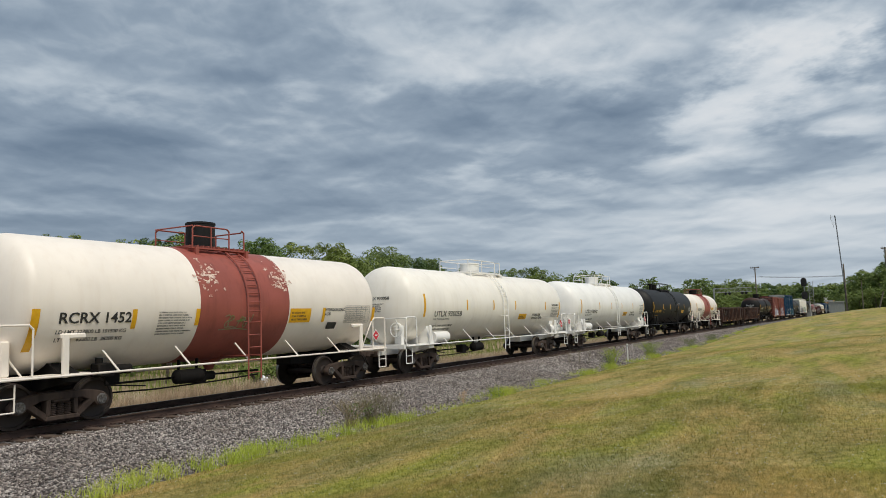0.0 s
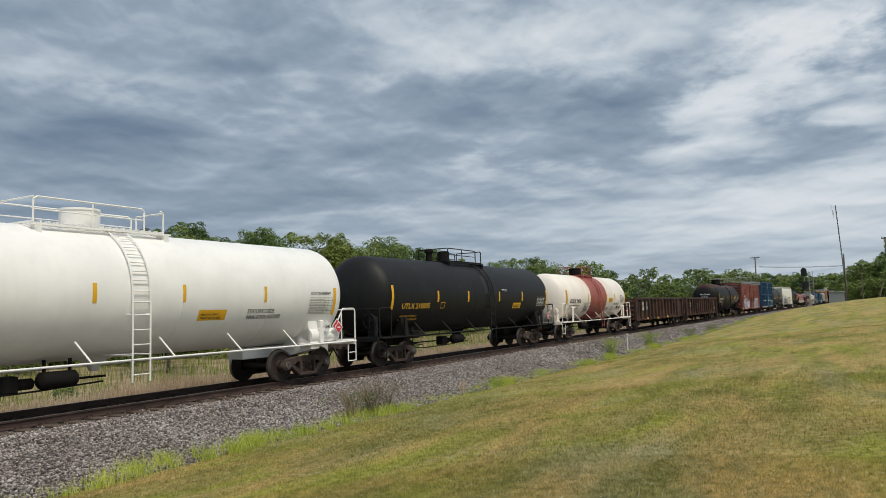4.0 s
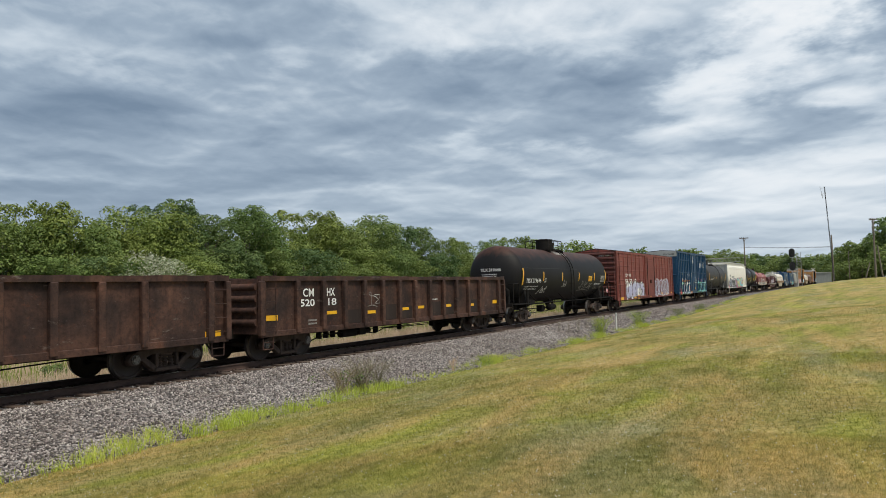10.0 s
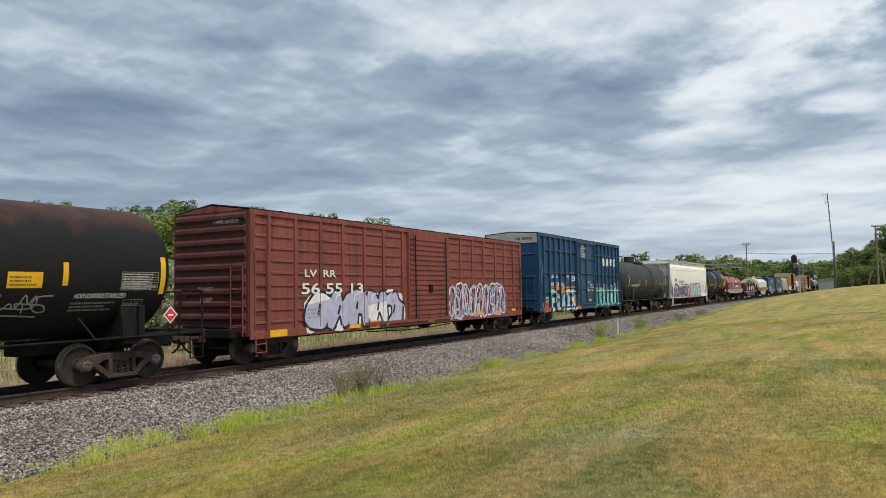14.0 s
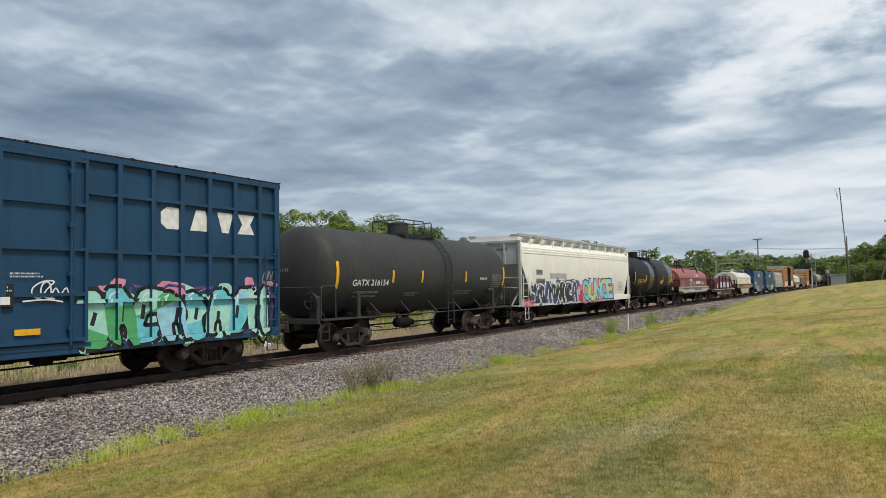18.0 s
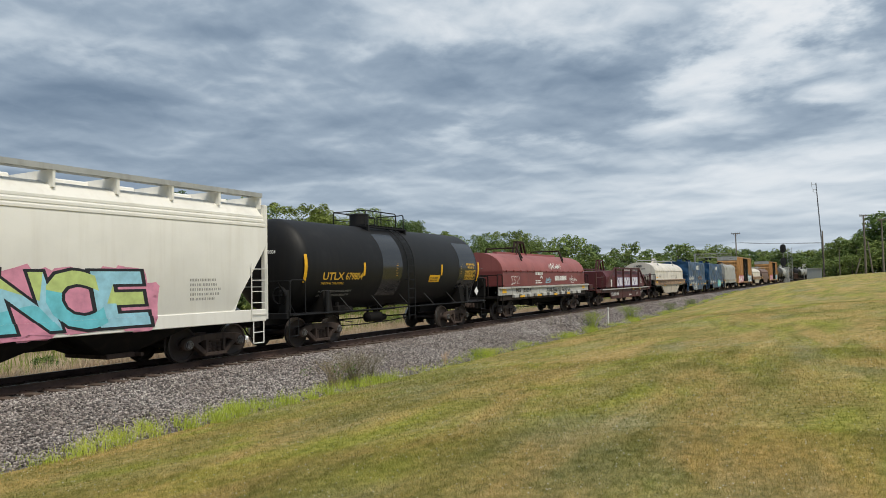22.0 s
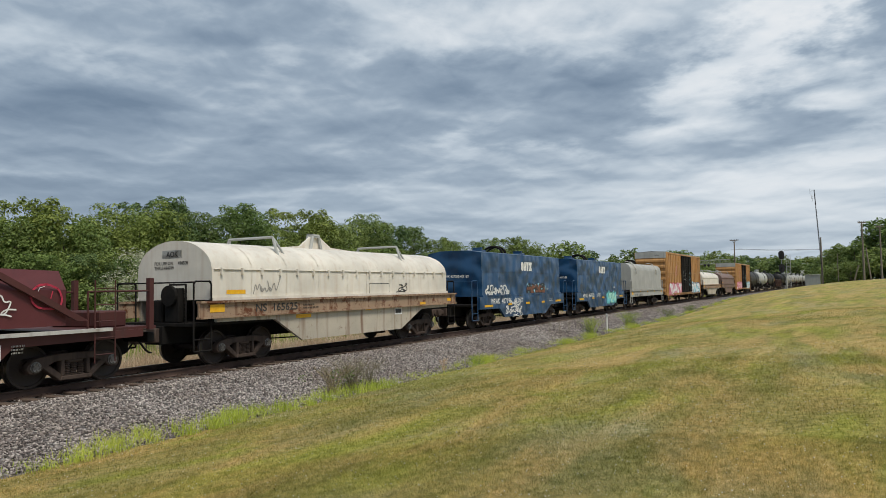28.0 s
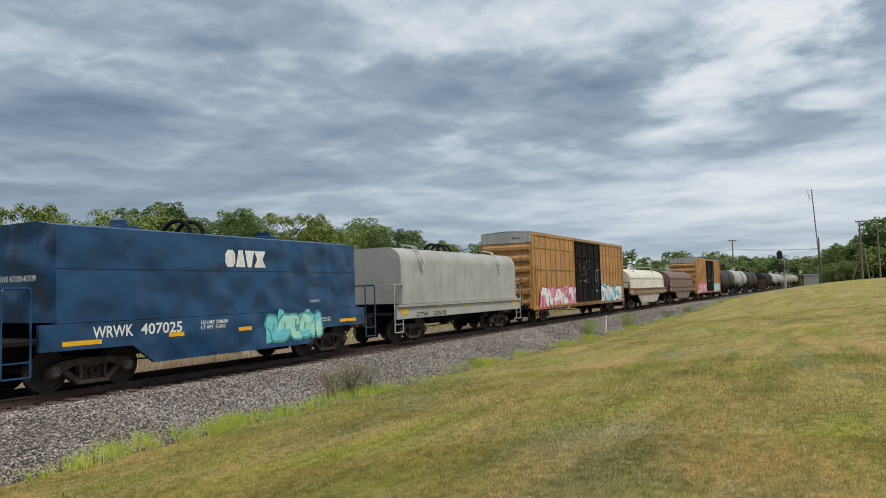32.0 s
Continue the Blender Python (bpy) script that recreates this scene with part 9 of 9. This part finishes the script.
def make_trees():
    kinds = []
    for k, (w, mat) in enumerate(((6.5, "leaf"), (6.0, "leaf_dark"), (7.0, "leaf"), (5.5, "leaf_yellow"), (6.2, "leaf"), (5.0, "leaf_dark"), (7.4, "leaf_yellow"))):
        kinds.append(tree_mesh(200 + k, 10.0, w * 1.18, 0.18, M[mat], 34, 0.06, 26000, 8))
    # the same trees in coarser leaf, for the back of the wood and for far off
    for k, (w, mat) in enumerate(((6.5, "leaf"), (6.0, "leaf_dark"), (7.0, "leaf"), (5.5, "leaf_yellow"), (6.2, "leaf"), (5.0, "leaf_dark"), (7.4, "leaf_yellow"))):
        kinds.append(tree_mesh(200 + k, 10.0, w * 1.18, 0.42, M[mat], 28, 0.06, 3600, 5))
    protos = {}
    label = {0: "leafy green roadside tree", 1: "dark green leafy tree", 2: "broad green leafy tree", 3: "yellow-green leafy tree", 4: "leafy green tree with an uneven crown", 5: "slender dark green tree", 6: "broad yellow-green tree"}

    def put(k, x, y, h, s=1.0, turn=None, coarse=False):
        k += 7 if coarse or x > 150 else 0
        m = pose(x, y, ground_z(min(max(x, -100), 500), y) - 0.1, 0, 0, random.uniform(0, 360) if turn is None else turn) @ Matrix.Diagonal((h / 10 * s, h / 10 * s, h / 10, 1))
        if k not in protos:
            protos[k] = plant("tree", *kinds[k], m, label[k % 7] + " in the woodland edge", "tree", "trees behind the track")
        else:
            copy_thing(protos[k], m @ Matrix.Diagonal((*(1 / q for q in protos[k].scale), 1)))

    # the skyline: bearing in degrees, rise in degrees, distance from the camera line
    sky = [(63.5, 6.0, 44), (61.0, 6.1, 44), (59.0, 6.7, 45), (56.6, 5.9, 44), (54.0, 5.9, 45), (51.8, 6.6, 46), (50.1, 7.2, 47), (47.3, 6.4, 46), (44.4, 6.65, 46), (42.2, 5.3, 47), (39.7, 6.4, 49), (37.4, 5.95, 48), (35.1, 5.9, 49), (32.9, 5.1, 49),
           (31.3, 5.05, 50), (28.4, 3.95, 48), (25.6, 3.85, 50), (22.9, 4.0, 51), (21.1, 3.5, 51), (18.6, 3.5, 52), (16.7, 2.65, 52), (14.2, 2.7, 52), (12.3, 2.2, 50), (10.2, 2.6, 50), (8.8, 2.1, 48), (7.4, 2.45, 46), (6.3, 2.1, 44), (5.3, 1.95, 42)]
    for j, (b, e, y) in enumerate(sky):
        r = y / math.sin(radians(b))
        h = r * math.tan(radians(e)) + EYE[2] + 0.9
        x = r * math.cos(radians(b))
        wide = 1.0 + 0.25 * smooth(80, 300, x)
        put((j * 3 + 1) % 7 if b < 55 else (3, 6)[j % 2], x, y, h * 1.02, wide)
        # a lower companion in front and one behind, to close the edge
        put((j * 5 + 3) % 7, x + random.uniform(1, 3.5) + 0.02 * x, y - 4.5 + random.uniform(-1, 1), h * 0.66, wide * 1.25)
        put((j * 2 + 4) % 7, x + 3 + 0.035 * x + random.uniform(-1.5, 1.5), y + 5, h * 0.86, wide * 1.15, None, True)
    for k in range(9):
        x = -30 + 6.5 * k
        put((k * 4 + 2) % 7, x, 44 + random.uniform(-2, 3), 8.5 + random.uniform(-1, 1.2), 1.1, None, True)
    # far woods that close the view past the end of the field
    for k in range(26):
        b = 7.0 - 0.36 * k
        r = random.uniform(430, 500)
        put((k * 3) % 7, r * math.cos(radians(b)), r * math.sin(radians(b)) + 0, r * math.tan(radians(1.55 + 0.35 * math.sin(k * 1.7))) + 3, 1.7)
    for b, e, r in ((0.1, 1.9, 330), (-0.3, 2.3, 300), (-0.8, 2.6, 285), (-1.3, 2.3, 290), (-1.75, 2.6, 280), (-2.2, 2.4, 290), (-3.5, 4.15, 285), (-3.0, 3.2, 290), (-4.2, 3.5, 285), (-4.9, 3.2, 285), (-5.4, 3.4, 280)):
        put((0, 2, 4)[int(abs(b) * 10) % 3], r * math.cos(radians(b)), r * math.sin(radians(b)), r * math.tan(radians(e)) + 1.0, 1.15)
        put((0, 2, 6)[int(abs(b) * 10) % 3], (r - 22) * math.cos(radians(b + 0.35)), (r - 22) * math.sin(radians(b + 0.35)), r * math.tan(radians(e)) * 0.52, 1.7)
    # shrubs under the trees
    shrub = [tree_mesh(300 + k, 3.0, 3.4, 0.15, M[mat], 14, 0.08, 3400, 6) for k, mat in enumerate(("leaf", "leaf_yellow", "leaf_dark"))]
    made = {}
    for j in range(46):
        x = -6 + 3.1 * j + random.uniform(-1, 1) + 0.018 * j * j
        y = random.uniform(34.5, 40.5) - 0.004 * j * j * 0.1
        k = random.randrange(3)
        m = pose(x, y, ground_z(min(x, 400), y) - 0.1, 0, 0, random.uniform(0, 360)) @ Matrix.Diagonal([random.uniform(0.8, 1.35)] * 3 + [1])
        if k not in made:
            made[k] = plant("shrub", *shrub[k], m, "dense green shrub at the woodland edge", "shrub", "shrubs behind the track")
        else:
            copy_thing(made[k], m @ Matrix.Diagonal((*(1 / q for q in made[k].scale), 1)))
    # a pale grey-leaved shrub and the low bushes close behind the rails
    grey = tree_mesh(310, 5.4, 4.2, 0.10, M["leaf_grey"], 18, 0.3, 5200, 8)
    plant("silvery_shrub", *grey, pose(24.7, 30.4, -1.0), "pale silvery-leaved shrub before the trees", "shrub", "silvery shrubs")
    low = tree_mesh(320, 1.1, 1.5, 0.10, M["leaf"], 12, 0.05, 1500)
    for x, d, s in ((24.6, 8.6, 1.15), (25.9, 8.9, 0.9), (38.5, 9.5, 1.0), (15.5, 9.0, 0.7), (52.0, 8.0, 1.1), (11.0, 10.5, 0.8)):
        y = centre_y(x) + d
        plant("bush", *low, pose(x, y, ground_z(x, y) - 0.05, 0, 0, x * 50) @ Matrix.Diagonal((s, s, s, 1)), "low green bush in the dry grass", "bush", "bushes behind the track")


make_trees()


def wiry_weed(x, d, h, spread, n, mat, label, seed, leafy=0):
    """A loose upright weed of many forking stems."""
    rnd = random.Random(seed)
    y = centre_y(x) - d
    z = float(bed_z(np.array(d))) if d < EDGE else ground_z(x, y)
    t = thing("weed", pose(x, y, z - 0.03), label, "weed", "weeds along the ballast")
    bm = BM()
    for k in range(n):
        a = rnd.uniform(0, 6.28)
        q = spread * rnd.uniform(0.15, 1.0)
        p0 = Vector((rnd.uniform(-0.05, 0.05) * spread * 4, rnd.uniform(-0.05, 0.05) * spread * 4, 0))
        p1 = p0 + Vector((math.cos(a) * q * 0.4, math.sin(a) * q * 0.4, h * rnd.uniform(0.4, 0.6)))
        p2 = p1 + Vector((math.cos(a) * q * 0.6, math.sin(a) * q * 0.6, h * rnd.uniform(0.25, 0.45)))
        cyl(bm, p0, p1, 0.005, 3, 0.004, False)
        cyl(bm, p1, p2, 0.004, 3, 0.002, False)
        for j in range(3):
            u = rnd.uniform(0.2, 0.9)
            b = p1.lerp(p2, u)
            e = b + Vector((rnd.uniform(-1, 1), rnd.uniform(-1, 1), rnd.uniform(0.3, 1.2))).normalized() * h * rnd.uniform(0.1, 0.22)
            cyl(bm, b, e, 0.003, 3, 0.0015, False)
    tagged(part("stem_tangle", bm, mat, t), kind="stuff")
    if leafy:
        rng = np.random.default_rng(seed)
        v, f = leaf_cloud(rng, [(rng.normal(0, spread * 0.35), rng.normal(0, spread * 0.35), h * rng.uniform(0.15, 0.75), 0.2 * spread + 0.06) for _ in range(leafy)], 900, 0.05)
        tagged(part("foliage", soup("foliage", v, f, M["leaf"]), None, t), kind="stuff")
    return t


wiry_weed(14.9, 4.75, 0.9, 0.8, 85, M["weed"], "grey-brown wiry weed standing on the ballast", 1, 6)
wiry_weed(14.1, 4.72, 0.75, 0.6, 45, M["weed"], "grey-brown wiry weed standing on the ballast", 2, 2)
wiry_weed(15.8, 4.65, 0.75, 0.6, 45, M["weed"], "grey-brown wiry weed standing on the ballast", 3, 0)
wiry_weed(19.5, 4.9, 0.55, 0.15, 14, M["straw"], "pale dry weed stalks at the ballast's foot", 4, 0)
wiry_weed(21.6, 4.95, 0.4, 0.35, 30, M["green_grass"], "low green weed at the ballast's foot", 5, 3)
wiry_weed(35.6, 4.7, 0.95, 0.7, 80, M["green_grass"], "bushy green weed beside the marker post", 6, 9)
wiry_weed(43.5, 4.6, 0.95, 0.9, 90, M["green_grass"], "feathery green weed beyond the marker post", 7, 8)
wiry_weed(55.0, 4.7, 0.7, 0.8, 50, M["leaf"], "green weed at the foot of the ballast", 9, 7)
wiry_weed(64.0, 4.6, 0.7, 1.0, 50, M["leaf"], "green weed at the foot of the ballast", 10, 8)
for k in range(6):
    wiry_weed(33.6 + 1.1 * k, 3.2 + 0.12 * k, 0.75, 0.22, 9, M["weed"], "thin dead weed stalks on the ballast", 20 + k, 0)

# ---------------------------------------------------------------- lineside things
def at_bearing(bearing, r):
    return r * math.cos(radians(bearing)), r * math.sin(radians(bearing))


def marker_post():
    x, y = 38.7, centre_y(38.7) - 4.62
    t = thing("marker_post", pose(x, y, -0.62), "white marker post at the ballast's foot", "post")
    bm = BM()
    box(bm, -0.05, 0.05, -0.03, 0.03, -0.2, 0.98, bevel=0.012)
    part("post", bm, M["post_white"], t)
    bm = BM()
    box(bm, -0.055, 0.055, -0.035, 0.035, 0.80, 0.92)
    part("band", bm, M["silver"], t)


marker_post()


def litter():
    x, y = 24.0, centre_y(24.0) + 7.6
    t = thing("plastic_litter", pose(x, y, ground_z(x, y) + 0.45), "crumpled white plastic caught in the grass", "litter")
    bm = BM()
    bmesh.ops.create_icosphere(bm, subdivisions=2, radius=0.15)
    rnd = random.Random(3)
    for v in bm.verts:
        v.co *= rnd.uniform(0.45, 1.35)
        v.co.z *= 1.3
    part("crumpled_sheet", bm, M["litter"], t)
    bm = BM()
    cyl(bm, (0, 0, -0.6), (0, 0, 0), 0.012, 5)
    part("stalk", bm, M["straw"], t)


litter()


def signal():
    x, y = at_bearing(2.93, 225)
    g = ground_z(x, y)
    t = thing("rail_signal", pose(x, y, g, 0, 0, 180), "black two-headed railway signal on a mast", "signal")
    top = 225 * math.tan(radians(2.12)) + EYE[2] - g
    bm = BM()
    cyl(bm, (0, 0, -0.3), (0, 0, top - 0.6), 0.11, 10, 0.09)
    part("mast", bm, M["galvanised"], t, shade=True)
    for z in (top - 0.85, top - 4.65):
        bm = BM()
        outline = [(0.78 * math.cos(a), 0.78 * math.sin(a)) for a in [2 * math.pi * k / 20 for k in range(20)]]
        pts = [(px, pz + (0.45 if pz > 0 else -0.45)) for px, pz in outline]
        extrude_x(bm, [(a, z + b) for a, b in pts], 0.14, 0.19)
        h = part("signal_head", bm, M["matt_black"], t)
        for k in range(3):
            bm = BM()
            lathe(bm, [(0.19, 0.14), (0.5, 0.15), (0.5, 0.135), (0.2, 0.125), (0.2, 0.001)], 14, "x", (0, 0, z + 0.42 - 0.42 * k), caps=False)
            part("lamp_hood", bm, M["matt_black"], h, shade=True)
    bm = BM()
    box(bm, -0.6, 0.2, -0.6, 0.6, top - 2.2, top - 2.12)
    part("service_platform", bm, M["galvanised"], t)
    # ladder frame behind it
    lx, ly = at_bearing(2.5, 226)
    g2 = ground_z(lx, ly)
    t2 = thing("ladder_mast", pose(lx, ly, g2, 0, 0, 180), "galvanised lattice mast with a ladder", "mast")
    hgt = 226 * math.tan(radians(1.95)) + EYE[2] - g2
    for dy in (-0.55, 0.55):
        for dx in (-0.4, 0.4):
            part("leg", cyl(BM(), (dx, dy, -0.2), (dx, dy, hgt), 0.05, 6), M["galvanised"], t2)
    for k in range(int(hgt / 0.8)):
        z = 0.4 + 0.8 * k
        for a, b in (((0.4, -0.55, z), (0.4, 0.55, z)), ((-0.4, -0.55, z), (-0.4, 0.55, z))):
            part("rung", cyl(BM(), a, b, 0.03, 5), M["galvanised"], t2)
        part("brace", cyl(BM(), (-0.4, -0.55, z), (-0.4, 0.55, z + 0.7), 0.025, 5), M["galvanised"], t2)


signal()


def wooden_pole(bearing, r, top_elev, label, arm=0.0, lean=0.0, rad=0.17, base=None):
    x, y = at_bearing(bearing, r)
    g = ground_z(x, y)
    top = r * math.tan(radians(top_elev)) + EYE[2] - g
    t = thing("utility_pole", pose(x, y, g, lean, 0, 0), label, "pole", "poles by the track")
    bm = BM()
    cyl(bm, (0, 0, -0.5), (0, 0, top), rad, 10, rad * 0.62)
    part("shaft", bm, M["wood_pole"], t, shade=True)
    if arm:
        bm = BM()
        box(bm, -0.09, 0.09, -arm, arm, top - 0.35, top - 0.12, bevel=0.01)
        a = part("crossarm", bm, M["wood_pole"], t)
        for s in (-0.9, -0.5, 0.5, 0.9):
            bm = BM()
            lathe(bm, [(top - 0.12, 0.03), (top - 0.05, 0.08), (top + 0.02, 0.05), (top + 0.08, 0.07), (top + 0.12, 0.02)], 8, "z", (0, s * arm, 0))
            part("insulator", bm, M["dark_steel"], a)
        bm = BM()
        for s in (-1, 1):
            cyl(bm, (0.1, s * arm * 0.6, top - 0.25), (0.1, 0, top - 1.1), 0.03, 5)
        part("brace", bm, M["dark_steel"], t)
    return x, y, g + top


px, py, pz = wooden_pole(6.07, 232, 3.18, "tall wooden utility pole with one crossarm", arm=1.25, rad=0.24)
qx, qy, qz = wooden_pole(0.36, 232, 3.07, "thick wooden pole beside the radio mast", rad=0.30)
wooden_pole(-2.2, 178, 4.05, "weathered wooden utility pole on the lawn's crest", arm=0.75, rad=0.25)
wooden_pole(-0.63, 240, 1.87, "short wooden stub pole before the trees", rad=0.14)
wooden_pole(-3.25, 178, 3.7, "weathered wooden utility pole on the lawn's crest", arm=0.75, rad=0.22)


def props():
    for b0, b1, e, name in ((-2.62, -2.38, 2.2, "slanting wooden brace pole"), (-1.55, -1.9, 1.05, "short slanting guy stub")):
        r = 176
        (x0, y0), (x1, y1) = at_bearing(b0, r), at_bearing(b1, r)
        g = ground_z(x0, y0)
        t = thing("brace_pole", pose(x0, y0, g), name + " on the lawn's crest", "pole", "poles by the track")
        bm = BM()
        cyl(bm, (0, 0, -0.3), (x1 - x0, y1 - y0, r * math.tan(radians(e)) + EYE[2] - g), 0.16, 8, 0.12)
        part("shaft", bm, M["wood_pole"], t, shade=True)


props()


def wires():
    spans = [((px, py - 1.0, pz - 2.9), (qx, qy, qz - 3.3)), ((px, py + 1.0, pz - 2.9), (qx, qy, qz - 3.5))]
    for a, b in spans:
        bm = BM()
        pts = []
        for k in range(17):
            u = k / 16
            p = Vector(a).lerp(Vector(b), u)
            p.z -= 0.28 * 4 * u * (1 - u)
            pts.append(p)
        pipe(bm, pts, 0.035, 4)
        t = thing("overhead_wire", Matrix(), "dark overhead wire strung between two poles", "wire", "wires over the track")
        part("strand", bm, M["dark_steel"], t)


wires()


def radio_mast():
    x, y = at_bearing(0.31, 228)
    g = ground_z(x, y)
    x1, y1 = at_bearing(0.63, 228)
    top = 228 * math.tan(radians(6.5)) + EYE[2] - g
    t = thing("radio_mast", pose(x, y, g), "thin lattice radio mast with small aerials", "mast")
    dx, dy = x1 - x, y1 - y
    at = lambda u: Vector((dx * u, dy * u, top * u))
    legs = [(0.15, 0.0), (-0.075, 0.13), (-0.075, -0.13)]
    for lx, ly in legs:
        bm = BM()
        cyl(bm, (lx, ly, -0.3), at(1.0) + Vector((lx * 0.7, ly * 0.7, 0)), 0.045, 6)
        part("leg", bm, M["dark_steel"], t)
    bm = BM()
    n = 34
    for k in range(n):
        for j in range(3):
            a, b = legs[j], legs[(j + 1) % 3]
            p, q = at(k / n) + Vector((*a, 0)) * 0.9, at((k + 1) / n) + Vector((*b, 0)) * 0.9
            cyl(bm, p, q, 0.014, 4)
    tagged(part("lacing", bm, M["dark_steel"], t), kind="stuff")
    for u, w in ((0.985, 1.1), (0.93, 0.9), (0.90, 0.7)):
        bm = BM()
        p = at(u)
        cyl(bm, p + Vector((0, 0, 0)), p + Vector((0, w, 0.05)), 0.05, 5)
        cyl(bm, p + Vector((0, w, -0.7)), p + Vector((0, w, 0.7)), 0.05, 5)
        part("aerial", bm, M["galvanised"], t)


radio_mast()


def shed(b0, b1, r, e, name, label, mat, roofmat):
    (x0, y0), (x1, y1) = at_bearing(b0, r), at_bearing(b1, r)
    w = math.hypot(x1 - x0, y1 - y0)
    cx, cy = (x0 + x1) / 2, (y0 + y1) / 2
    g = min(ground_z(x0, y0), ground_z(x1, y1)) - 0.1
    h = r * math.tan(radians(e)) + EYE[2] - g
    t = thing(name, pose(cx, cy, g), label, "shed")
    bm = BM()
    box(bm, 0, 3.2, -w / 2, w / 2, -0.5, h - 0.15)
    part("wall", bm, mat, t)
    for k in range(int(w / 0.45)):
        bm = BM()
        y = -w / 2 + 0.2 + 0.45 * k
        box(bm, -0.03, 0.0, y - 0.03, y + 0.03, 0, h - 0.15)
        part("cladding_rib", bm, mat, t)
    bm = BM()
    box(bm, -0.25, 3.4, -w / 2 - 0.2, w / 2 + 0.2, h - 0.15, h, bevel=0.03)
    part("roof", bm, roofmat, t)
    return t


shed(0.50, 1.45, 250, 0.44, "equipment_shed", "grey sheet-metal equipment shed beside the track", M["shed"], M["silver"])
shed(2.62, 2.98, 222, 0.55, "signal_cabinet", "grey metal signal cabinet by the mast", M["silver"], M["silver"])


def crossing_gantry():
    """The pale cantilever over the road crossing beyond the track."""
    x, y = at_bearing(9.0, 175)
    g = ground_z(x, y)
    t = thing("crossing_gantry", pose(x, y, g), "pale cantilever gantry at the road crossing", "gantry")
    top = 175 * math.tan(radians(1.72)) + EYE[2] - g
    bm = BM()
    cyl(bm, (0, 0, -0.3), (0, 0, top), 0.16, 10)
    part("mast", bm, M["galvanised"], t, shade=True)
    bm = BM()
    L = 8.0
    for z in (top - 0.1, top - 1.0):
        for dx in (-0.35, 0.35):
            cyl(bm, (dx, 0, z), (dx, -L, z), 0.06, 6)
    part("arm", bm, M["galvanised"], t)
    for k in range(8):
        bm = BM()
        cyl(bm, (-0.35, -k, top - 1.0), (-0.35, -k - 1, top - 0.1), 0.035, 5)
        cyl(bm, (-0.35, -k - 1, top - 1.0), (-0.35, -k - 1, top - 0.1), 0.035, 5)
        part("strut", bm, M["galvanised"], t)
    for k in (3.0, 6.5):
        bm = BM()
        for s in (-0.4, 0.4):
            lathe(bm, [(-0.5, 0.02), (-0.5, 0.3), (-0.44, 0.3), (-0.44, 0.02)], 14, "x", (0, -k + s, top - 1.3))
        part("flasher", bm, M["matt_black"], t)


crossing_gantry()


def crossbuck():
    x, y = at_bearing(1.62, 262)
    g = ground_z(x, y)
    t = thing("crossbuck_sign", pose(x, y, g), "white crossbuck sign on a post", "sign")
    h = 262 * math.tan(radians(0.75)) + EYE[2] - g
    bm = BM()
    cyl(bm, (0, 0, -0.3), (0, 0, h), 0.07, 8)
    part("post", bm, M["galvanised"], t)
    for a in (45, -45):
        bm = BM()
        box(bm, -0.12 - 0.004 * (a > 0), -0.09 - 0.004 * (a > 0), -0.75, 0.75, -0.12, 0.12, pose(0, 0, h - 0.5, a, 0, 0))
        part("blade", bm, M["post_white"], t)


crossbuck()

# ---------------------------------------------------------------- the train's run
SPEED = (9.297, 9.288, 9.239, 9.164, 9.085, 9.069, 9.010, 8.920, 8.862, 8.798, 8.735, 8.669, 8.635, 8.616, 8.608, 8.615, 8.564)   # m/s every two seconds


def travelled(t):
    s = 0.0
    for k in range(len(SPEED) - 1):
        u = min(2.0, t - 2 * k)
        if u <= 0:
            break
        s += SPEED[k] * u + (SPEED[k + 1] - SPEED[k]) * u * u / 4
    return s


def on_track(x):
    x = max(-400.0, x)
    return pose(x, centre_y(x), 0, 0, 0, -math.degrees(math.atan(BEND * max(0.0, x))))


def motions():
    for car, x in THINGS:
        walk(car, [(t, on_track(x - travelled(t))) for t in range(0, 33)])
    # every wheelset rolls at the train's speed; the leading ones share one set of keys, the trailing ones another
    for k, s in enumerate((-1, 1)):
        turns = [(t / 15, pose(s * 0.889, 0, 0.457, 0, -math.degrees(travelled(t / 15) / 0.457), 0)) for t in range(0, 481)]
        first = AXLES[k][0]
        walk(first, turns)
        for other in AXLES[k][1:]:
            other.rotation_mode = "QUATERNION"
            keys = other.animation_data_create()
            keys.action = first.animation_data.action
            keys.action_slot = first.animation_data.action_slot


motions()
